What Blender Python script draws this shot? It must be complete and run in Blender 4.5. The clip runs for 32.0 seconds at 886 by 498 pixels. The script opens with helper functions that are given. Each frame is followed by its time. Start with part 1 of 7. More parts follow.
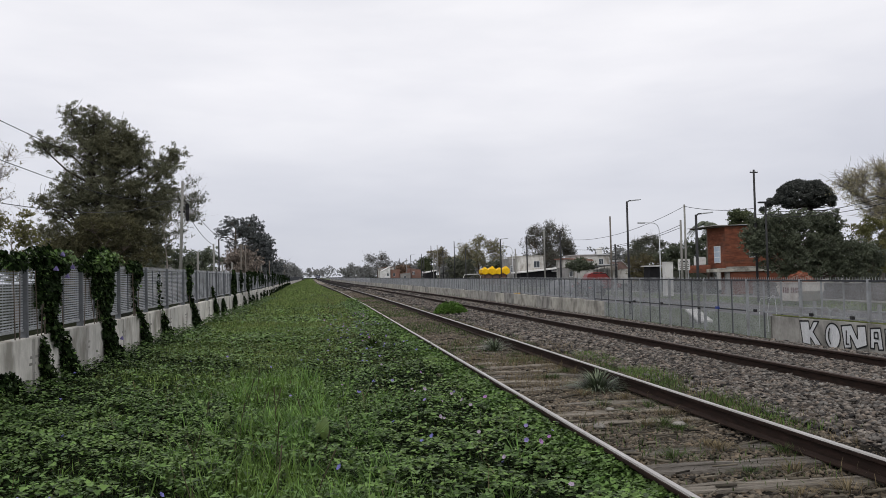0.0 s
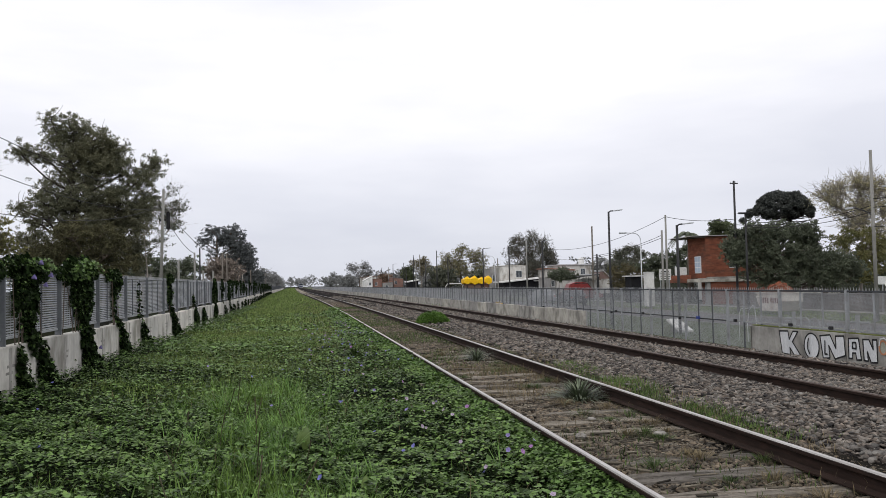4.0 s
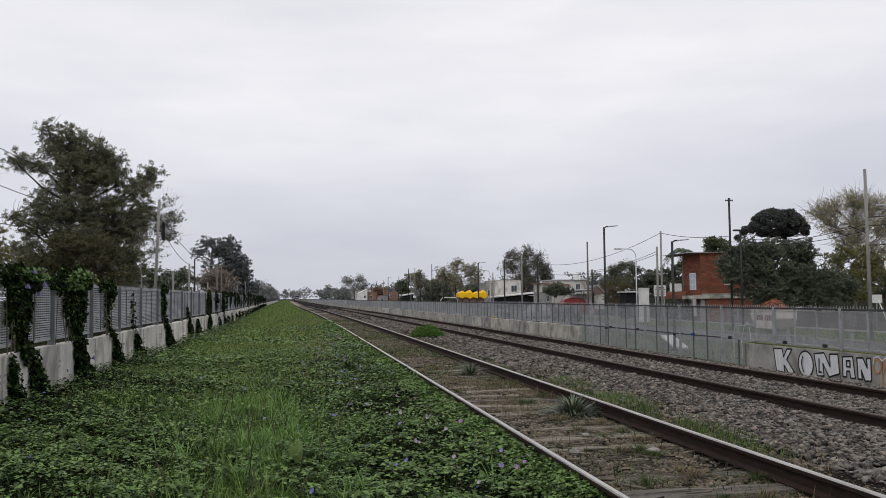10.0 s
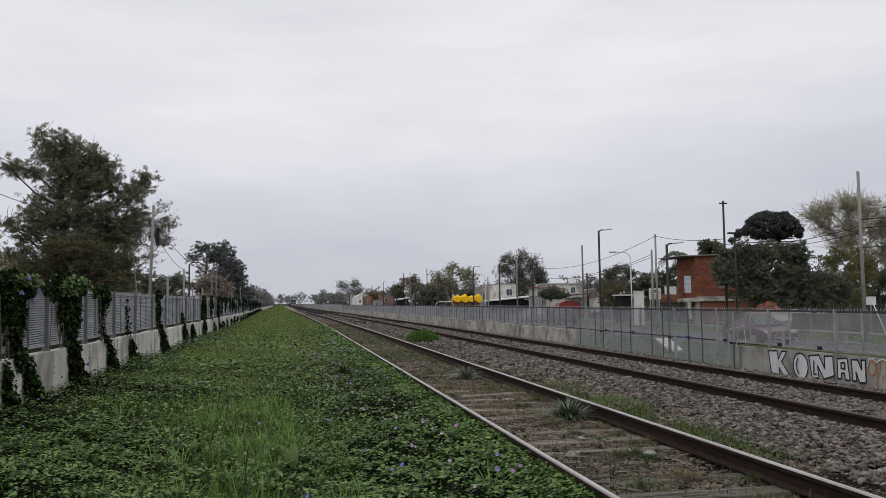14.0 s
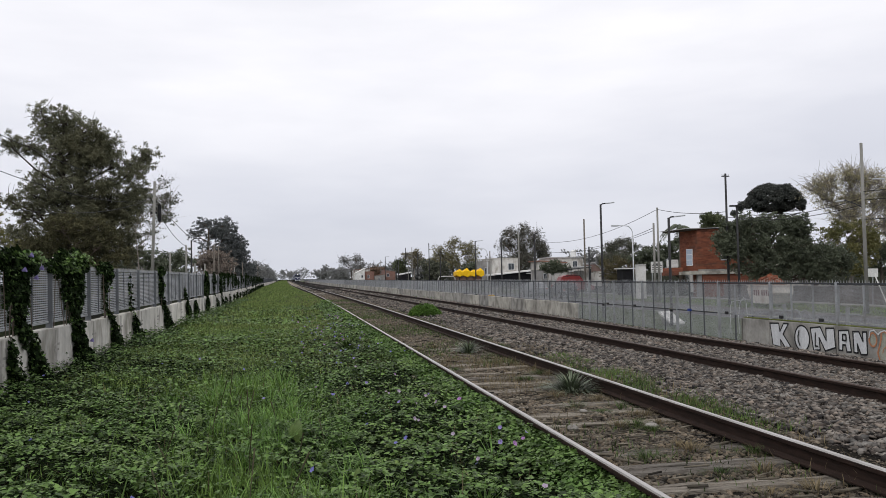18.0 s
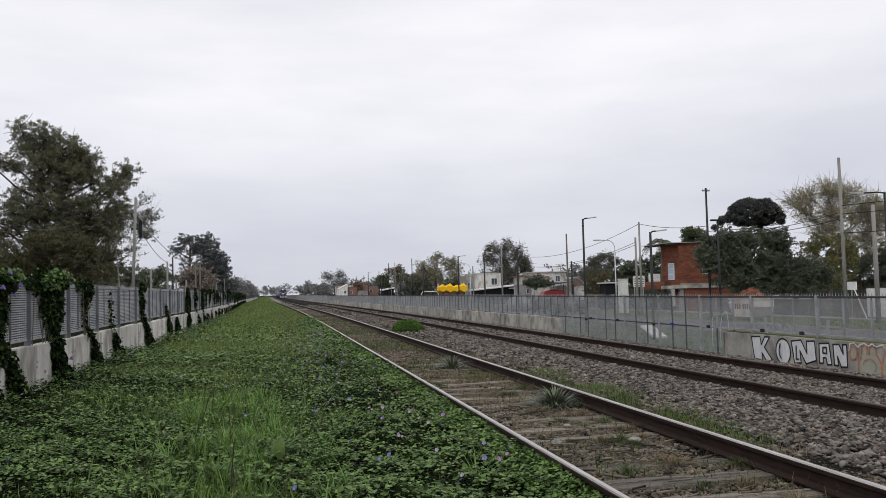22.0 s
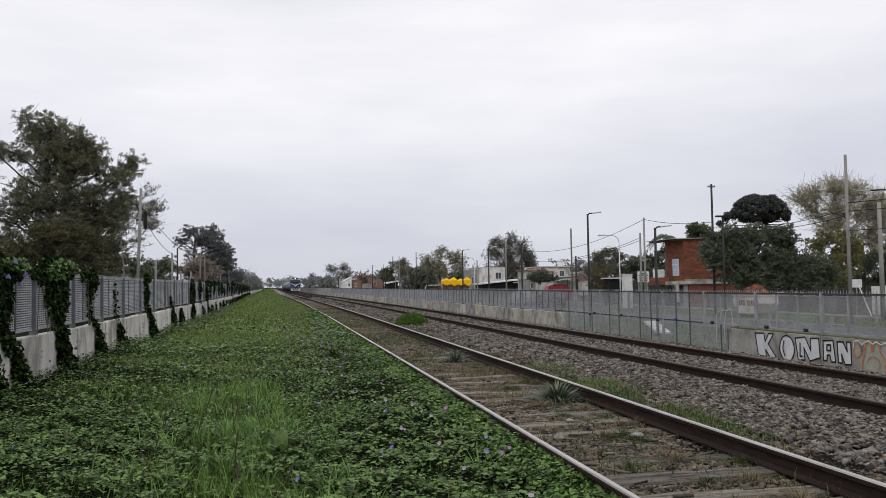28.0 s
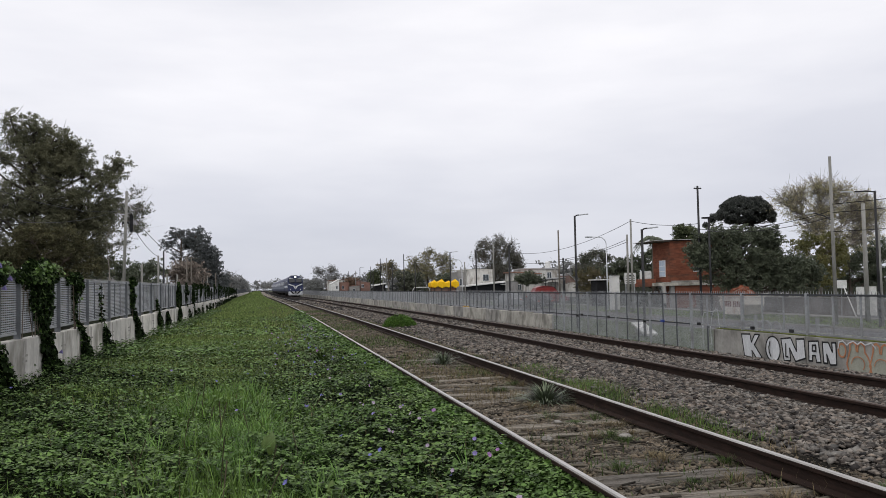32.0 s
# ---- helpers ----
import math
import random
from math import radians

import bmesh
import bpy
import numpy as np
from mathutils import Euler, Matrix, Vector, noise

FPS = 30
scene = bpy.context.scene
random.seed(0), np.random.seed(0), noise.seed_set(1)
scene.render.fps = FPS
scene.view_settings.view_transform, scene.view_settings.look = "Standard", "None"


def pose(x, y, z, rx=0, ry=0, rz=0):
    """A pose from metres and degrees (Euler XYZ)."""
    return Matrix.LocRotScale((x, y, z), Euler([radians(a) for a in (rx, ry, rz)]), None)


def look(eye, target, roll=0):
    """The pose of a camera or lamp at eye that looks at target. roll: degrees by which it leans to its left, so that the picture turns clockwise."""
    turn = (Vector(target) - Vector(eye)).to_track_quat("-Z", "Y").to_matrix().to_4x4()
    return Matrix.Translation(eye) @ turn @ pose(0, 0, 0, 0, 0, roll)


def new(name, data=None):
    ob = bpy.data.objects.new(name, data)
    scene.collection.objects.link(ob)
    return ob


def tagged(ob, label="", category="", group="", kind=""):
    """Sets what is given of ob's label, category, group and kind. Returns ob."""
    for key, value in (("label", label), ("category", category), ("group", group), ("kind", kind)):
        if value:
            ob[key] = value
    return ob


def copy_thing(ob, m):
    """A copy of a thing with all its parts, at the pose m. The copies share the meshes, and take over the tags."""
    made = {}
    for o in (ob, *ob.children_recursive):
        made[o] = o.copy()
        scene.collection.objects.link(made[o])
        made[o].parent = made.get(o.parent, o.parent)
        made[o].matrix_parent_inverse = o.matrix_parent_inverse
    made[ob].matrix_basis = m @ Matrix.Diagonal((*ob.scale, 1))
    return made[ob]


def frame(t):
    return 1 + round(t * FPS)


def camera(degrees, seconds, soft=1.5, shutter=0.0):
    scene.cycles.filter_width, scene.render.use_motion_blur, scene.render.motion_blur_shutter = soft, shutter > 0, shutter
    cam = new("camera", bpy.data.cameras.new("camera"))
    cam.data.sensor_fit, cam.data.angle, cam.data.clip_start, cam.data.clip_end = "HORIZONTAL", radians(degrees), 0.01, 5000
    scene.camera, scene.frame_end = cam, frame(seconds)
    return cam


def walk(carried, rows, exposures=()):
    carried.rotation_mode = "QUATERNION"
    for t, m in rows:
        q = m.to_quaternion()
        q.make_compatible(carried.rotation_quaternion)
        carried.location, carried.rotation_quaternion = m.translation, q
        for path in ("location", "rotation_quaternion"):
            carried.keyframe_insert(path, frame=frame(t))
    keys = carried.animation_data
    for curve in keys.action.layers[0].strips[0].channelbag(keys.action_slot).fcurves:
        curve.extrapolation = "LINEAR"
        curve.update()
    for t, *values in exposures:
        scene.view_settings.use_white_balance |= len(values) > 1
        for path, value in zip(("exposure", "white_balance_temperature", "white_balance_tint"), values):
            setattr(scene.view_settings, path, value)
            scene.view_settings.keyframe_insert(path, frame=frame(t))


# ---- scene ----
# One fixed standing place beside the line; the camera only turns. z = 0 is the top of the rails,
# y runs along the line, x across it.
EYE = (0.0, 0.0, 1.4)


def aim(yaw, pitch, roll):
    """A hand-held turn: yaw, then pitch, then lean about the lens axis."""
    return pose(*EYE) @ pose(0, 0, 0, 0, 0, yaw) @ pose(0, 0, 0, 90 + pitch, 0, 0) @ pose(0, 0, 0, 0, 0, roll)


PATH = [
    (0, -8.56, 1.74, -1.38), (0.5, -8.70, 1.55, -1.42), (1, -9.10, 1.75, -1.43), (1.5, -9.48, 2.11, -1.37),
    (2, -9.65, 2.39, -1.41), (2.5, -9.89, 2.44, -1.26), (4.5, -9.71, 2.25, -1.21), (5, -9.63, 1.63, -1.14),
    (5.5, -9.67, 1.61, -1.06), (6, -9.64, 1.75, -1.05), (6.5, -9.59, 2.08, -1.07), (7, -9.43, 2.37, -1.20),
    (7.5, -9.38, 2.43, -1.20), (8, -9.46, 2.69, -1.06), (8.5, -9.59, 2.93, -0.95), (9, -9.75, 3.03, -0.76),
    (9.5, -9.89, 3.16, -0.73), (10, -10.12, 3.31, -0.62), (10.5, -10.24, 3.58, -0.52), (11, -10.12, 3.82, -0.74),
    (11.5, -10.05, 3.78, -0.92), (12, -10.28, 3.67, -0.94), (12.5, -10.43, 3.69, -0.83), (13, -10.45, 3.71, -0.78),
    (13.5, -10.40, 3.57, -0.96), (14, -10.47, 3.59, -0.92), (14.5, -10.51, 3.54, -0.85), (16.5, -10.69, 3.62, -0.87),
    (17, -10.73, 3.40, -0.80), (17.5, -10.61, 2.70, -0.83), (18, -10.31, 1.84, -1.26), (18.5, -10.55, 1.71, -1.19),
    (19, -11.23, 1.83, -1.23), (19.5, -11.38, 1.88, -1.23), (20, -11.39, 1.98, -1.35), (20.5, -11.46, 2.06, -1.28),
    (21, -11.59, 2.18, -1.14), (21.5, -11.61, 2.61, -1.23), (22, -11.51, 2.86, -1.55), (22.5, -11.51, 2.92, -1.56),
    (23, -11.39, 2.89, -1.65), (23.5, -10.94, 2.93, -1.76), (24, -9.94, 3.12, -1.61), (24.5, -8.42, 4.05, -0.74),
    (26.5, -8.31, 4.70, -1.22), (27, -9.63, 3.75, -1.22), (27.5, -10.45, 2.75, -0.91), (28, -11.20, 2.43, -1.01),
    (28.5, -11.55, 2.40, -1.11), (29, -11.75, 2.32, -1.05), (29.5, -11.99, 2.21, -0.99), (30, -12.00, 2.23, -1.06),
    (30.5, -12.12, 2.29, -1.17), (31, -12.11, 2.39, -1.23), (31.5, -12.16, 2.53, -1.33), (32, -12.06, 2.56, -1.20),
]
EXPOSURE = [(0, 0.05), (0.5, 0.28), (1, 0.40), (2, 0.25), (4.5, 0.26), (6, 0.28), (7, 0.22), (9, 0.0), (10, -0.01), (11, -0.11), (13, -0.11), (17, -0.07), (18, 0.16), (19, 0.27), (20, 0.22), (22, 0.08), (23, 0.01), (24, 0.02), (27, -0.19), (28, 0.08), (29, 0.12), (32, 0.11)]
cam = camera(56.14, 32.0, soft=0.55)
walk(cam, [(t, aim(a, b, c)) for t, a, b, c in PATH], EXPOSURE)


# ---- overcast sky and one weak, wide sun ----
def build_sky():
    w = bpy.data.worlds.new("sky")
    scene.world = w
    w.use_nodes = True
    nt = w.node_tree
    N, L = nt.nodes, nt.links
    out = [n for n in N if n.type == "BACKGROUND"][0]
    sky = N.new("ShaderNodeTexSky")
    sky.sky_type = "NISHITA"
    sky.sun_disc = False
    sky.sun_elevation, sky.sun_rotation = radians(48), radians(150)
    dim = N.new("ShaderNodeVectorMath")
    dim.operation = "SCALE"
    dim.inputs["Scale"].default_value = 0.1
    L.new(sky.outputs[0], dim.inputs[0])
    tc = N.new("ShaderNodeTexCoord")
    sep = N.new("ShaderNodeSeparateXYZ")
    L.new(tc.outputs["Generated"], sep.inputs[0])
    grad = N.new("ShaderNodeValToRGB")
    r = grad.color_ramp
    r.elements[0].position, r.elements[0].color = 0.0, (0.650, 0.668, 0.738, 1)
    r.elements[1].position, r.elements[1].color = 0.42, (0.985, 0.972, 0.995, 1)
    e = r.elements.new(0.10)
    e.color = (0.722, 0.731, 0.795, 1)
    e = r.elements.new(0.22)
    e.color = (0.903, 0.898, 0.940, 1)
    L.new(sep.outputs["Z"], grad.inputs[0])
    mp = N.new("ShaderNodeMapping")
    mp.inputs["Scale"].default_value = (1.0, 1.0, 4.2)
    L.new(tc.outputs["Generated"], mp.inputs[0])
    ns = N.new("ShaderNodeTexNoise")
    ns.inputs["Scale"].default_value = 2.3
    ns.inputs["Detail"].default_value = 5
    ns.inputs["Roughness"].default_value = 0.5
    L.new(mp.outputs[0], ns.inputs[0])
    cr = N.new("ShaderNodeValToRGB")
    cr.color_ramp.elements[0].position, cr.color_ramp.elements[0].color = 0.32, (0.86, 0.87, 0.90, 1)
    cr.color_ramp.elements[1].position, cr.color_ramp.elements[1].color = 0.66, (1.07, 1.065, 1.06, 1)
    L.new(ns.outputs["Fac"], cr.inputs[0])
    mul = N.new("ShaderNodeVectorMath")
    mul.operation = "MULTIPLY"
    L.new(grad.outputs[0], mul.inputs[0])
    L.new(cr.outputs[0], mul.inputs[1])
    mix = N.new("ShaderNodeMix")
    mix.data_type = "RGBA"
    mix.inputs["Factor"].default_value = 0.95
    L.new(dim.outputs[0], mix.inputs["A"])
    L.new(mul.outputs[0], mix.inputs["B"])
    L.new(mix.outputs["Result"], out.inputs["Color"])
    out.inputs["Strength"].default_value = SKY


SKY = 0.97
build_sky()
sun = new("sun", bpy.data.lights.new("sun", "SUN"))
sun.data.energy, sun.data.angle, sun.data.color = 0.8, radians(25), (1.0, 0.97, 0.93)
sun.matrix_world = look((0, 0, 0), (0.33, 0.58, -0.74))


# ---- materials ----
MATS = {}


def mat(name, c1, c2=None, scale=4.0, rough=0.85, metal=0.0, bump=0.0, bscale=60.0, stain=None, sscale=0.8, samount=0.5,
        island=0.0, rand=0.0, world=True, stretch=(1, 1, 1), spec=0.15, transl=0.0, emit=None, hue=None):
    """A surface with two scales of colour, optional stains, relief and variation from piece to piece."""
    if name in MATS:
        return MATS[name]
    m = bpy.data.materials.new(name)
    MATS[name] = m
    m.use_nodes = True
    N, L = m.node_tree.nodes, m.node_tree.links
    bs = N["Principled BSDF"]
    c2 = c2 or tuple(0.75 * v for v in c1)
    if world:
        src = N.new("ShaderNodeNewGeometry").outputs["Position"]
    else:
        src = N.new("ShaderNodeTexCoord").outputs["Object"]
    mp = N.new("ShaderNodeMapping")
    mp.inputs["Scale"].default_value = stretch
    L.new(src, mp.inputs[0])

    def noise_at(s, detail=5.0):
        n = N.new("ShaderNodeTexNoise")
        n.inputs["Scale"].default_value = s
        n.inputs["Detail"].default_value = detail
        L.new(mp.outputs[0], n.inputs[0])
        return n.outputs["Fac"]

    def ramp(fac, a, b, ca, cb):
        r = N.new("ShaderNodeValToRGB")
        r.color_ramp.elements[0].position, r.color_ramp.elements[1].position = a, b
        r.color_ramp.elements[0].color, r.color_ramp.elements[1].color = (*ca, 1), (*cb, 1)
        L.new(fac, r.inputs[0])
        return r.outputs[0]

    def mixed(a, b, fac, how="MIX"):
        x = N.new("ShaderNodeMix")
        x.data_type, x.blend_type = "RGBA", how
        if isinstance(fac, float):
            x.inputs["Factor"].default_value = fac
        else:
            L.new(fac, x.inputs["Factor"])
        L.new(a, x.inputs["A"])
        if isinstance(b, tuple):
            x.inputs["B"].default_value = (*b, 1)
        else:
            L.new(b, x.inputs["B"])
        return x.outputs["Result"]

    col = ramp(noise_at(scale), 0.3, 0.7, c1, c2)
    fine = ramp(noise_at(scale * 9, 3.0), 0.3, 0.75, (0.72, 0.72, 0.72), (1.15, 1.15, 1.15))
    col = mixed(col, fine, 0.6, "MULTIPLY")
    if stain:
        f = ramp(noise_at(sscale, 6.0), 0.48, 0.66, (0, 0, 0), (samount,) * 3)
        col = mixed(col, stain, f)
    if island or rand:
        if island:
            rv = N.new("ShaderNodeNewGeometry").outputs["Random Per Island"]
        else:
            rv = N.new("ShaderNodeObjectInfo").outputs["Random"]
        k = max(island, rand)
        v = ramp(rv, 0.0, 1.0, (1 - k, 1 - k, 1 - k), (1 + k, 1 + k * 0.9, 1 + k * 0.6))
        col = mixed(col, v, 1.0, "MULTIPLY")
    if hue:
        rv = N.new("ShaderNodeNewGeometry").outputs["Random Per Island"]
        k7 = N.new("ShaderNodeMath")
        k7.operation = "MULTIPLY"
        k7.inputs[1].default_value = 37.7
        fr = N.new("ShaderNodeMath")
        fr.operation = "FRACT"
        L.new(rv, k7.inputs[0])
        L.new(k7.outputs[0], fr.inputs[0])
        col = mixed(col, ramp(fr.outputs[0], 0.0, 1.0, hue[0], hue[1]), 1.0, "MULTIPLY")
    L.new(col, bs.inputs["Base Color"])
    bs.inputs["Roughness"].default_value = rough
    bs.inputs["Metallic"].default_value = metal
    bs.inputs["Specular IOR Level"].default_value = spec
    if transl:
        out = [n for n in N if n.type == "OUTPUT_MATERIAL"][0]
        tr = N.new("ShaderNodeBsdfTranslucent")
        L.new(col, tr.inputs["Color"])
        mx = N.new("ShaderNodeMixShader")
        mx.inputs[0].default_value = transl
        L.new(bs.outputs[0], mx.inputs[1])
        L.new(tr.outputs[0], mx.inputs[2])
        L.new(mx.outputs[0], out.inputs["Surface"])
    if bump:
        b = N.new("ShaderNodeBump")
        b.inputs["Strength"].default_value = bump
        b.inputs["Distance"].default_value = 0.02
        L.new(noise_at(bscale, 4.0), b.inputs["Height"])
        L.new(b.outputs[0], bs.inputs["Normal"])
    if emit:
        bs.inputs["Emission Color"].default_value = (*emit[0], 1)
        bs.inputs["Emission Strength"].default_value = emit[1]
    return m


def glass_mat(name, tint, rough=0.08):
    if name in MATS:
        return MATS[name]
    m = bpy.data.materials.new(name)
    MATS[name] = m
    m.use_nodes = True
    b = m.node_tree.nodes["Principled BSDF"]
    b.inputs["Base Color"].default_value = (*tint, 1)
    b.inputs["Roughness"].default_value = rough
    b.inputs["Specular IOR Level"].default_value = 0.6
    return m


# darker than bare soil: shade under the leaves is put into this colour
TURF_SHADE = mat("shade_black_turf", (0.008, 0.010, 0.005), (0.014, 0.017, 0.007), 1.2, 0.95, bump=0.7, bscale=40, stain=(0.02, 0.019, 0.011), sscale=0.25, samount=0.5, spec=0.02)
# dark soil, with shade of the gaps between sleepers added to its colour
BED_OLD = mat("shade_dark_track_soil", (0.020, 0.018, 0.015), (0.010, 0.009, 0.008), 6.0, 0.95, bump=0.9, bscale=50, stain=(0.03, 0.027, 0.02), sscale=2.0, spec=0.02)
# crevice shade between stones is put into this near-black
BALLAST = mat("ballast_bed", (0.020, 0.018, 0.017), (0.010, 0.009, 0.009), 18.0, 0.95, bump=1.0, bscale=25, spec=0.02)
STONE = mat("ballast_stone", (0.200, 0.190, 0.189), (0.068, 0.064, 0.065), 9.0, 0.95, island=0.8, bump=0.3, spec=0.05, hue=((1.06, 0.97, 0.93), (0.94, 0.99, 1.06)))
TIE = mat("weathered_sleeper_wood", (0.43, 0.395, 0.355), (0.17, 0.155, 0.138), 3.0, 0.92, bump=1.0, bscale=22, stretch=(0.35, 14, 6), rand=0.38, stain=(0.05, 0.045, 0.038), sscale=0.8, samount=0.45, spec=0.05)
TIE2 = mat("sleeper_concrete", (0.15, 0.138, 0.128), (0.10, 0.093, 0.087), 5.0, 0.92, bump=0.3, rand=0.2)
RUST = mat("rusted_rail_steel", (0.040, 0.025, 0.020), (0.020, 0.0145, 0.0125), 10, 0.85, 0.1, bump=0.25, stretch=(4, 0.6, 4), spec=0.1)
SHINE = mat("worn_rail_head", (0.50, 0.485, 0.465), (0.33, 0.31, 0.29), 3, 0.36, 0.5, stretch=(8, 0.4, 1))
SHINE2 = mat("dull_rail_head", (0.10, 0.072, 0.06), (0.06, 0.045, 0.038), 3, 0.55, 0.4, stretch=(8, 0.4, 1))
GALV = mat("galvanised_steel", (0.37, 0.385, 0.40), (0.28, 0.29, 0.30), 3.0, 0.6, 0.1, stain=(0.14, 0.12, 0.105), sscale=1.5, samount=0.3)
FRAME_D = mat("dark_fence_rail", (0.075, 0.08, 0.088), (0.05, 0.053, 0.06), 3, 0.6, 0.2)
# darker post colour for the left fence and for posts beyond y = 38
POST_L = mat("weathered_fence_post", (0.17, 0.18, 0.192), (0.115, 0.122, 0.132), 3, 0.6, 0.2)
WIRE_L = mat("dull_mesh_wire", (0.46, 0.475, 0.50), (0.36, 0.373, 0.395), 2.0, 0.6, 0.2, stain=(0.13, 0.13, 0.13), sscale=0.7, samount=0.5)
WIRE = mat("welded_mesh_wire", (0.42, 0.435, 0.455), (0.33, 0.342, 0.36), 2.0, 0.6, 0.2, stain=(0.2, 0.2, 0.205), sscale=0.7, samount=0.4)
CONC = mat("wall_concrete", (0.68, 0.665, 0.63), (0.52, 0.505, 0.475), 1.3, 0.92, bump=0.35, stain=(0.19, 0.18, 0.155), sscale=1.7, samount=0.8, stretch=(1, 1, 0.55), rand=0.14)
CONC_D = mat("aged_concrete", (0.48, 0.468, 0.442), (0.31, 0.30, 0.283), 1.1, 0.93, bump=0.4, stain=(0.13, 0.125, 0.115), sscale=1.5, samount=0.75, stretch=(1, 1, 0.8), rand=0.24)
MOSS = mat("moss", (0.16, 0.18, 0.05), (0.10, 0.12, 0.04), 8, 0.95, bump=0.6)
IVY = mat("vine_leaf", (0.073, 0.139, 0.043), (0.120, 0.194, 0.065), 1.4, 0.5, island=0.75, transl=0.10, spec=0.12)
# dark leaf with the shade below the top leaves put into its colour
IVY_D = mat("shade_dark_vine_leaf", (0.0085, 0.017, 0.0065), (0.018, 0.034, 0.011), 6, 0.75, island=0.6, transl=0.05, spec=0.04)
IVY_L = mat("young_vine_leaf", (0.15, 0.225, 0.065), (0.11, 0.175, 0.052), 6, 0.45, island=0.5, transl=0.2, spec=0.3)
GRASS = mat("grass_blade", (0.155, 0.255, 0.066), (0.09, 0.17, 0.043), 1.3, 0.5, island=0.7, transl=0.3)
GRASS_F = mat("short_grass", (0.125, 0.215, 0.062), (0.21, 0.265, 0.105), 0.9, 0.7, island=0.7, transl=0.25)
WEED = mat("dull_weed", (0.085, 0.13, 0.045), (0.05, 0.082, 0.03), 2.0, 0.6, island=0.7, transl=0.2)
STRAW = mat("brownish_seed_grass", (0.21, 0.175, 0.135), (0.14, 0.115, 0.10), 1.0, 0.85, island=0.45, transl=0.2)
DRY = mat("dry_grass", (0.22, 0.18, 0.115), (0.14, 0.118, 0.076), 4, 0.85, island=0.5, transl=0.2)
ASPH = mat("road_asphalt", (0.135, 0.135, 0.14), (0.095, 0.095, 0.10), 0.8, 0.9, bump=0.3, stain=(0.06, 0.06, 0.062), sscale=0.4)
VERGE = mat("rough_verge", (0.085, 0.11, 0.05), (0.06, 0.078, 0.038), 1.5, 0.95, bump=0.8, bscale=30, stain=(0.10, 0.09, 0.06), sscale=0.5, samount=0.6)
PAVE = mat("pavement_concrete", (0.30, 0.29, 0.275), (0.23, 0.22, 0.21), 1.0, 0.92, bump=0.3)
BARK = mat("tree_bark", (0.16, 0.13, 0.105), (0.085, 0.07, 0.058), 5, 0.95, bump=0.8, bscale=20, stretch=(1, 1, 0.25))
BARK_P = mat("pale_tree_bark", (0.30, 0.27, 0.235), (0.18, 0.16, 0.14), 4, 0.95, bump=0.6, bscale=20, stretch=(1, 1, 0.25))


# ---- mesh helpers ----
def amesh(name, verts, faces, material, parent=None, smooth=False):
    """One mesh object from arrays of points and of equal-sided faces."""
    me = bpy.data.meshes.new(name)
    V, F = np.asarray(verts, np.float32), np.asarray(faces, np.int32)
    k = F.shape[1]
    me.vertices.add(len(V))
    me.vertices.foreach_set("co", V.ravel())
    me.loops.add(F.size)
    me.loops.foreach_set("vertex_index", F.ravel())
    me.polygons.add(len(F))
    me.polygons.foreach_set("loop_start", np.arange(0, F.size, k, dtype=np.int32))
    me.update(calc_edges=True)
    me.validate()
    if smooth:
        me.polygons.foreach_set("use_smooth", np.ones(len(me.polygons), bool))
    me.materials.append(material)
    ob = new(name, me)
    ob.parent = parent
    return ob


def part(name, bm, material, parent=None, label="", smooth=False):
    """Links a bmesh as one mesh object under a thing or a part."""
    me = bpy.data.meshes.new(name)
    bm.to_mesh(me)
    bm.free()
    if smooth:
        for p in me.polygons:
            p.use_smooth = True
    for m in material if isinstance(material, (list, tuple)) else [material]:
        me.materials.append(m)
    ob = new(name, me)
    ob.parent = parent
    return tagged(ob, label)


def again(name, src, parent, m):
    """Another object on the mesh of src."""
    ob = new(name, src.data)
    ob.parent = parent
    ob.matrix_basis = m
    return ob


def empty(name, x, y, z, rz=0.0, **tags):
    ob = new(name)
    ob.empty_display_size = 0.2
    ob.matrix_basis = pose(x, y, z, 0, 0, rz)
    return tagged(ob, **tags)


def box(bm, x0, x1, y0, y1, z0, z1, bevel=0.0):
    vs = [bm.verts.new((x, y, z)) for x in (x0, x1) for y in (y0, y1) for z in (z0, z1)]
    fs = [bm.faces.new([vs[i] for i in q]) for q in ((0, 1, 3, 2), (4, 6, 7, 5), (0, 4, 5, 1), (2, 3, 7, 6), (0, 2, 6, 4), (1, 5, 7, 3))]
    if bevel:
        es = list({e for f in fs for e in f.edges})
        bmesh.ops.bevel(bm, geom=es, offset=bevel, segments=2, affect="EDGES", clamp_overlap=True)
    return bm


def boxed(x0, x1, y0, y1, z0, z1, bevel=0.0):
    return box(bmesh.new(), x0, x1, y0, y1, z0, z1, bevel)


def rod(bm, a, b, r0, r1=None, n=8, caps=True):
    a, b = Vector(a), Vector(b)
    r1 = r0 if r1 is None else r1
    q = (b - a).to_track_quat("Z", "Y").to_matrix()
    rings = []
    for p, r in ((a, r0), (b, r1)):
        rings.append([bm.verts.new(p + q @ Vector((r * math.cos(2 * math.pi * i / n), r * math.sin(2 * math.pi * i / n), 0))) for i in range(n)])
    for i in range(n):
        j = (i + 1) % n
        bm.faces.new((rings[0][i], rings[0][j], rings[1][j], rings[1][i]))
    if caps:
        bm.faces.new(rings[0][::-1])
        bm.faces.new(rings[1])
    return bm


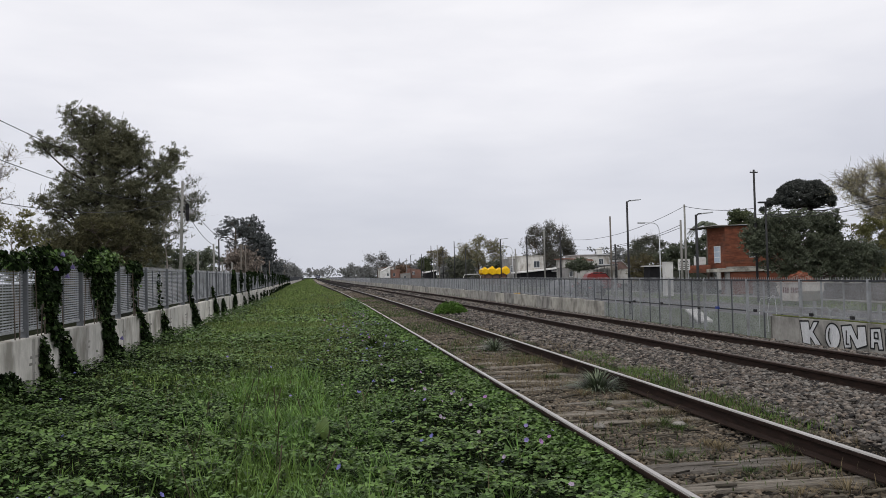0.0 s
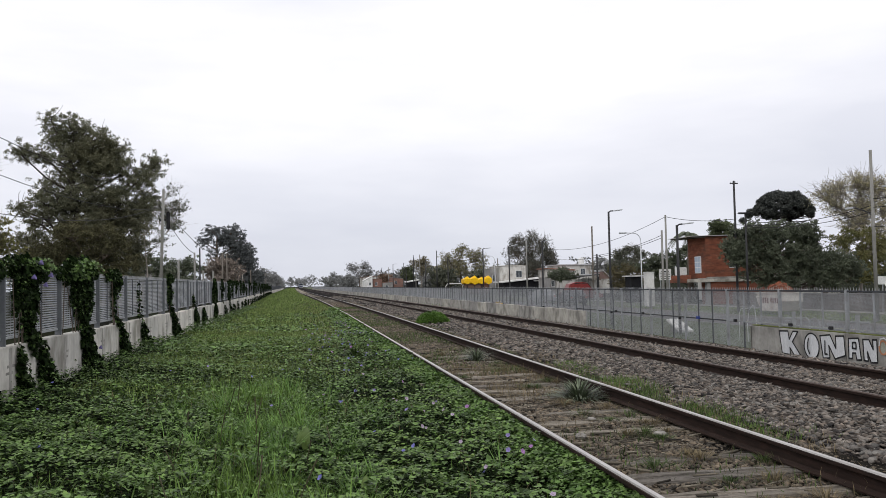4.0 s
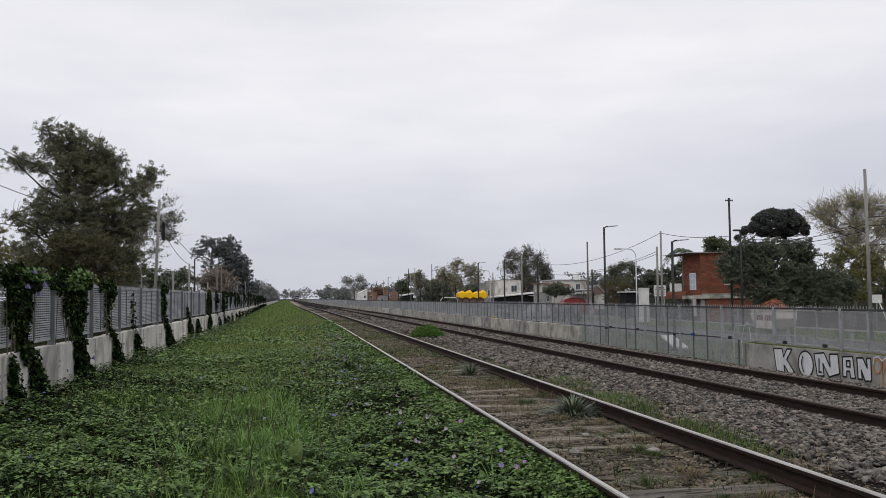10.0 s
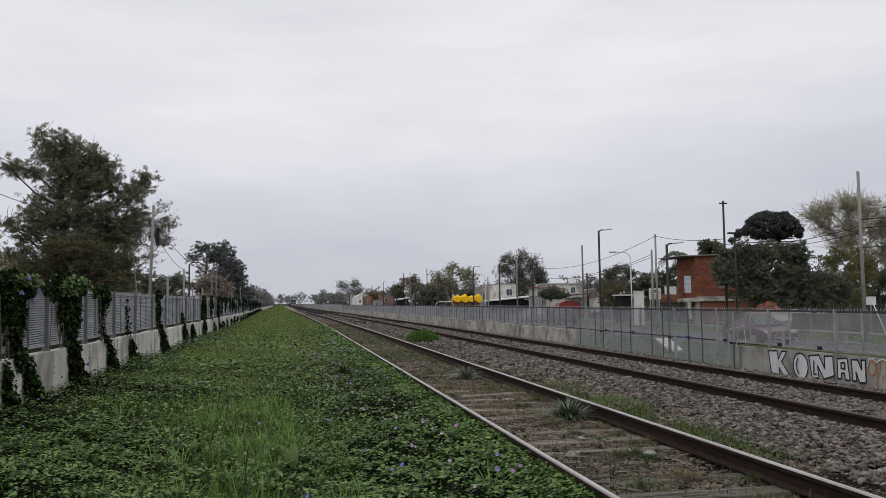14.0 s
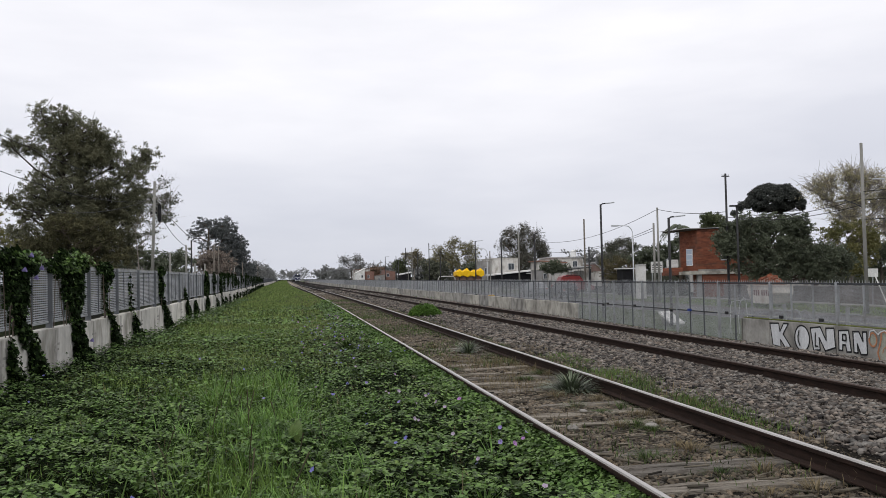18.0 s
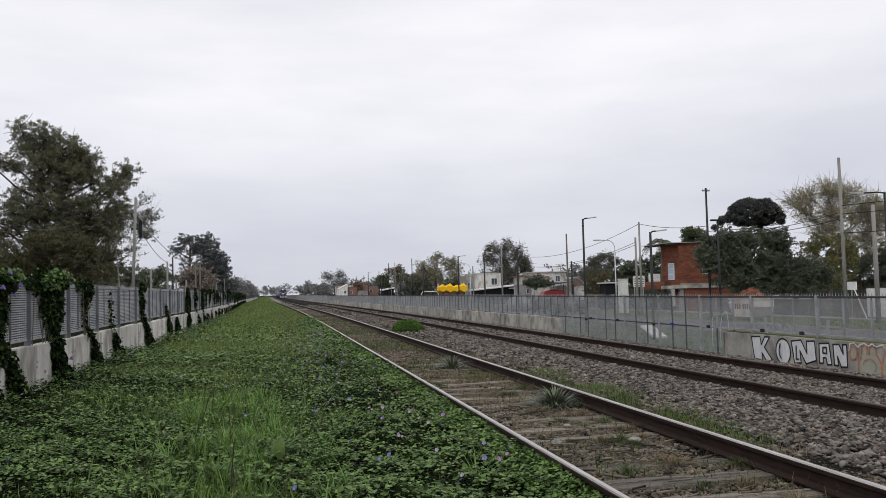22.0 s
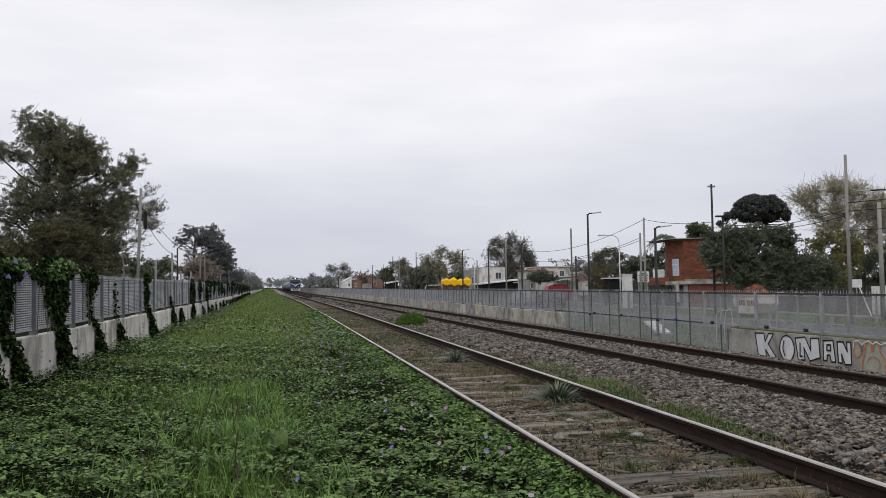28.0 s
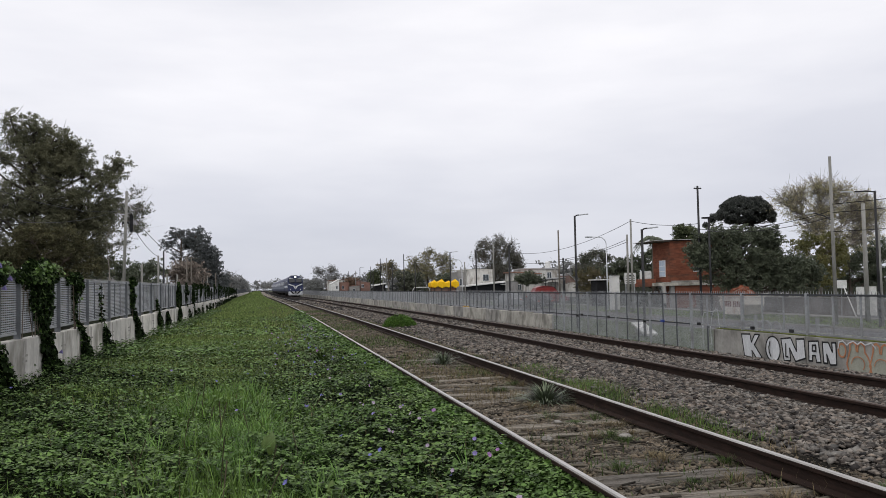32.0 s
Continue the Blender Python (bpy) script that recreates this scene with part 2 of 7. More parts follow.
def prism(bm, pts, axis, lo, hi):
    """A closed outline of 2D points drawn along an axis ('x', 'y' or 'z')."""
    def at(p, v):
        return {"x": (v, p[0], p[1]), "y": (p[0], v, p[1]), "z": (p[0], p[1], v)}[axis]
    A, B = [bm.verts.new(at(p, lo)) for p in pts], [bm.verts.new(at(p, hi)) for p in pts]
    n = len(pts)
    bm.faces.new(A)
    bm.faces.new(B[::-1])
    for i in range(n):
        bm.faces.new((A[i], B[i], B[(i + 1) % n], A[(i + 1) % n]))
    bmesh.ops.recalc_face_normals(bm, faces=bm.faces)
    return bm


def tube(bm, pts, r, n=5):
    """One closed round bar bent through the points."""
    P = [Vector(p) for p in pts]
    rings = []
    for i, p in enumerate(P):
        d = (P[min(i + 1, len(P) - 1)] - P[max(i - 1, 0)]).normalized()
        u = d.cross(Vector((0, 0, 1)) if abs(d.z) < 0.99 else Vector((1, 0, 0))).normalized()
        w = d.cross(u)
        if rings and (rings[-1][0].co - P[i - 1]).dot(u) < 0:
            u, w = -u, -w
        rings.append([bm.verts.new(p + u * r * math.cos(2 * math.pi * k / n) + w * r * math.sin(2 * math.pi * k / n)) for k in range(n)])
    for A, B in zip(rings, rings[1:]):
        for k in range(n):
            bm.faces.new((A[k], A[(k + 1) % n], B[(k + 1) % n], B[k]))
    bm.faces.new(rings[0][::-1])
    bm.faces.new(rings[-1])
    return bm


def scatter(name, proto_v, proto_f, P, yaw, tilt, lean, size, material, parent=None):
    """Joined copies of a small shape: turned by yaw, tilted by tilt towards the heading lean, scaled, set at P."""
    n, k = len(P), len(proto_v)
    pv = np.asarray(proto_v, float)
    S = np.asarray(size, float)
    S = S[:, None] * np.ones(3) if S.ndim == 1 else S
    c, s = np.cos(yaw), np.sin(yaw)
    v = pv[None] * S[:, None, :]
    x, y = v[..., 0] * c[:, None] - v[..., 1] * s[:, None], v[..., 0] * s[:, None] + v[..., 1] * c[:, None]
    v = np.stack([x, y, v[..., 2]], -1)
    ax = np.stack([-np.sin(lean), np.cos(lean), np.zeros(n)], -1)[:, None, :]
    ct, st = np.cos(tilt)[:, None, None], np.sin(tilt)[:, None, None]
    v = v * ct + np.cross(np.broadcast_to(ax, v.shape), v) * st + ax * (v * ax).sum(-1, keepdims=True) * (1 - ct)
    v = v + np.asarray(P)[:, None, :]
    f = np.asarray(proto_f)[None] + (np.arange(n) * k)[:, None, None]
    return amesh(name, v.reshape(-1, 3), f.reshape(-1, f.shape[-1]), material, parent)


# the line runs straight for 40 m and then bends a little to the left
BY = [-400, 40, 60, 80, 100, 130, 163, 203, 243, 323, 423, 543, 683, 1600, 3500]
BX = [0, 0, -0.12, -0.35, -0.65, -1.2, -1.9, -2.4, -2.8, -3.6, -4.6, -5.5, -6.6, -14, -29]
YS = [-390, 0, 20, 40, 50, 60, 70, 80, 90, 100, 115, 130, 146, 163, 183, 203, 223, 243, 283, 323, 373, 423, 483, 543, 613, 683, 900, 1200, 1600]


def bend(y):
    return np.interp(y, BY, BX)


def sweep(pts, ys):
    """A closed outline of (x, z) points carried along the line through the stations ys."""
    bm = bmesh.new()
    R = [[bm.verts.new((x + float(bend(y)), y, z)) for x, z in pts] for y in ys]
    n = len(pts)
    for A, B in zip(R, R[1:]):
        for i in range(n):
            bm.faces.new((A[i], B[i], B[(i + 1) % n], A[(i + 1) % n]))
    bm.faces.new(R[0])
    bm.faces.new(R[-1][::-1])
    bmesh.ops.recalc_face_normals(bm, faces=bm.faces)
    return bm


def slab(x0, x1, z0, z1):
    return [(x0, z0), (x1, z0), (x1, z1), (x0, z1)]


rng = np.random.default_rng(7)
HEART_V = [(0, 0, -0.02), (-0.50, 0.05, 0.12), (-0.34, 0.58, 0.08), (0, 1.0, -0.10), (0.34, 0.58, 0.08), (0.50, 0.05, 0.12)]
HEART_F = [(0, 2, 1), (0, 3, 2), (0, 4, 3), (0, 5, 4)]
LEAF_V = [(0, 0, 0), (-0.3, 0.45, 0.06), (0, 1.0, -0.05), (0.3, 0.45, 0.06)]
LEAF_F = [(0, 2, 1), (0, 3, 2)]
KITE_V = [(0, 0, 0), (-0.45, 0.3, 0.08), (0, 1.0, -0.08), (0.45, 0.3, 0.08)]
KITE_F = [(0, 2, 1), (0, 3, 2)]
SHORT_V = [(-0.5, 0, 0), (0.5, 0, 0), (-0.33, 0.14, 0.6), (0.33, 0.14, 0.6), (0, 0.5, 1.0)]
SHORT_F = [(0, 1, 3), (0, 3, 2), (2, 3, 4)]
BLADE_V = [(-0.5, 0, 0), (0.5, 0, 0), (-0.4, 0.08, 0.45), (0.4, 0.08, 0.45), (-0.2, 0.27, 0.8), (0.2, 0.27, 0.8), (0, 0.55, 1.0)]
BLADE_F = [(0, 1, 3), (0, 3, 2), (2, 3, 5), (2, 5, 4), (4, 5, 6)]


# ---- the ground: one sheet with the shape of the cutting and the street ----
PROFILE = [(-2500, -0.5), (-60, -0.45), (-5.4, -0.30), (-4.2, -0.25), (0.6, -0.24), (1.9, -0.235), (4.4, -0.235), (9.9, -0.30), (11.4, -0.74), (13.3, -0.84), (15.0, -0.90), (20.6, -0.92), (20.8, -1.02),
           (25.9, -1.02), (26.0, -0.85), (31, -0.72), (40, -0.6), (2500, -0.6)]


def ground_z(x):
    return float(np.interp(x, [p[0] for p in PROFILE], [p[1] for p in PROFILE]))


def build_ground():
    ys = [-400] + YS + [3500]
    n = len(PROFILE)
    V = [(x + float(bend(y)), y, z) for y in ys for x, z in PROFILE]
    F = [(j * n + i, j * n + i + 1, (j + 1) * n + i + 1, (j + 1) * n + i) for j in range(len(ys) - 1) for i in range(n - 1)]
    g = amesh("ground", V, F, TURF_SHADE)
    tagged(g, "grassy and bare earth ground along the railway", "ground", kind="structure")


build_ground()
tagged(part("road", sweep([(20.75, -1.3), (20.75, -0.93), (23, -0.89), (25.5, -0.93), (25.5, -1.3)], YS), ASPH), "grey worn asphalt street behind the fence", "road", kind="structure")
tagged(part("kerb", sweep(slab(25.5, 25.68, -1.3, -0.83), YS), PAVE), "pale concrete street kerb", "kerb", kind="structure")
tagged(part("pavement", sweep(slab(29.4, 30.7, -1.2, -0.66), YS), PAVE), "pale concrete pavement along the houses", "pavement", kind="structure")

# ---- the two tracks ----
RAIL = [(-0.07, -0.16), (0.07, -0.16), (0.07, -0.148), (0.016, -0.128), (0.010, -0.05), (0.036, -0.038), (0.036, -0.012)]
RAIL = RAIL + [(-x, z) for x, z in RAIL[::-1] if (x, z) not in ((-0.07, -0.16), (0.07, -0.16))]
HEADP = [(0.025, -0.0115), (0.019, 0.0), (-0.019, 0.0), (-0.025, -0.0115)]


def build_track(x0, x1, name, label, head, tie_mat, tie_x, first, step, tie_size, tie_label, sink):
    t = empty(name, 0, 0, 0, label=label, category="railway track", kind="structure")
    for x in (x0, x1):
        r = part("rail", sweep([(x + a, b) for a, b in RAIL], YS), RUST, t, "rust-brown steel rail")
        part("rail_head", sweep([(x + a, b + 0.0005) for a, b in HEADP], YS), head, r, "worn rail running surface")
    W, D, H = tie_size
    src = None
    made = []
    for k in range(300):
        y = first + k * step
        m = pose(tie_x + float(bend(y)) + rng.normal(0, 0.03), y + rng.normal(0, 0.03), -abs(rng.normal(0, sink)) - (0.03 * float(np.clip((y - 13) / 8, 0, 1)) if sink > 0.012 else 0), rng.normal(0, 1.0), rng.normal(0, 0.5), rng.normal(0, 1.6))
        if k < 14 or src is None:
            cut, half = (rng.uniform(0, 0.28, 2), D / 2 * rng.uniform(0.7, 1.05)) if sink > 0.012 else ((0, 0), D / 2)
            bm = bmesh.new()
            cuts = [-half, half] if sink <= 0.012 else sorted([-half, half, *rng.uniform(-half * 0.7, half * 0.7, int(rng.integers(1, 3)))])
            for p0, p1 in zip(cuts, cuts[1:]):
                e0, e1 = rng.uniform(0, 0.12, 2) if sink > 0.012 else (0, 0)
                pl = boxed(-W / 2 + cut[0] + e0, W / 2 - cut[1] - e1, p0 + 0.003, p1 - 0.003, -0.16 - H, -0.158 - (rng.uniform(0, 0.012) if sink > 0.012 else 0))
                bmesh.ops.subdivide_edges(pl, edges=[e for e in pl.edges if abs(e.verts[0].co.x - e.verts[1].co.x) > 1], cuts=9)
                for v in pl.verts:
                    v.co += Vector((rng.normal(0, 0.03) if abs(v.co.x) > W / 2 - 0.42 else 0, rng.normal(0, 0.006), rng.normal(0, 0.005) if v.co.z > -0.2 else 0))
                tmp = bpy.data.meshes.new("tmp")
                pl.to_mesh(tmp)
                pl.free()
                bm.from_mesh(tmp)
                bpy.data.meshes.remove(tmp)
            src = part("sleeper", bm, tie_mat, t, tie_label)
            src.matrix_basis = m
            made.append(src)
        else:
            again("sleeper", made[(k * 5) % 14], t, m)
    bm = bmesh.new()
    y = first + 300 * step
    while y < 600:
        box(bm, tie_x + float(bend(y)) - W / 2, tie_x + float(bend(y)) + W / 2, y - D / 2, y + D / 2, -0.16 - H, -0.158)
        y += step
    tagged(part("far_sleepers", bm, tie_mat, t), kind="stuff")
    return t


L1, L2, R1, R2 = 2.26, 4.0, 6.58, 8.32
build_track(L1, L2, "railway_track_near", "old railway track with weathered sleepers and weeds", SHINE, TIE, 3.10, 0.93 - 12 * 0.672, 0.672, (2.55, 0.25, 0.15), "split weathered wooden sleeper", 0.021)
build_track(R1, R2, "railway_track_far", "railway track in grey-brown stone ballast", SHINE2, TIE2, 7.45, 1.2 - 12 * 0.62, 0.62, (2.7, 0.24, 0.15), "sleeper sunk in ballast", 0.01)


def bed(name, pts, material, label, cat):
    tagged(part(name, sweep(pts, YS), material), label, cat, kind="structure")


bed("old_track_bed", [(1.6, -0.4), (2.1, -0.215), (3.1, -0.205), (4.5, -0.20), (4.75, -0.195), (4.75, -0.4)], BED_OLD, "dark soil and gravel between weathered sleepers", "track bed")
bed("ballast_bed", [(4.75, -0.42), (4.75, -0.19), (5.35, -0.19), (5.9, -0.15), (9.25, -0.15), (9.75, -0.22), (10.9, -0.62), (11.6, -0.80), (11.6, -0.95), (4.75, -0.95)], BALLAST, "near-black bed under the ballast stones", "ballast")


# ---- fences: posts every 3 m, three mesh panes between, concrete wall below ----
def mesh_pane(w, h, pitch, fill):
    """A pane of welded mesh, w along y and h high, standing on z = 0: flat level strips on thin upright wires."""
    bm = bmesh.new()
    n = int(w / (0.11 if pitch > 0.03 else 0.028))
    for i in range(n):
        y = (i + 0.5) * w / n
        box(bm, -0.004 if pitch > 0.03 else -0.003, 0.0015, y - 0.001, y + 0.001, 0, h)
    n = int(h / pitch)
    for i in range(n):
        z = (i + 0.5) * h / n
        box(bm, 0.002, 0.005, 0, w, z - pitch * fill / 2, z + pitch * fill / 2)
    return bm


def far_boxes(bm, xa, xb, y0, y1, z0, z1):
    vs = [bm.verts.new((x + s, y, z)) for x, y in ((xa, y0), (xb, y1)) for s in (-0.008, 0.008) for z in (z0, z1)]
    for q in ((0, 1, 3, 2), (4, 6, 7, 5), (0, 4, 5, 1), (2, 3, 7, 6), (1, 5, 7, 3)):
        bm.faces.new([vs[i] for i in q])


STAIN = mat("grey_wall_stain", (0.40, 0.385, 0.36), (0.24, 0.23, 0.21), 6, 0.95, stretch=(1, 1, 0.4), stain=(0.13, 0.125, 0.11), sscale=4, samount=0.6)
MULL = mat("dull_fence_mullion", (0.12, 0.127, 0.138), (0.085, 0.09, 0.10), 3, 0.6, 0.2)


def build_fence(name, label, x_line, y0, step, count, z_wall, z_top, z_foot, side, wall_spans, wall_mat, pitch, low_mesh=(9, 9), wire=None, rail=None, fill=0.3, upright=None, gap=0.06):
    """side: +1 when the line lies towards +x of the fence. wall_spans: stretches of concrete wall along y."""
    f = empty(name, 0, 0, 0, label=label, category="fence", kind="structure")
    H = z_top - z_wall
    first = {}

    def put(key, make, m, material, lab=""):
        if key not in first:
            first[key] = part(key.split("/")[0], make(), material, f, lab)
            first[key].matrix_basis = m
        else:
            again(key.split("/")[0], first[key], f, m)

    w = (step - 0.06) / 3
    far = bmesh.new()
    for k in range(count):
        y = y0 + k * step
        x = x_line + float(bend(y))
        rz = math.degrees(math.atan2(float(bend(y) - bend(y + step)), step))
        low = low_mesh[0] <= y < low_mesh[1]
        low_rail = rail if low else None
        zb = z_foot if low or (low_mesh[0] - step < y < low_mesh[1] + step) else z_wall
        put("post/%d%d" % (zb == z_wall, y > 38), lambda: boxed(-0.04, 0.04 + 0.03 * (side > 0), -0.04 + 0.01 * (side > 0), 0.04 - 0.01 * (side > 0), zb - 0.25, z_top + 0.02, 0.004), pose(x, y, 0), upright or (POST_L if y > 38 else GALV), "square steel fence post")
        if k >= 62:
            far_boxes(far, x, float(x_line + bend(y + step)), y + 0.03, y + step - 0.03, z_wall + 0.05, z_top)
            continue
        put("top_rail", lambda: boxed(-0.022, 0.022, 0.03, step - 0.03, -0.05, 0.0, 0.004), pose(x, y, z_top, 0, 0, rz), rail or GALV)
        put("bottom_rail/%d" % low, lambda: boxed(-0.018, 0.018, 0.03, step - 0.03, 0.0, 0.04, 0.004), pose(x, y, z_wall + gap, 0, 0, rz), low_rail or GALV)
        for j in range(3):
            if j:
                put("mullion/%d" % (low or y > 38), lambda: boxed(-0.02, 0.02, -0.022, 0.022, gap + 0.04, H - 0.05), pose(x, y, z_wall, 0, 0, rz) @ pose(0, 0.03 + j * w, 0), MULL if low or y > 38 or side > 0 else GALV)
            put("mesh_pane", lambda: mesh_pane(w, H - gap - 0.10, pitch, fill), pose(x, y, z_wall + gap + 0.04, 0, 0, rz) @ pose(0, 0.03 + j * w, 0), wire or WIRE, "grey welded mesh pane")
            ya = max(y + 0.03 + j * w, low_mesh[0] - 0.15)
            if low or (low_mesh[0] - step < y < low_mesh[0] and y + 0.03 + (j + 1) * w > low_mesh[0]):
                wl = y + 0.03 + (j + 1) * w - ya
                put("low_pane/%d" % (wl * 100), lambda: mesh_pane(wl, z_wall - z_foot - 0.06, pitch, fill), pose(x, ya, z_foot + 0.05), WIRE, "grey welded mesh pane")
                if j:
                    put("low_mullion", lambda: boxed(-0.02, 0.02, -0.02, 0.02, -0.2, z_wall - z_foot + 0.06), pose(x, y + 0.03 + j * w, z_foot), MULL)
        if y < 60:
            def teeth():
                bm = bmesh.new()
                for i in range(26):
                    yy = 0.05 + i * (step - 0.1) / 25
                    prism(bm, [(yy - 0.016, 0.0), (yy + 0.016, 0.0), (yy, 0.075 if side < 0 else 0.045)], "x", -0.003, 0.003)
                return bm
            put("spikes", teeth, pose(x, y, z_top, 0, 0, rz), GALV, "row of small pointed teeth")
    tagged(part("far_panes", far, wire or WIRE, f), kind="stuff")
    for a, b in wall_spans:
        dz = rng.normal(0, 0.012)
        mid = (a + b) / 2 + 0.05
        bm = sweep(slab(x_line - 0.09, x_line + 0.09, z_foot - 0.3, z_wall + dz), [a, mid - 0.012])
        bm2 = sweep(slab(x_line - 0.09, x_line + 0.09, z_foot - 0.3, z_wall + dz - 0.004), [mid + 0.012, b])
        tmp = bpy.data.meshes.new("tmp")
        bm2.to_mesh(tmp)
        bm2.free()
        bm.from_mesh(tmp)
        bpy.data.meshes.remove(tmp)
        bmesh.ops.bevel(bm, geom=bm.edges[:], offset=0.012, segments=1, affect="EDGES")
        blk = part("wall_block", bm, wall_mat, f, "stained concrete wall block")
        if side > 0 and 5 < a < 60:
            part("joint_stain", boxed(x_line + 0.0905, x_line + 0.0925, mid - 0.05, mid + 0.05, -0.2, z_wall - 0.03), STAIN, blk, "grey streak down the joint")
            # two thin raised patches for the level grey smears on each block
            for zz, ww in ((0.17, 0.15), (0.27, 0.19)):
                q = mid + rng.normal(0, 0.04)
                part("lifting_slot", boxed(x_line + 0.088, x_line + 0.0945, q - ww, q + ww, zz, zz + 0.04), STAIN, blk, "grey smear across the concrete")
    return f


def spans(a, b, step, gap):
    out = []
    while a < b:
        out.append((a, min(a + step - gap, b)))
        a += step
    return out


LF, RF = -4.41, 13.6
fence_left = build_fence("fence_left", "grey mesh fence on concrete blocks, overgrown with vines", LF, 13.34 - 2.955 * 5, 2.955, 190, 0.59, 1.73, -0.25, 1,
                         spans(14.95 - 2.955 * 6, 480, 2.955, 0.05), CONC, 0.040, wire=WIRE_L, fill=0.52, upright=POST_L, gap=0.10)
fence_right = build_fence("fence_right", "grey see-through mesh fence on a low concrete wall", RF, 19.0 - 2.985 * 6, 2.985, 190, -0.08, 1.0, -0.84, -1,
                          spans(-3.435, 23.43, 2.985, 0.02) + spans(38.6, 570, 2.985, 0.02), CONC_D, 0.020, (23.6, 38.2), rail=FRAME_D, fill=0.31)


# ---- poles, lamps and wires ----
STEEL_D = mat("dark_painted_steel", (0.05, 0.05, 0.052), (0.03, 0.03, 0.032), 4, 0.6, 0.2)
POLE_C = mat("pole_concrete", (0.29, 0.285, 0.265), (0.20, 0.196, 0.182), 2, 0.9, bump=0.2, stretch=(1, 1, 0.3), stain=(0.13, 0.14, 0.11), sscale=0.9, samount=0.4)
POLE_W = mat("grey_pole_timber", (0.20, 0.18, 0.155), (0.12, 0.105, 0.09), 3, 0.92, bump=0.4, stretch=(3, 3, 0.3))
WHITE = mat("white_paint", (0.74, 0.74, 0.73), (0.64, 0.64, 0.62), 1.5, 0.7, stain=(0.42, 0.41, 0.38), sscale=0.8, samount=0.5)
LAMP_G = mat("pale_lamp_housing", (0.62, 0.64, 0.66), (0.52, 0.54, 0.56), 3, 0.5)
CABLE = mat("black_cable", (0.03, 0.03, 0.032), (0.02, 0.02, 0.02), 3, 0.6)


def post(x, y, top, r0, r1, material, name, label, cat, rx=0.0, ry=0.0):
    z = ground_z(x)
    p = empty(name, x, y, z, label=label, category=cat)
    p.matrix_basis = pose(x, y, z, rx, ry, 0)
    part("shaft", rod(bmesh.new(), (0, 0, -0.3), (0, 0, top - z), r0, r1, 10), material, p, smooth=True)
    return p, top - z


def lamp_post(x, y, top, reach, bracket=0.0, pale=False, dy=0.0):
    """A steel lamp post with a short arm and a flat LED head, reaching along x by reach."""
    p, h = post(x, y, top, 0.065, 0.05, LAMP_G if pale else STEEL_D, "street_lamp", ("pale" if pale else "dark") + " steel street lamp with a flat lamp head", "street lamp")
    s = 1 if reach > 0 else -1
    pts = [(0, 0, h - 0.05), (reach * 0.25, dy * 0.25, h + bracket * 0.7), (reach * 0.6, dy * 0.6, h + bracket)]
    part("arm", tube(bmesh.new(), pts, 0.032, 8), LAMP_G if pale else STEEL_D, p)
    bm = boxed(-0.26, 0.26, -0.09, 0.09, -0.025, 0.03, 0.02)
    hd = part("lamp_head", bm, LAMP_G, p, "flat pale lamp head")
    hd.matrix_basis = pose(reach * 0.6 + s * 0.22, dy * 0.8, h + bracket + 0.02, 0, -6 * s, math.degrees(math.atan2(dy, abs(reach))) * s)
    return p


def swan_lamp(x, y, top, reach):
    p, h = post(x, y, top - 0.6, 0.05, 0.04, LAMP_G, "curved_street_lamp", "pale street lamp with a curved arm", "street lamp")
    pts = [(reach * (1 - math.cos(a)) * 0.5, 0, h + 0.6 * math.sin(a)) for a in np.linspace(0, 1.57, 7)] + [(reach, 0, h + 0.62)]
    part("arm", tube(bmesh.new(), pts, 0.035, 8), LAMP_G, p)
    part("lamp_head", boxed(reach, reach + (0.6 if reach > 0 else -0.6), -0.1, 0.1, h + 0.55, h + 0.67, 0.03), LAMP_G, p)
    return p


def utility_pole(x, y, top, r, material, label, arm=0.0, ry=0.0, lamp=False):
    r = r * 0.75
    p, h = post(x, y, top, r, r * 0.72, material, "utility_pole", label, "utility pole", ry=ry)
    if arm:
        c = part("crossarm", boxed(-arm, arm, -0.03, 0.03, h - 0.2, h - 0.14, 0.01), material, p)
        for i in (-0.85, -0.4, 0.4, 0.85):
            part("insulator", rod(bmesh.new(), (arm * i, 0, h - 0.14), (arm * i, 0, h - 0.05), 0.022, 0.018, 7), LAMP_G, c, "pale insulator")
    if lamp:
        part("lamp_head", boxed(-0.45, 0.3, -0.12, 0.12, h - 0.1, h, 0.03), STEEL_D, p)
    return p


K = 15.4 / 26.3
for y, top in ((68.04, 7.27), (54.98, 5.16), (88.2, 5.79), (147.6, 6.06)):
    lamp_post(15.4, y * K, 1.4 + (top - 1.4) * K, 0.42, 0.04)
lamp_post(26.2, 31.6, 5.19, -0.9, 0.02, dy=1.0)
for y, top in ((103.0, 5.99), (118.3, 6.3), (237.5, 7.15), (207.9, 5.96)):
    lamp_post(15.4, y * K, 1.4 + (top - 1.4) * K, 0.3, 0.02)
arm_lamp = empty("pole_lamp", 26.3, 34.75, 4.15, label="curved lamp arm with a pale flat head on a pole", category="lamp")
part("arm", tube(bmesh.new(), [(0, -0.1, 0.0), (0, 0.45, 0.25), (0, 1.0, 0.42), (0, 1.25, 0.46)], 0.028, 7), STEEL_D, arm_lamp)
part("lamp_head", boxed(-0.09, 0.09, 1.2, 1.75, 0.42, 0.50, 0.02), LAMP_G, arm_lamp, "flat pale lamp head")
swan_lamp(26.3, 61.4, 5.0, -1.15)
swan_lamp(26.3, 111.0, 5.0, -1.3)
utility_pole(26.3, 47.0, 7.3, 0.11, STEEL_D, "tall dark utility pole with a short crossarm", 0.26)
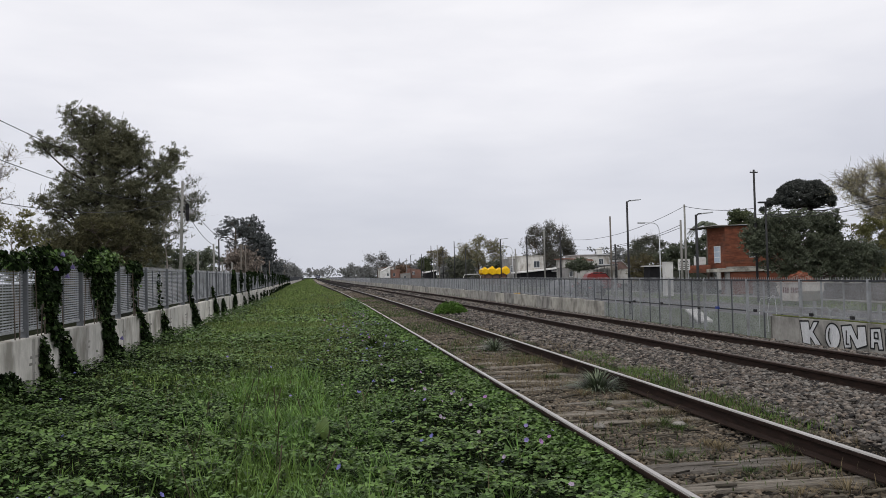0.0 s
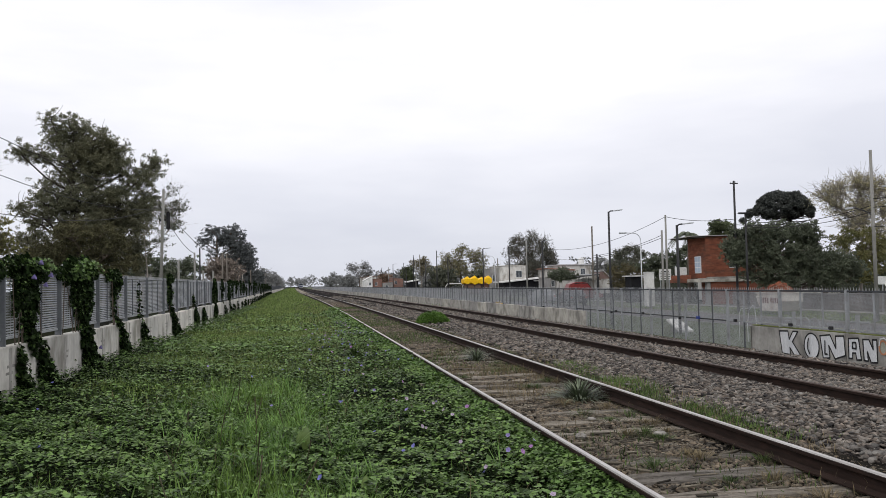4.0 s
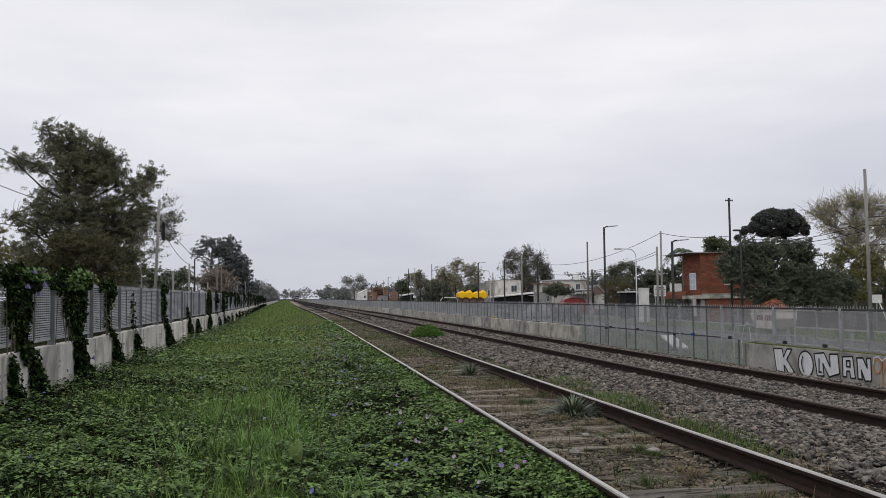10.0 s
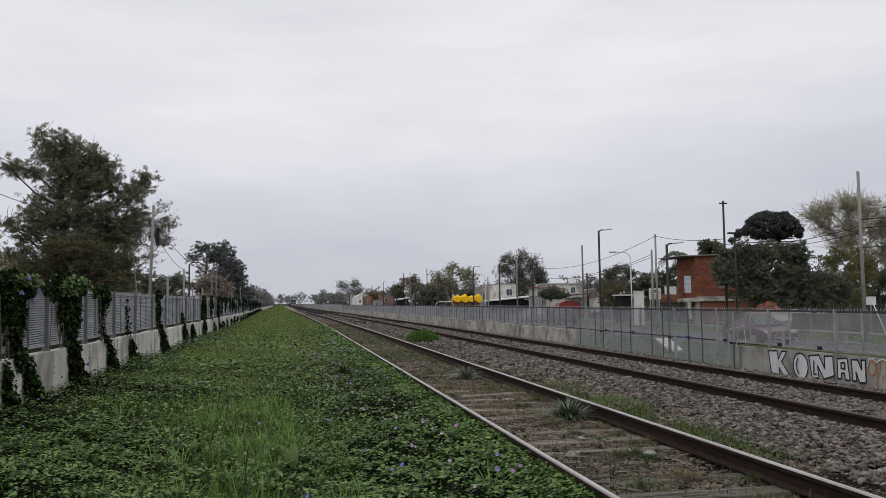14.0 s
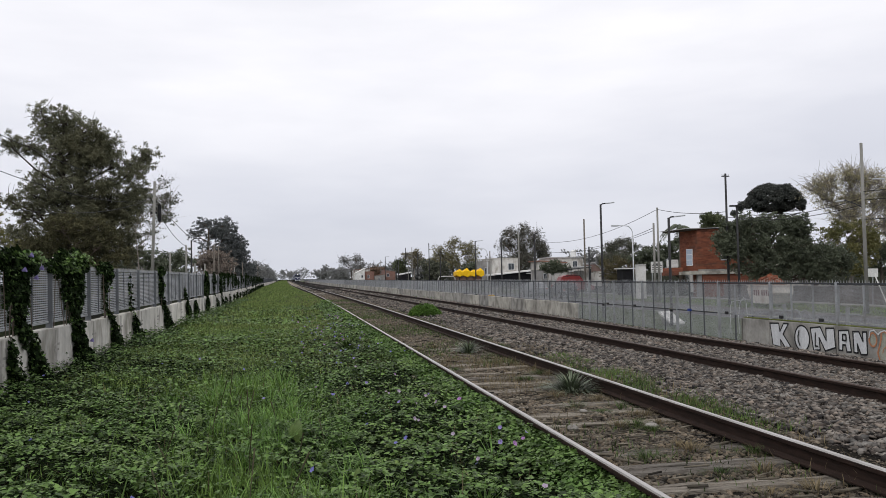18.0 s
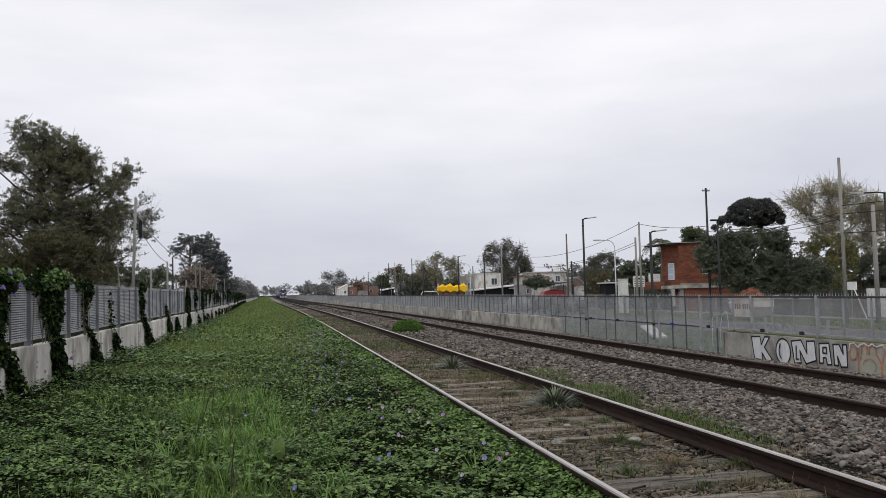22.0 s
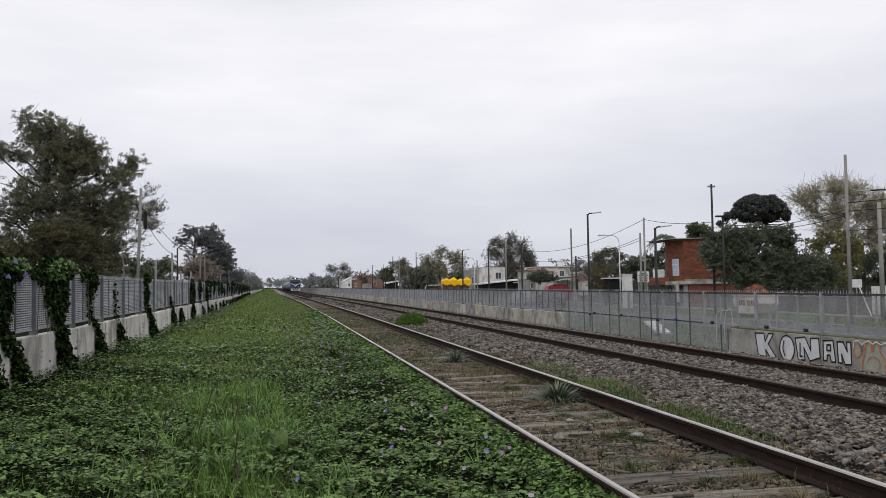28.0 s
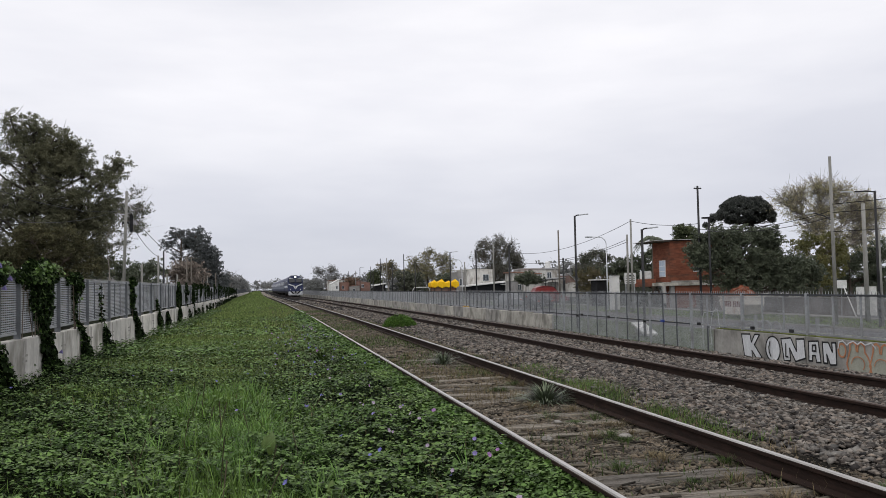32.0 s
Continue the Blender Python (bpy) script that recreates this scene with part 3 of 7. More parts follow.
utility_pole(26.3, 45.8, 5.25, 0.10, STEEL_D, "dark pole with a flat lamp box", lamp=True)
utility_pole(26.3, 34.6, 7.18, 0.12, POLE_C, "tall weathered concrete utility pole")
utility_pole(28.5, 35.2, 5.0, 0.16, POLE_C, "grey concrete pole before trees")
utility_pole(26.6, 32.0, 3.75, 0.15, POLE_C, "short grey concrete pole")
utility_pole(26.3, 56.8, 6.03, 0.12, POLE_C, "slim concrete utility pole carrying wires")
utility_pole(26.3, 57.5, 4.95, 0.13, POLE_C, "grey concrete utility pole")
utility_pole(26.3, 72.3, 6.3, 0.13, POLE_W, "bare grey utility pole")
utility_pole(26.3, 71.2, 3.73, 0.13, STEEL_D, "short dark pole beside low houses")
for y, top, d in ((94.7, 6.26, 0), (160.0, 7.8, 1), (193.8, 8.15, 1), (190.1, 6.45, 0), (183.4, 7.9, 0), (212.4, 6.8, 1), (271.2, 6.9, 1), (250.0, 6.6, 0), (175.1, 6.4, 1), (289.8, 5.9, 1), (109.3, 4.6, 0)):
    utility_pole(26.3, y, top, 0.14, STEEL_D if d else POLE_C, "distant %s utility pole along the street" % ("dark" if d else "grey"))
# along the left side, behind the fence
utility_pole(-6.5, 40.6, 6.12, 0.11, POLE_C, "leaning pale concrete utility pole with a dark transformer", ry=2.0)
b, _ = post(-7.0, 61.0, 4.3, 0.06, 0.05, STEEL_D, "street_lamp", "thin dark street lamp behind the fence", "street lamp")
part("arm", tube(bmesh.new(), [(0, 0, 4.55), (0.2, 0, 4.7), (0.7, 0, 4.72)], 0.03, 6), STEEL_D, b)
for y, top, d, a in ((66.3, 4.18, 0, 0), (89.4, 5.1, 1, 0.7), (94.8, 5.2, 1, 0.7), (57.7, 3.3, 0, 0), (72.0, 2.9, 0, 0), (80.0, 3.0, 0, 0), (120, 3.6, 0, 0), (140, 4.3, 1, 0), (150, 4.6, 0, 0), (163.3, 4.86, 1, 0), (175, 4.4, 0, 0), (200, 4.6, 1, 0)):
    utility_pole(-8.0, y, top, 0.12, POLE_W if d else POLE_C, "%s pole behind the vine fence" % ("dark timber" if d else "pale concrete"), a)
tb = empty("transformer_box", -6.14, 41.0, 4.22, label="dark box fixed to the leaning pole", category="box")
part("case", boxed(-0.08, 0.08, -0.08, 0.08, 0.0, 0.85, 0.04), STEEL_D, tb)
part("bracket", boxed(-0.42, -0.10, -0.04, 0.04, 0.4, 0.5), STEEL_D, tb)


def wire(a, b, sag, r=0.012):
    a, b = Vector(a), Vector(b)
    pts = [a.lerp(b, t) + Vector((0, 0, -4 * sag * t * (1 - t))) for t in np.linspace(0, 1, 15)]
    tagged(part("overhead_cable", tube(bmesh.new(), pts, r, 5), CABLE), "thin black sagging overhead cable", "cable", "overhead cables")


wire((-6.5, 40.6, 5.75), (-6.5, 2.0, 5.3), 0.68, 0.009)
wire((-6.5, 40.6, 5.2), (-6.5, 2.0, 4.9), 1.05, 0.009)
wire((-6.5, 40.6, 5.3), (-6.5, 2.0, 3.6), 1.25, 0.009)
wire((-6.5, 40.6, 5.6), (-8.0, 89.4, 4.9), 0.8, 0.018)
wire((-6.5, 40.6, 5.4), (-8.0, 66.3, 4.1), 0.4, 0.018)
wire((26.3, 56.8, 5.9), (26.3, 88.2, 5.0), 0.95, 0.018)
wire((26.3, 56.8, 5.9), (26.3, 47.0, 4.95), 0.2, 0.018)
wire((26.3, 57.5, 4.6), (26.3, 72.3, 3.6), 0.25, 0.018)
wire((26.3, 57.5, 4.4), (26.3, 88.2, 4.0), 0.8, 0.018)
for z in (3.6, 4.5, 4.9):
    wire((26.3, 34.6, z), (26.3, 5.0, z + 0.8), 0.5, 0.016)
wire((26.3, 34.6, 4.6), (26.3, 47.0, 4.6), 0.35, 0.016)
wire((26.3, 34.6, 4.3), (26.3, 45.8, 4.4), 0.3, 0.016)


# ---- trees ----
def limb_mesh(name, S, material, parent, n=6):
    """Tapered round limbs: rows of start, end, two radii."""
    S = np.asarray(S, float)
    a, b, r0, r1 = S[:, :3], S[:, 3:6], S[:, 6], S[:, 7]
    d = b - a
    d /= np.linalg.norm(d, axis=1)[:, None] + 1e-9
    ref = np.where(np.abs(d[:, 2:3]) > 0.9, np.array([[1.0, 0, 0]]), np.array([[0, 0, 1.0]]))
    u = np.cross(d, ref)
    u /= np.linalg.norm(u, axis=1)[:, None]
    w = np.cross(d, u)
    an = np.arange(n) * 2 * np.pi / n
    ring = u[:, None] * np.cos(an)[None, :, None] + w[:, None] * np.sin(an)[None, :, None]
    V = np.concatenate([a[:, None] + ring * r0[:, None, None], b[:, None] + ring * r1[:, None, None]], 1)
    i = np.arange(n)
    F = np.stack([i, (i + 1) % n, n + (i + 1) % n, n + i], -1)
    F = F[None] + (np.arange(len(S)) * 2 * n)[:, None, None]
    return amesh(name, V.reshape(-1, 3), F.reshape(-1, 4), material, parent, True)


def tree(x, y, base, blobs, label, leaf_mat, leaves, leaf, trunk_r=0.2, clumps=60, spread=0.35, bark=None, depth=0.8, twigs=0, trunk_top=None, group="", droop=0.0, name="tree", slim=1.0):
    """A tree on the ground at (x, y). blobs: lobes of the crown as (dx, z, rx, rz), z from the foot's level."""
    z0 = ground_z(x)
    t = empty(name, x, y, z0, label=label, category="tree", group=group)
    B = np.array(blobs, float)
    top = trunk_top or (B[:, 1].mean())
    S = []
    lean = rng.normal(0, 0.02, 2)
    knots = [np.array([lean[0] * h * top * 3 + rng.normal(0, 0.04) * (i > 0), lean[1] * h * top * 3, h * top - 0.2 * (i == 0)]) for i, h in enumerate(np.linspace(0, 1, 6))]
    for i in range(5):
        S.append([*knots[i], *knots[i + 1], trunk_r * (1 - 0.16 * i), trunk_r * (1 - 0.16 * (i + 1))])
    wgt = B[:, 2] * B[:, 3]
    pick = rng.choice(len(B), clumps, p=wgt / wgt.sum())
    C = np.zeros((clumps, 3))
    for i, k in enumerate(pick):
        v = rng.normal(size=3)
        v *= rng.uniform(0.25, 1.0) ** 0.6 / np.linalg.norm(v)
        C[i] = (B[k, 0] + v[0] * B[k, 2] * 0.86, v[1] * B[k, 2] * depth, B[k, 1] + v[2] * B[k, 3] * 0.86)
    mids, ends = [], []
    for b in B:
        c = np.array([b[0], rng.normal(0, 0.35) * b[2] * depth, b[1] - 0.2 * b[3]])
        h = np.clip((c[2] - 0.6 * np.hypot(c[0], c[1]) - 0.3) / top, min(base / max(top, 0.1), 0.9), 0.98)
        j = min(int(h * 5), 4)
        a = knots[j] + (knots[j + 1] - knots[j]) * (h * 5 - j)
        m = a + (c - a) * 0.5 + rng.normal(0, 0.15, 3) + np.array([0, 0, 0.1])
        r = trunk_r * 0.42 * (1 - 0.5 * h)
        S += [[*a, *m, r, r * 0.7], [*m, *c, r * 0.7, r * 0.4]]
        mids.append(m)
        ends.append(c)
    for c, k in zip(C, pick):
        a = mids[k] + (ends[k] - mids[k]) * rng.uniform(0.3, 1.0)
        m = (a + c) / 2 + rng.normal(0, 0.08, 3)
        r = trunk_r * 0.13
        S += [[*a, *m, r, r * 0.7], [*m, *c, r * 0.7, r * 0.3]]
        for _ in range(twigs):
            q = m + (c - m) * rng.uniform(0.1, 1)
            e = q + rng.normal(0, 1, 3) * np.array([0.7, 0.7, 0.6]) * spread * 1.3 + np.array([0, 0, spread * 0.9])
            e2 = e + (e - q) * 0.4 + rng.normal(0, 0.3, 3) * spread
            S += [[*q, *e, r * 0.5, r * 0.32], [*e, *e2, r * 0.32, r * 0.15]]
    limb_mesh("trunk", S, bark or BARK, t, 4)
    if leaves:
        # sprays round every clump, leaves packed round every spray
        m = int(np.clip(leaves / clumps / 14, 4, 13))
        v = np.clip(rng.normal(0, 1, (clumps * m, 3)), -1.7, 1.7) * spread * np.array([1, 1, 0.8])
        Q = np.repeat(C, m, 0) + v
        i = rng.integers(0, len(Q), leaves)
        u = rng.normal(0, 1, (leaves, 3))
        u *= (rng.random(leaves) ** 0.4 / np.linalg.norm(u, axis=1))[:, None]
        P = Q[i] + u * spread * 0.52 * np.array([1, 1, 0.62])
        P[:, 2] -= droop * rng.random(leaves) * rng.random(len(Q))[i]
        P[:, 2] = np.maximum(P[:, 2], 0.05)
        scatter("crown", LEAF_V, LEAF_F, P, rng.uniform(0, 6.3, leaves), rng.uniform(0.2, 2.6, leaves), rng.uniform(0, 6.3, leaves), leaf * rng.uniform(0.6, 1.3, (leaves, 1)) * np.array([slim, 1, 1]), leaf_mat, t)
    return t


G_EUC = mat("olive_tree_leaf", (0.225, 0.23, 0.155), (0.135, 0.143, 0.094), 0.8, 0.7, island=0.2, transl=0.4, stain=(0.16, 0.145, 0.08), sscale=0.4, samount=0.35, spec=0.3)
G_DARK = mat("dark_tree_leaf", (0.155, 0.18, 0.125), (0.085, 0.10, 0.07), 1.1, 0.6, island=0.25, transl=0.28, spec=0.3)
G_PINE = mat("blackish_pine_needle", (0.088, 0.097, 0.096), (0.06, 0.068, 0.067), 0.6, 0.8, island=0.5, transl=0.12)
G_MID = mat("green_tree_leaf", (0.15, 0.175, 0.10), (0.085, 0.105, 0.06), 0.9, 0.75, island=0.3, transl=0.25)
G_AUT = mat("autumn_leaf", (0.27, 0.245, 0.165), (0.20, 0.18, 0.125), 1.0, 0.85, island=0.3, transl=0.3)
G_YEL = mat("yellow_green_leaf", (0.235, 0.225, 0.10), (0.13, 0.135, 0.062), 1.0, 0.8, island=0.28, transl=0.25)
# pale grey twig colour with distance haze painted into it
G_HAZE = mat("haze_pale_twig", (0.30, 0.308, 0.31), (0.23, 0.238, 0.24), 0.5, 0.9, island=0.2, transl=0.25)
G_GREY = mat("grey_green_leaf", (0.165, 0.175, 0.135), (0.10, 0.11, 0.086), 0.8, 0.85, island=0.25, transl=0.2)

G_WILL = mat("grey_willow_leaf", (0.165, 0.165, 0.14), (0.095, 0.097, 0.082), 0.7, 0.85, island=0.2, transl=0.25)

# big gum tree behind the left fence
tree(-11.0, 45.5, 1.5, [(-1.55, 10.59, 0.7905, 0.432), (-1.3, 9.56, 0.837, 0.63), (-0.2, 9.07, 1.116, 0.72), (1.2, 8.77, 0.93, 0.72), (-1.2, 6.31, 1.116, 0.72), (1, 5.51, 1.302, 0.9), (2.6, 5.51, 0.837, 0.81), (-2, 6.4, 0.651, 0.45), (-0.55, 10.15, 0.93, 0.702), (0.63, 9.64, 0.9951, 0.783), (1.52, 9.43, 0.5952, 0.711), (3.51, 8.29, 0.4092, 0.612), (2.95, 7.64, 0.7998, 0.873), (-3.15, 9, 0.7068, 0.333), (-2.08, 8.86, 0.7719, 0.54), (-0.74, 8.36, 1.302, 1.098),
                        (0.75, 7.93, 1.3206, 1.26), (1.98, 7.93, 0.5301, 0.792), (-1.7, 7.1, 0.9114, 0.774), (-0.09, 6.52, 1.581, 1.26), (1.68, 6.23, 1.4601, 1.35), (3.06, 6.21, 0.6138, 0.954), (-3.38, 6.13, 0.5766, 0.333), (-2.52, 5.71, 0.7068, 0.54),
                        (-1.58, 5.41, 1.0323, 0.936), (0.3, 4.82, 1.581, 1.26), (2.21, 4.65, 1.1997, 1.269), (-2.53, 4.17, 0.7719, 0.918), (-1.06, 3.73, 1.4322, 0.936), (1.1, 3.53, 1.4508, 0.945), (2.61, 3.51, 0.6696, 0.954), (0.2, 1.97, 2.9016, 1.152)], "large olive-green gum tree with a ragged open crown", G_EUC, 185000, 0.10, 0.24, 560, 0.27, mat("gum_bark", (0.095, 0.085, 0.072), (0.055, 0.05, 0.042), 4, 0.95, bump=0.6, bscale=20, stretch=(1, 1, 0.25)), 0.9, 1, 9.3, droop=0.2, slim=0.85)
tree(-10.6, 43.6, 0.5, [(0.2, 3.8, 0.8, 0.6), (1.3, 3.65, 1.1, 0.7), (2.1, 3.1, 0.6, 0.5), (0.6, 2.4, 1.6, 0.8), (-1.7, 3.4, 1.1, 0.9), (-0.5, 4.5, 1.1, 0.7), (-1.4, 2.3, 1.6, 0.8), (0.9, 4.5, 0.9, 0.6)], "olive-brown bushy tree under the gum tree", mat("olive_brown_leaf", (0.15, 0.145, 0.085), (0.095, 0.097, 0.058), 0.5, 0.8, island=0.5, transl=0.25), 42000, 0.10, 0.1, 150, 0.24, BARK, 0.6, 2, slim=0.8)
tree(-7.6, 44.0, 0.5, [(1.1, 6.7, 0.3, 0.5), (1.55, 5.85, 0.45, 0.4), (1.3, 5.0, 0.45, 0.5), (0.6, 4.2, 0.4, 0.55), (0.9, 5.6, 0.5, 0.7)], "thin half-bare grey tree behind the leaning pole", G_GREY, 2400, 0.10, 0.06, 60, 0.26, BARK_P, 0.8, 9, 4.6)
tree(-13.5, 40.0, 0.5, [(0.22, 4.94, 0.46, 0.29), (0.09, 4.07, 0.69, 0.58), (0.67, 3.57, 0.7, 0.58), (-0.9, 4.4, 0.7, 0.5), (-1.2, 3.3, 1.0, 0.7), (-0.03, 2.6, 1.4, 0.8)], "brownish half-bare tree behind the fence", G_YEL, 9000, 0.11, 0.1, 80, 0.22, BARK_P, 0.8, 4)
tree(-16.5, 46.0, 0.5, [(0.7, 8.5, 0.5, 0.5), (0.4, 7.7, 0.8, 0.5), (0.5, 6.4, 0.5, 0.8), (-0.6, 7.0, 0.9, 0.9), (-0.2, 5.4, 0.9, 0.8)], "bare pale-branched tree behind the fence", G_AUT, 500, 0.12, 0.09, 60, 0.25, BARK_P, 0.8, 6, 6.0)
# pale blue in this leaf colour is painted distance haze
tree(-14.0, 143, 2.0, [(0, 11.3, 1.8, 0.9), (-1.5, 9.59, 1.4, 0.9), (1.8, 9.97, 1.8, 1.4), (3.1, 11.02, 1.1, 0.9), (3.4, 9.12, 2.2, 2.1), (4.4, 7.31, 2.2, 2.3), (5.1, 5.51, 1.8, 2), (2.6, 5.61, 2.6, 2.2), (0, 7.41, 1.6, 0.8), (5.6, 3.42, 2.2, 2.2), (2.2, 3.42, 3, 2)],
     "tall blackish-green cypress-like tree", mat("haze_blue_cypress_leaf", (0.155, 0.168, 0.172), (0.10, 0.11, 0.115), 0.4, 0.85, island=0.2, transl=0.15), 90000, 0.19, 0.45, 250, 0.55, BARK, 0.9, 0, 10.4)
tree(-10.0, 110, 0.4, [(0.2, 4.5, 2.0, 1.2), (-1.5, 4.1, 1.4, 1.0), (1.6, 3.8, 1.4, 1.0), (-0.2, 2.4, 3.0, 1.4)], "low brownish leafless bushy tree", mat("brown_twig_leaf", (0.30, 0.26, 0.235), (0.235, 0.205, 0.187), 0.5, 0.9, island=0.4, transl=0.15), 14000, 0.2, 0.15, 90, 0.4, BARK, 0.8, 5)
tree(-14.0, 95, 0.5, [(2.3, 4.4, 1.0, 0.9), (1.1, 4.2, 1.0, 0.7), (-1.5, 4.4, 1.2, 1.1), (-0.1, 3.9, 1.2, 0.9), (-3.4, 3.6, 1.6, 1.0), (0.2, 2.4, 4.0, 1.4)], "dark green low tree behind poles", G_DARK, 15000, 0.22, 0.18, 90, 0.4)
# far row: its haze is in the leaf colour
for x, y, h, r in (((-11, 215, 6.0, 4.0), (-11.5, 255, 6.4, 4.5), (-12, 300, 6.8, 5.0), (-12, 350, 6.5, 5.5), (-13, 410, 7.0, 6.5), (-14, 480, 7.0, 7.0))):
    tree(x, y, 0.4, [(-r * 0.5, h * 0.55, r * 0.5, h * 0.3), (r * 0.3, h * 0.68, r * 0.55, h * 0.3), (0, h * 0.38, r, h * 0.36)], "distant hazy grey-green roadside tree", G_HAZE, 6500, 0.42, 0.25, 50, 0.9, BARK, 0.8, 3, group="distant trees along the line")
# right side, near to far
tree(29.8, 47.0, 1.2, [(-3.28, 4.6, 0.7, 0.55), (-3.85, 3.75, 0.45, 0.8), (-2.18, 4.8, 0.9, 0.75), (-0.76, 4.75, 1.1, 0.65), (0.67, 4.65, 1.0, 0.65), (1.62, 4.3, 0.7, 0.75), (-2.7, 3.43, 1.1, 0.9), (-0.81, 3.4, 1.4, 1.1), (0.93, 3.37, 1.3, 1.1), (2.2, 3.2, 0.8, 0.9),
                       (3.0, 2.75, 0.9, 0.75), (-2.4, 2.3, 0.9, 0.5), (0.4, 2.1, 1.1, 0.55), (2.45, 1.95, 1.1, 0.55), (1.67, 1.75, 0.7, 0.45), (-3.24, 3.6, 0.75, 0.95), (-0.8, 1.75, 1.2, 0.5), (-1.2, 2.6, 1.2, 0.6), (1.2, 2.4, 1.2, 0.6), (-0.3, 5.1, 1.0, 0.45), (0.9, 5.0, 0.9, 0.4), (3.7, 2.7, 0.95, 0.95), (4.6, 2.35, 0.8, 0.9), (3.05, 1.8, 0.8, 0.5)],
     "broad dark-green street tree with dense foliage", G_DARK, 90000, 0.13, 0.2, 330, 0.27, BARK, 0.7, 1, 3.6)
tree(34.0, 50.0, 0.8, [(1.6, 4.4, 0.8, 0.7), (2.3, 4.6, 0.9, 0.75), (3.1, 4.9, 1.0, 0.65), (3.8, 4.3, 0.9, 0.9), (2.6, 3.5, 1.1, 0.9), (3.7, 3.1, 1.1, 1.1), (4.4, 3.9, 0.8, 0.8), (2.8, 2.2, 1.6, 0.9)], "yellow-green small tree beside a larger one", G_YEL, 22000, 0.11, 0.15, 110, 0.22)
tree(38.2, 52.0, 1.5, [(-2.45, 7.58, 0.7, 0.46), (-1.3, 8.0, 1.05, 0.8), (0.4, 8.2, 1.2, 0.8), (2.0, 8.0, 1.2, 0.95), (3.6, 7.3, 1.2, 0.95), (0.8, 6.9, 1.4, 0.95), (2.6, 6.3, 1.4, 0.95), (4.0, 5.85, 1.0, 1.2), (-0.9, 6.3, 0.9, 0.7), (-1.7, 7.0, 0.8, 0.7), (-0.5, 5.3, 0.9, 0.7), (0.7, 5.7, 1.0, 0.8), (3.2, 5.0, 1.1, 0.9), (1.8, 5.0, 1.0, 0.7), (4.8, 6.8, 1.0, 1.0)], "tall half-bare autumn tree with pale yellowish leaves", mat("pale_yellow_leaf", (0.50, 0.47, 0.32), (0.36, 0.34, 0.22), 0.8, 0.85, island=0.3, transl=0.5), 34000, 0.085, 0.22, 260, 0.38, BARK_P, 0.8, 9, 6.4)
tree(44.0, 56.0, 0.5, [(0.3, 3.66, 1.5, 1.3), (1.9, 4.1, 1.3, 1.3), (-0.55, 2.4, 1.0, 1.0), (1.0, 2.1, 1.8, 1.3), (2.6, 2.7, 1.6, 1.6), (3.6, 4.2, 1.4, 1.4)], "dark tree behind concrete poles", G_DARK, 20000, 0.14, 0.2, 110, 0.26)
tree(41.5, 83, 1.0, [(-5.3, 3.5, 1.0, 1.1), (-4.6, 2.3, 1.4, 1.0), (-3.95, 4.1, 0.9, 0.7), (-2.6, 4.6, 1.0, 0.6), (-1.55, 4.1, 0.9, 1.1), (-3.2, 3.3, 1.6, 0.6), (0.4, 4.7, 1.7, 1.3), (-0.8, 2.8, 2.8, 1.4), (2.2, 3.6, 1.5, 1.6)], "dark green tree behind the brick house", G_DARK, 32000, 0.19, 0.2, 110, 0.3)
tree(41.5, 76, 1.5, [(-0.46, 7.1, 1.2, 0.5), (-1.1, 7.0, 0.65, 0.45), (0.16, 6.9, 0.7, 0.45), (-0.4, 6.2, 1.5, 0.7)], "rounded dull green tree over a roof", G_MID, 12000, 0.16, 0.2, 70, 0.22)
tree(43.0, 110, 1.0, [(0.83, 5.4, 1.0, 0.8), (2.59, 6.0, 1.4, 0.65), (4.14, 5.3, 1.0, 1.0), (2.17, 4.0, 2.1, 1.3), (0.4, 3.8, 1.2, 1.0)], "thin-leaved brownish half-bare tree", G_GREY, 20000, 0.14, 0.2, 110, 0.36, BARK_P, 0.8, 5)
tree(45.0, 160, 1.5, [(-2.3, 10.0, 2.0, 1.7), (0.4, 10.6, 1.9, 1.7), (2.8, 9.4, 1.9, 1.8), (-3.2, 7.6, 1.9, 1.9), (0, 7.8, 2.6, 2.2), (3.4, 7.2, 2.1, 2.2), (4.6, 6.2, 1.3, 2.2), (0.4, 4.8, 3.8, 2.0)],
     "grey-green weeping willow-like tree", G_WILL, 44000, 0.15, 0.35, 200, 0.5, BARK, 0.8, 4, 8.0, droop=1.2)
# leaf colour lightened to paint in the haze at this distance
tree(43.5, 222, 1.0, [(-4.0, 8.4, 2.8, 2.2), (0, 10.2, 2.8, 2.4), (3.8, 8.6, 3.0, 2.6), (-1.5, 6.2, 4.5, 2.6), (4.8, 5.4, 3.2, 2.6), (-5.5, 5.0, 2.6, 2.6)], "yellowish half-bare tree beyond houses", mat("hazy_yellow_leaf", (0.31, 0.29, 0.17), (0.20, 0.195, 0.12), 0.5, 0.85, island=0.25, transl=0.3), 34000, 0.2, 0.35, 130, 0.7, BARK, 0.8, 5, 8.0)
# greyer leaf colour here stands for distance haze
tree(34.5, 200, 0.5, [(-1.5, 4.5, 2.6, 1.6), (1.5, 4.0, 2.4, 1.6), (0, 2.6, 4.0, 1.8)], "dense dull green shrub tree", G_GREY, 7000, 0.4, 0.2, 60, 0.6)
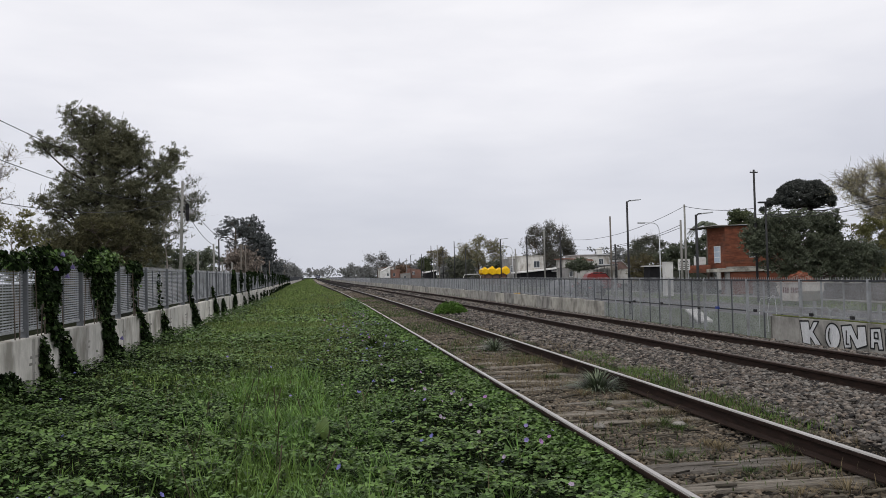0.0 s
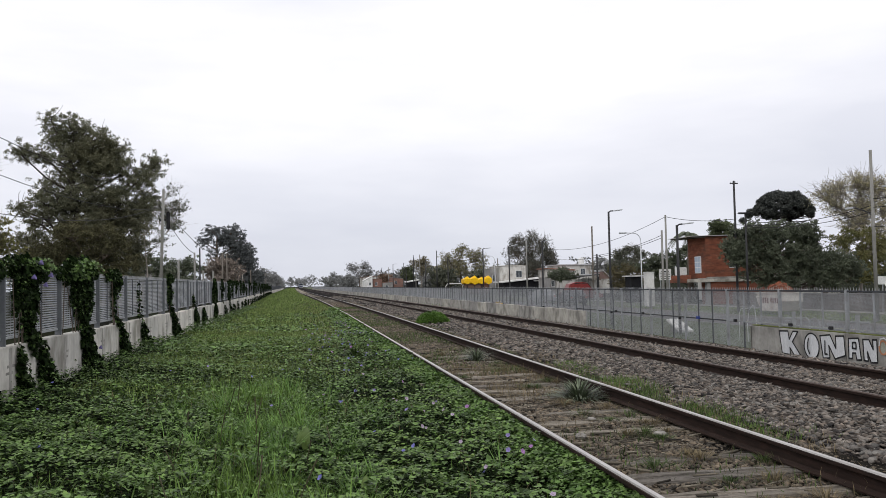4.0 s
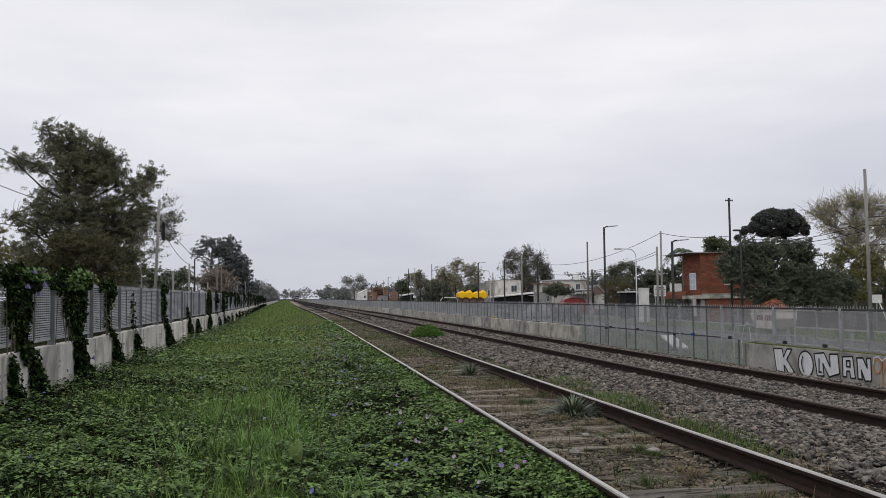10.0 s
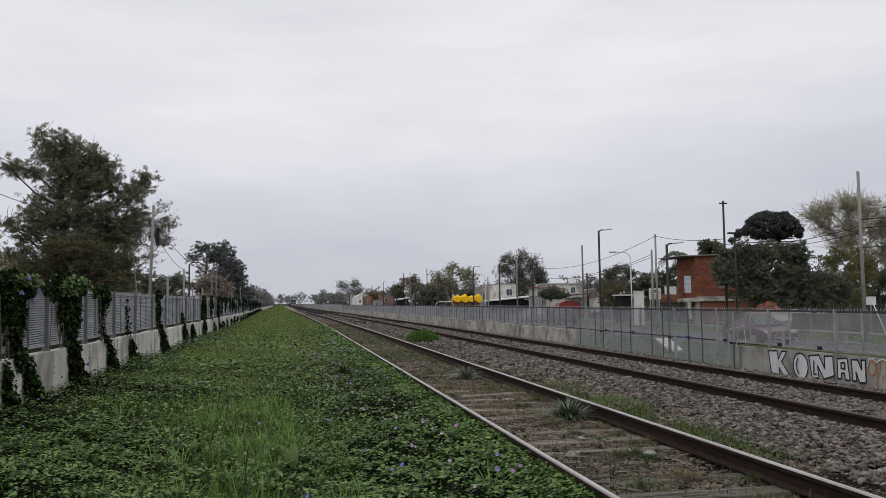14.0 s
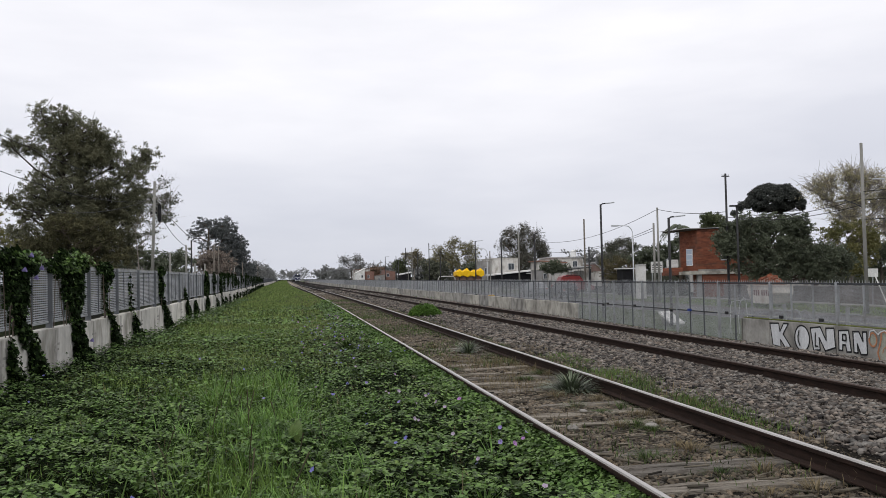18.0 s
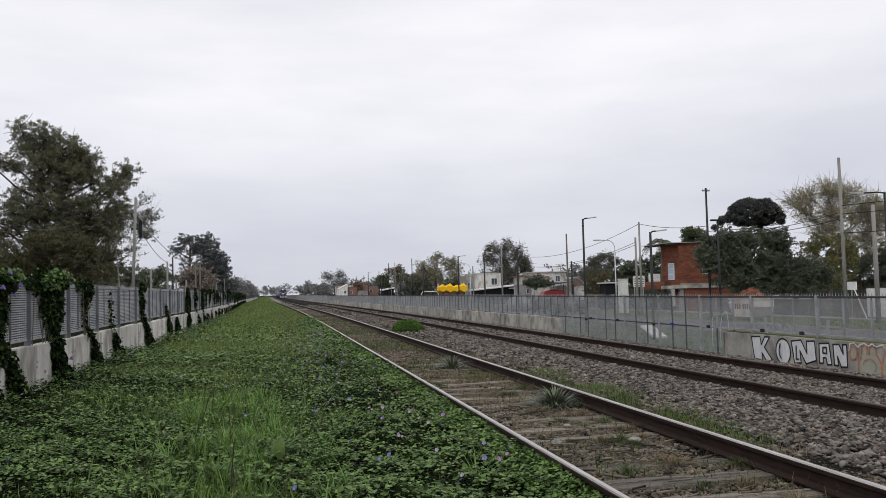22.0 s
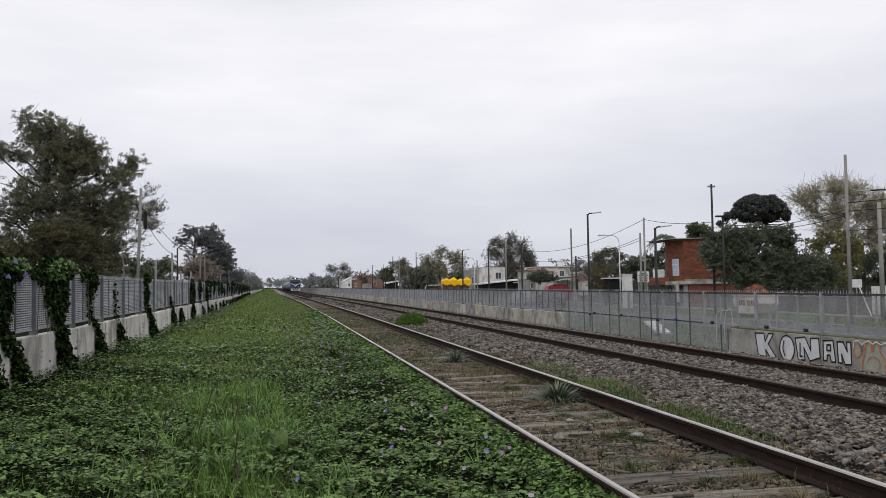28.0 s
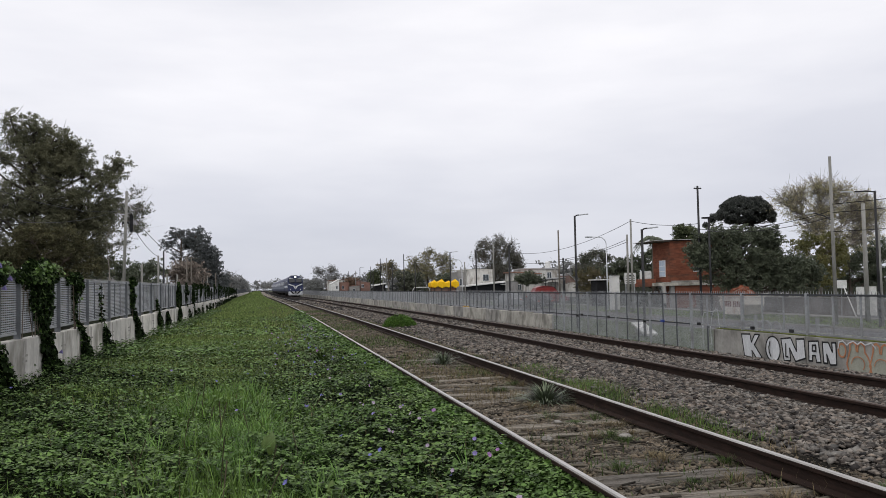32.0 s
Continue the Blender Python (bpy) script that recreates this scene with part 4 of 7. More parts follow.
# haze is in this crown's colour too
tree(28.5, 405, 1.5, [(-3.5, 10.5, 3.4, 2.6), (2.5, 11.2, 3.4, 2.6), (-0.5, 7.5, 5.5, 3.2), (4.5, 7.5, 3.0, 2.6)], "far pale half-bare street tree", G_HAZE, 9000, 0.3, 0.35, 110, 0.9, BARK, 0.8, 5, 8.0)
tree(38.5, 178, 0.5, [(0, 3.4, 2.2, 1.3), (1.8, 2.8, 2.0, 1.2)], "dark low tree by the white house", G_DARK, 4000, 0.4, 0.15, 40, 0.5)
tree(38.8, 95, 0.5, [(-1.4, 2.9, 0.9, 0.8), (0.2, 3.2, 1.1, 0.8), (1.7, 2.8, 1.0, 0.9), (-0.6, 1.8, 1.8, 0.9), (1.4, 1.7, 1.6, 0.9)], "brownish-green hedge-like small tree by the street", mat("brown_hedge_leaf", (0.19, 0.165, 0.10), (0.11, 0.105, 0.06), 0.9, 0.85, island=0.3, transl=0.2), 16000, 0.12, 0.1, 90, 0.3, BARK, 0.7, 3)
tree(42.0, 118, 0.5, [(-4.4, 3.0, 1.7, 1.0), (-3.4, 2.6, 2.0, 1.0)], "dark umbrella-shaped low tree", G_DARK, 9000, 0.18, 0.16, 50, 0.3)
# these farthest crowns also take their haze from the leaf colour
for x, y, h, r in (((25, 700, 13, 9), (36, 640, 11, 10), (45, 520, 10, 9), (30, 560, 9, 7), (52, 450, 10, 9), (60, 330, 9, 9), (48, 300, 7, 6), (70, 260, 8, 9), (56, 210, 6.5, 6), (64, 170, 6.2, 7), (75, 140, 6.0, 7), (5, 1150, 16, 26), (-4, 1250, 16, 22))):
    tree(x, y, 0.4, [(-r * 0.5, h * 0.6, r * 0.45, h * 0.3), (r * 0.35, h * 0.7, r * 0.5, h * 0.3), (0, h * 0.36, r, h * 0.36)], "distant hazy tree beyond the houses", G_HAZE, 5500, 0.6 + h * 0.02, 0.3, 55, 1.0 + 0.04 * h, BARK, 0.8, 2, group="distant trees beyond the houses")


def monkey_puzzle(x, y, z1, z2):
    """An old araucaria: bare trunk, long level limbs, a flat dome of round needle tufts, and stray tufts low on one side."""
    z0 = ground_z(x)
    t = empty("umbrella_pine", x, y, z0, label="blackish flat-topped araucaria tree over the street trees", category="tree")
    side, back = np.array([0.845, -0.535, 0]), np.array([0.535, 0.845, 0])
    up = np.array([0, 0, 1.0])
    S = [[0, 0, -0.2, 0, 0, z2 - z0 - 0.7, 0.24, 0.12]]
    C = []
    for k in range(64):
        a = k * 2.39996
        q = math.sqrt((k + 0.5) / 64)
        h = z1 + (z2 - z1 - 0.3) * (1 - 0.85 * q ** 4) + rng.uniform(-0.16, 0.1)
        C.append((side * (-0.45 + math.cos(a) * q * 2.05) + back * math.sin(a) * q * 1.9 + up * (h - z0), 0.37 - 0.05 * q))
    for k in range(16):
        a = k * 0.393 + 0.1
        C.append((side * (-0.5 + math.cos(a) * 1.2) + back * math.sin(a) * 1.3 + up * (z1 - z0 + rng.uniform(0.1, 0.5)), 0.34))
    for dx, z, r in ((-2.75, 6.35, 0.36), (-2.95, 6.05, 0.26), (-3.35, 5.72, 0.30)):
        C.append((side * dx + up * (z - z0), r))
    for c, r in C:
        s = up * (min(c[2] - 0.1, z2 - z0 - 0.9) - rng.uniform(0, 0.35))
        m = s * 0.45 + c * 0.55 - up * 0.16
        S += [[*s, *m, 0.04, 0.028], [*m, *c, 0.028, 0.018]]
    for k in range(22):
        a = k * 2.4
        s = up * (z1 - z0 + 0.3 - 0.045 * k)
        e = s + side * math.cos(a) * (1.9 - 0.02 * k) + back * math.sin(a) * 1.8 + up * rng.uniform(-0.02, 0.22)
        S += [[*s, *((s + e) / 2 - up * 0.1), 0.04, 0.03], [*((s + e) / 2 - up * 0.1), *e, 0.03, 0.016]]
    limb_mesh("trunk", S, mat("dark_pine_bark", (0.06, 0.054, 0.05), (0.035, 0.032, 0.03), 5, 0.95, bump=0.6), t)
    per = [int(4600 * r * r) + 60 for _, r in C]
    i = np.repeat(np.arange(len(C)), per)
    n = len(i)
    v = rng.normal(0, 1, (n, 3))
    v *= (rng.random(n) ** 0.3 / np.linalg.norm(v, axis=1))[:, None]
    P = np.array([c for c, _ in C])[i] + v * np.array([r for _, r in C])[i][:, None] * np.array([1, 1, 0.72])
    scatter("crown", LEAF_V, LEAF_F, P, rng.uniform(0, 6.3, n), rng.uniform(0.2, 2.6, n), rng.uniform(0, 6.3, n), 0.13 * rng.uniform(0.6, 1.3, n), G_PINE, t)


monkey_puzzle(36.5, 57.2, 5.8, 7.85)


def palm(x, y, top, r):
    z0 = ground_z(x)
    t = empty("palm_tree", x, y, z0, label="palm with drooping fronds behind the lamp post", category="palm")
    h = top - z0
    part("trunk", rod(bmesh.new(), (0, 0, -0.2), (0.1, 0, h - 0.6), 0.16, 0.11, 9), BARK, t, smooth=True)
    for k in range(15):
        a, up = k * 2.399, rng.uniform(0.2, 1.0)
        pts = [Vector((0.1 + math.cos(a) * r * q, math.sin(a) * r * q, h - 0.55 + up * q * 1.2 - 1.7 * q * q)) for q in np.linspace(0, 1, 7)]
        V, F = [], []
        for p, q in zip(pts, pts[1:]):
            d = (q - p).normalized()
            s = d.cross(Vector((0, 0, 1))).normalized()
            for j in range(5):
                o = p.lerp(q, j / 5)
                for sg in (-1, 1):
                    i = len(V)
                    e = o + s * sg * 0.34 + d * 0.18 - Vector((0, 0, 0.2))
                    V += [o, o + d * 0.09, e]
                    F.append((i, i + 1, i + 2))
        amesh("frond", V, F, G_DARK, t)


palm(37.4, 76.0, 6.3, 2.0)


# ---- houses and walls across the street ----
BRICK = mat("raw_brick", (0.27, 0.098, 0.058), (0.155, 0.06, 0.04), 2.6, 0.9, bump=0.4, bscale=14, stain=(0.10, 0.065, 0.052), sscale=1.0, samount=0.55, stretch=(0.7, 0.7, 3), rand=0.17)
BRICK_F = mat("faded_brick_wall", (0.24, 0.16, 0.14), (0.18, 0.13, 0.115), 1.5, 0.9, stain=(0.2, 0.17, 0.15), sscale=0.6)
PLASTER = mat("dirty_white_plaster", (0.60, 0.59, 0.56), (0.47, 0.46, 0.43), 1.0, 0.92, stain=(0.20, 0.175, 0.15), sscale=1.1, samount=0.9, stretch=(1, 1, 0.45))
GREYW = mat("grey_render", (0.33, 0.32, 0.31), (0.24, 0.235, 0.23), 1.0, 0.92, stain=(0.15, 0.14, 0.13), sscale=0.7)
TIN = mat("pale_sheet_roof", (0.55, 0.56, 0.57), (0.44, 0.45, 0.46), 2.0, 0.6, 0.1, stain=(0.30, 0.24, 0.2), sscale=0.8)
# near-black paints the shade of open insides onto solid walls
DARKIN = mat("shade_black_inside", (0.02, 0.02, 0.022), (0.012, 0.012, 0.014), 2, 0.9)
TERRA = mat("terracotta_roof", (0.25, 0.14, 0.105), (0.19, 0.11, 0.085), 3, 0.9)
RED = mat("red_car_paint", (0.20, 0.028, 0.026), (0.15, 0.022, 0.022), 2, 0.35, world=False)
YELLOW = mat("yellow_tarpaulin", (1.0, 0.66, 0.02), (0.92, 0.56, 0.015), 3, 0.55, bump=0.3, bscale=6, transl=0.25)
BRICK_D = mat("dull_far_brick", (0.26, 0.145, 0.115), (0.19, 0.11, 0.09), 1.2, 0.9, stain=(0.22, 0.18, 0.16), sscale=0.5)
BRASS_R = mat("rust_brown_wall", (0.17, 0.085, 0.06), (0.12, 0.065, 0.05), 1.5, 0.85, stain=(0.2, 0.17, 0.15), sscale=0.6)
GLASS = glass_mat("window_glass", (0.05, 0.06, 0.07))
PALEGL = glass_mat("pale_curtained_glass", (0.42, 0.50, 0.60), 0.25)
FRAMEW = mat("white_window_frame", (0.70, 0.71, 0.72), (0.62, 0.63, 0.64), 2, 0.6)


def window(parent, x0, x1, z0, z1, y, frame_mat=None, t=0.05, bars=1):
    """A window in a wall that faces -y: frame proud of the wall, pane behind it."""
    w = part("window", boxed(x0, x1, y - 0.01, y + 0.06, z0, z1), GLASS, parent, "dark glazed window")
    bm = bmesh.new()
    box(bm, x0 - t, x0, y - 0.04, y + 0.08, z0 - t, z1 + t)
    box(bm, x1, x1 + t, y - 0.04, y + 0.08, z0 - t, z1 + t)
    box(bm, x0, x1, y - 0.04, y + 0.08, z1, z1 + t)
    box(bm, x0, x1, y - 0.06, y + 0.08, z0 - t, z0)
    for i in range(bars):
        xm = x0 + (x1 - x0) * (i + 1) / (bars + 1)
        box(bm, xm - 0.02, xm + 0.02, y - 0.03, y, z0, z1)
    part("window_frame", bm, frame_mat or FRAMEW, w, "painted window frame")
    return w


def brick_house():
    h = empty("brick_house", 31.0, 60, -0.6, label="two-storey unplastered red brick house with a slab roof", category="house")
    o = (-31.0, -60, 0.6)

    def b(name, x0, x1, y0, y1, z0, z1, m, lab="", bev=0.0, parent=None):
        return part(name, boxed(x0 + o[0], x1 + o[0], y0 + o[1], y1 + o[1], z0 + o[2], z1 + o[2], bev), m, parent or h, lab)
    b("upper_wall", 31.0, 36.0, 60, 62.9, 1.35, 4.58, BRICK, "red hollow brick wall")
    b("lower_wall", 31.4, 36.0, 60.02, 61.6, -0.7, 1.05, BRICK, "red hollow brick wall")
    b("lower_back_wall", 32.2, 36.0, 61.6, 62.88, -0.7, 1.05, DARKIN)
    b("corner_pier", 31.05, 31.35, 60.05, 60.35, -0.7, 1.05, GREYW)
    b("floor_slab", 29.6, 36.1, 59.9, 64.0, 1.05, 1.30, CONC_D, "concrete balcony slab", 0.02)
    b("slab_edge", 29.56, 29.6, 60.4, 63.6, 1.02, 1.36, BRICK)
    part("roof_sheet", prism(bmesh.new(), [(29.85 + o[0], 4.60 + o[2]), (36.2 + o[0], 4.70 + o[2]), (36.2 + o[0], 4.74 + o[2]), (29.85 + o[0], 4.64 + o[2])], "y", -0.25, 4.2), TIN, h, "thin pale sheet roof")
    for k in range(5):
        b("rafter", 29.95, 31.0, 59.95 + k * 0.95, 60.03 + k * 0.95, 4.50, 4.595, POLE_W)
    w = b("balcony_door", 30.94, 31.02, 60.75, 61.75, 1.75, 3.08, FRAMEW, "white-framed glazed balcony door", 0.01)
    for i in range(2):
        for j in range(3):
            b("pane", 30.925, 30.94, 60.80 + i * 0.47, 61.22 + i * 0.47, 1.82 + j * 0.42, 2.18 + j * 0.42, PALEGL, "", 0.0, w)
    b("balcony_wall", 29.62, 29.74, 60.0, 63.8, 1.30, 1.62, BRICK, "low brick balcony wall")
    b("white_box", 29.9, 30.5, 62.2, 63.2, 1.62, 2.28, WHITE, "white plastic box on the balcony", 0.05)
    b("box_stand", 30.0, 30.4, 62.3, 63.1, 1.30, 1.62, GREYW)
    window(h, 33.0 + o[0], 33.75 + o[0], 2.62 + o[2], 2.97 + o[2], 60 + o[1], bars=1)
    window(h, 33.0 + o[0], 33.75 + o[0], 2.18 + o[2], 2.46 + o[2], 60 + o[1], bars=1)
    b("lintel", 31.0, 36.0, 59.93, 60.0, 1.32, 1.45, CONC_D)
    # hollow bricks of the street face and of the balcony face, each laid a little proud
    shape = {}

    def lay_brick(key, size, x, y, z):
        if key not in shape:
            shape[key] = part("brick", boxed(0, size[0], 0, size[1], 0, size[2], 0.006), BRICK, h)
            shape[key].matrix_basis = pose(x, y, z)
        else:
            again("brick", shape[key], h, pose(x, y, z))
    for r, z in enumerate(np.arange(1.48, 4.42, 0.195)):
        for k in range(15):
            x = 31.02 + k * 0.335 + 0.16 * (r % 2)
            if x < 35.7 and not (32.6 < x < 33.82 and 2.0 < z < 3.0):
                lay_brick("front", (0.318, 0.016, 0.178), x + o[0], -0.016 - 0.004 * float(rng.random()), z + o[2])
        for k in range(8):
            y = 60.02 + k * 0.335 + 0.16 * (r % 2)
            if y < 62.6 and not (60.4 < y < 61.8 and 1.55 < z < 3.1):
                lay_brick("side", (0.016, 0.318, 0.178), -0.016 - 0.004 * float(rng.random()), y + o[1], z + o[2])


brick_house()


def plain_house(name, label, x, y, w, d, h, wall_mat, roof_mat, roof=0.15, over=0.2, wins=(), slope=0.0):
    z = ground_z(x)
    t = empty(name, x, y, z, label=label, category="house")
    part("wall", prism(bmesh.new(), [(0, -0.2), (w, -0.2), (w, h + slope), (0, h)], "y", 0, d), wall_mat, t)
    part("roof", prism(bmesh.new(), [(-over, h - over * slope / w + 0.003), (w + over, h + slope * (1 + over / w) + 0.003), (w + over, h + slope * (1 + over / w) + roof), (-over, h - over * slope / w + roof)], "y", -over, d + over), roof_mat, t)
    for x0, x1, z0, z1 in wins:
        window(t, x0, x1, z0, z1, 0.0)
    return t


plain_house("white_house", "white two-storey house with one small dark window", 37.7, 155, 5.1, 9, 5.05, PLASTER, CONC_D, 0.12, 0.12, [(3.2, 4.3, 2.9, 4.1)])
plain_house("side_shed", "narrow grey side building of the white house", 36.2, 156, 1.25, 6, 4.6, GREYW, CONC_D, 0.1, 0.05, [(0.3, 0.8, 2.2, 3.4)])
# open sheds are solid blocks, their inner shade is the wall colour
plain_house("low_white_shed", "low dark open shed with a long pale sheet roof", 37.0, 150, 9.6, 5, 1.9, DARKIN, WHITE, 0.22, 0.5, (), 0.85)
plain_house("low_canopy_shed", "open dark shed with a white roof edge", 43.2, 148, 3.6, 5, 2.0, DARKIN, TIN, 0.18, 0.3)
plain_house("grey_house", "grey house with two dark windows", 38.1, 124, 1.7, 6, 2.6, GREYW, CONC_D, 0.1, 0.1, [(0.2, 0.7, 1.2, 2.0), (0.95, 1.5, 1.2, 2.0)])
plain_house("white_wall_house", "low house with peeling white walls and a sheet roof", 39.0, 120, 6.6, 7, 2.7, PLASTER, TIN, 0.12, 0.2, [(2.2, 3.2, 1.3, 2.2)], 0.2)
plain_house("terracotta_house", "house with a dull terracotta roof behind low walls", 39.2, 128, 4.0, 6, 3.9, PLASTER, TERRA, 0.2, 0.3, [(2.4, 3.3, 2.6, 3.4)], -0.3)
plain_house("flat_roof_house", "pale flat-roofed upper storey", 41.6, 130, 5.4, 7, 4.5, PLASTER, TIN, 0.15, 0.2, [(1.4, 2.4, 3.0, 3.9), (3.6, 4.3, 3.0, 3.9)])
plain_house("brick_shed", "small brick gable behind a pole", 44.6, 118, 0.9, 5, 3.2, BRICK_F, TIN, 0.1, 0.2, (), -0.9)
plain_house("far_white_house", "far white house with a slanted roof", 18.9, 250, 2.5, 7, 3.6, WHITE, WHITE, 0.14, 0.12, [(1.5, 2.0, 2.2, 3.0)], 1.3)
plain_house("far_brick_house", "far red-brown brick house beside a white one", 21.6, 251, 2.7, 8, 4.1, BRICK_D, TERRA, 0.12, 0.1, [(0.7, 1.3, 2.2, 3.1)])
plain_house("far_low_house", "far low dull brown building behind the fence", 24.4, 249, 3.0, 8, 2.9, GREYW, TERRA, 0.12, 0.15, [(1.0, 1.6, 1.4, 2.2)], 0.3)
plain_house("far_brown_house", "far red-brown walled building", 27.5, 252, 3.4, 8, 4.3, BRICK_D, GREYW, 0.1, 0.1, [(0.8, 1.5, 2.3, 3.2)], -0.5)
plain_house("far_shed", "far open shed with a white sheet roof", 31.5, 244, 3.0, 7, 2.6, DARKIN, WHITE, 0.3, 0.25, (), 0.5)
tree(33.2, 258, 0.8, [(-0.8, 6.2, 1.4, 1.3), (0.7, 6.5, 1.3, 1.2), (0, 4.6, 2.0, 1.5), (1.2, 3.6, 1.5, 1.3)], "dark round far tree behind a white shed roof", G_MID, 9000, 0.3, 0.2, 60, 0.5)
tree(26.5, 262, 0.8, [(-1.0, 4.6, 1.6, 1.1), (1.2, 4.3, 1.5, 1.1), (0, 3.2, 2.4, 1.4)], "far russet half-bare tree behind brown houses", mat("russet_leaf", (0.27, 0.19, 0.14), (0.19, 0.135, 0.105), 0.5, 0.9, island=0.3, transl=0.2), 6000, 0.3, 0.2, 60, 0.5, BARK, 0.8, 4)
tree(38.0, 262, 0.8, [(-1.6, 8.2, 1.8, 1.5), (1.0, 9.0, 1.8, 1.5), (0, 6.4, 2.4, 1.7), (2.4, 7.0, 1.5, 1.4)], "far pale yellow half-bare tree", G_AUT, 8000, 0.28, 0.25, 80, 0.6, BARK_P, 0.8, 5, 6.5)
plain_house("far_pale_house", "far pale house behind street trees", 24.0, 330, 8.0, 8, 5.4, PLASTER, TERRA, 0.2, 0.2, [(2, 3, 3, 4)], 0.4)
plain_house("grey_rear_house", "pale plastered house wall behind leafy trees", 36.6, 64.5, 9.0, 8, 2.3, PLASTER, CONC_D, 0.12, 0.2, [(1.4, 2.2, 0.9, 1.6)])
plain_house("left_house", "plain grey house behind poles and trees", -24.0, 100, 9.0, 8, 3.6, GREYW, TIN, 0.15, 0.3, [(2, 3, 1.4, 2.4), (5, 6, 1.4, 2.4)], 0.5)
part_wall = empty("garden_wall", 31.0, 20, -0.62, label="long low grey rendered garden wall", category="wall")
for k in range(9):
    part("wall_panel", boxed(-0.08, 0.08, k * 4.0, k * 4.0 + 3.985, -0.3, 0.86 + 0.02 * (k % 3)), mat("brown_grey_render", (0.20, 0.182, 0.17), (0.145, 0.132, 0.124), 1.2, 0.92, stain=(0.09, 0.085, 0.08), sscale=0.8), part_wall)
    part("coping", boxed(-0.12, 0.12, k * 4.0, k * 4.0 + 3.985, 0.863 + 0.02 * (k % 3), 0.92 + 0.02 * (k % 3), 0.01), PAVE, part_wall)
tagged(part("verge", sweep([(25.68, -1.2), (25.68, -0.82), (29.4, -0.69), (29.4, -1.2)], YS), VERGE), "strip of rough grass between street and pavement", "grass", kind="structure")
tagged(part("near_verge", sweep([(13.72, -1.2), (13.72, -0.84), (15, -0.895), (20.7, -0.915), (20.7, -1.2)], YS), VERGE), "rough green lawn between fence and street", "grass", kind="structure")
# carport inside is a solid block painted as shade
plain_house("carport", "open carport with a flat white roof and dark inside", 29.0, 70, 1.0, 1.4, 2.4, DARKIN, WHITE, 0.1, 0.2)
pil = empty("gate_pillar", 26.1, 60.0, -0.6, label="white rendered gate pillar", category="pillar")
part("shaft", boxed(0, 0.62, 0, 0.6, -0.1, 2.45, 0.03), WHITE, pil)
part("cap", boxed(-0.03, 0.65, -0.03, 0.63, 2.453, 2.53, 0.02), WHITE, pil)


def sign_board():
    s = empty("sign_board", 27.6, 60.0, -0.6, label="white notice board with dark lines on two posts", category="sign")
    part("board", boxed(-0.48, 0.48, -0.03, 0.0, 1.88, 2.72, 0.008), WHITE, s)
    for x in (-0.36, 0.36):
        part("leg", boxed(x - 0.035, x + 0.035, 0.003, 0.06, -0.2, 2.6), GALV, s)
    for i, (w, h) in enumerate(((0.30, 0.10), (0.40, 0.05), (0.38, 0.05), (0.40, 0.05), (0.34, 0.05))):
        z = 2.58 - i * 0.14
        part("text_bar", boxed(-w, w, -0.036, -0.031, z - h, z), STEEL_D, s)


sign_board()


def skip_bin():
    s = empty("skip_container", 27.0, 43.7, -0.6, label="battered off-white rubble skip with red lettering bars", category="skip")
    sk = mat("skip_paint", (0.66, 0.62, 0.57), (0.52, 0.48, 0.44), 2, 0.8, stain=(0.30, 0.17, 0.11), sscale=2.0, samount=0.5)
    part("body", prism(bmesh.new(), [(-0.85, 0.02), (0.85, 0.02), (1.32, 0.60), (1.32, 1.0), (-1.32, 1.0), (-1.32, 0.60)], "x", -0.62, 0.62), sk, s)
    part("rim", boxed(-0.67, 0.67, -1.37, 1.37, 1.003, 1.07, 0.01), sk, s)
    heap = bmesh.new()
    ring = [[heap.verts.new((math.cos(a) * 0.6 * q, math.sin(a) * 1.28 * q, 1.073 + 0.52 * (1 - q ** 2.2) + float(rng.normal(0, 0.03)) * (q < 1))) for a in np.linspace(0, 2 * math.pi, 15)[:-1]] for q in (1.0, 0.75, 0.5, 0.25)]
    for A, B in zip(ring, ring[1:]):
        for i in range(14):
            heap.faces.new((A[i], A[(i + 1) % 14], B[(i + 1) % 14], B[i]))
    heap.faces.new(ring[-1])
    heap.faces.new(ring[0][::-1])
    part("rubble_mound", heap, mat("brick_dust_rubble", (0.24, 0.15, 0.115), (0.15, 0.10, 0.08), 9, 0.95, bump=0.6, bscale=20), s, "mound of reddish brick dust")
    first = None
    for i in range(44):
        a, q, k = rng.uniform(0, 6.28), rng.random() ** 0.5, rng.uniform(0.7, 1.5)
        m = Matrix.LocRotScale((math.cos(a) * 0.52 * q, math.sin(a) * 1.15 * q, 1.09 + 0.52 * (1 - q ** 2.2)), Euler((rng.normal(0, 0.4), rng.normal(0, 0.4), rng.uniform(0, 3.1))), (k, k, k))
        if first is None:
            first = part("broken_brick", boxed(-0.09, 0.09, -0.06, 0.06, -0.05, 0.05, 0.01), BRICK, s)
            first.matrix_basis = m
        else:
            again("broken_brick", first, s, m)
    for i, y in enumerate((-0.86, -0.64, -0.42, -0.20, 0.16, 0.38, 0.60, 0.82)):
        part("text_bar", boxed(-0.628, -0.623, y - 0.08, y + 0.08, 0.46, 0.78), mat("red_lettering", (0.16, 0.05, 0.04), None, 3, 0.8), s)
    for y in (-1.1, 1.1):
        part("lug", rod(bmesh.new(), (-0.77, y, 0.8), (-0.62, y, 0.8), 0.05, 0.05, 8), sk, s)


skip_bin()


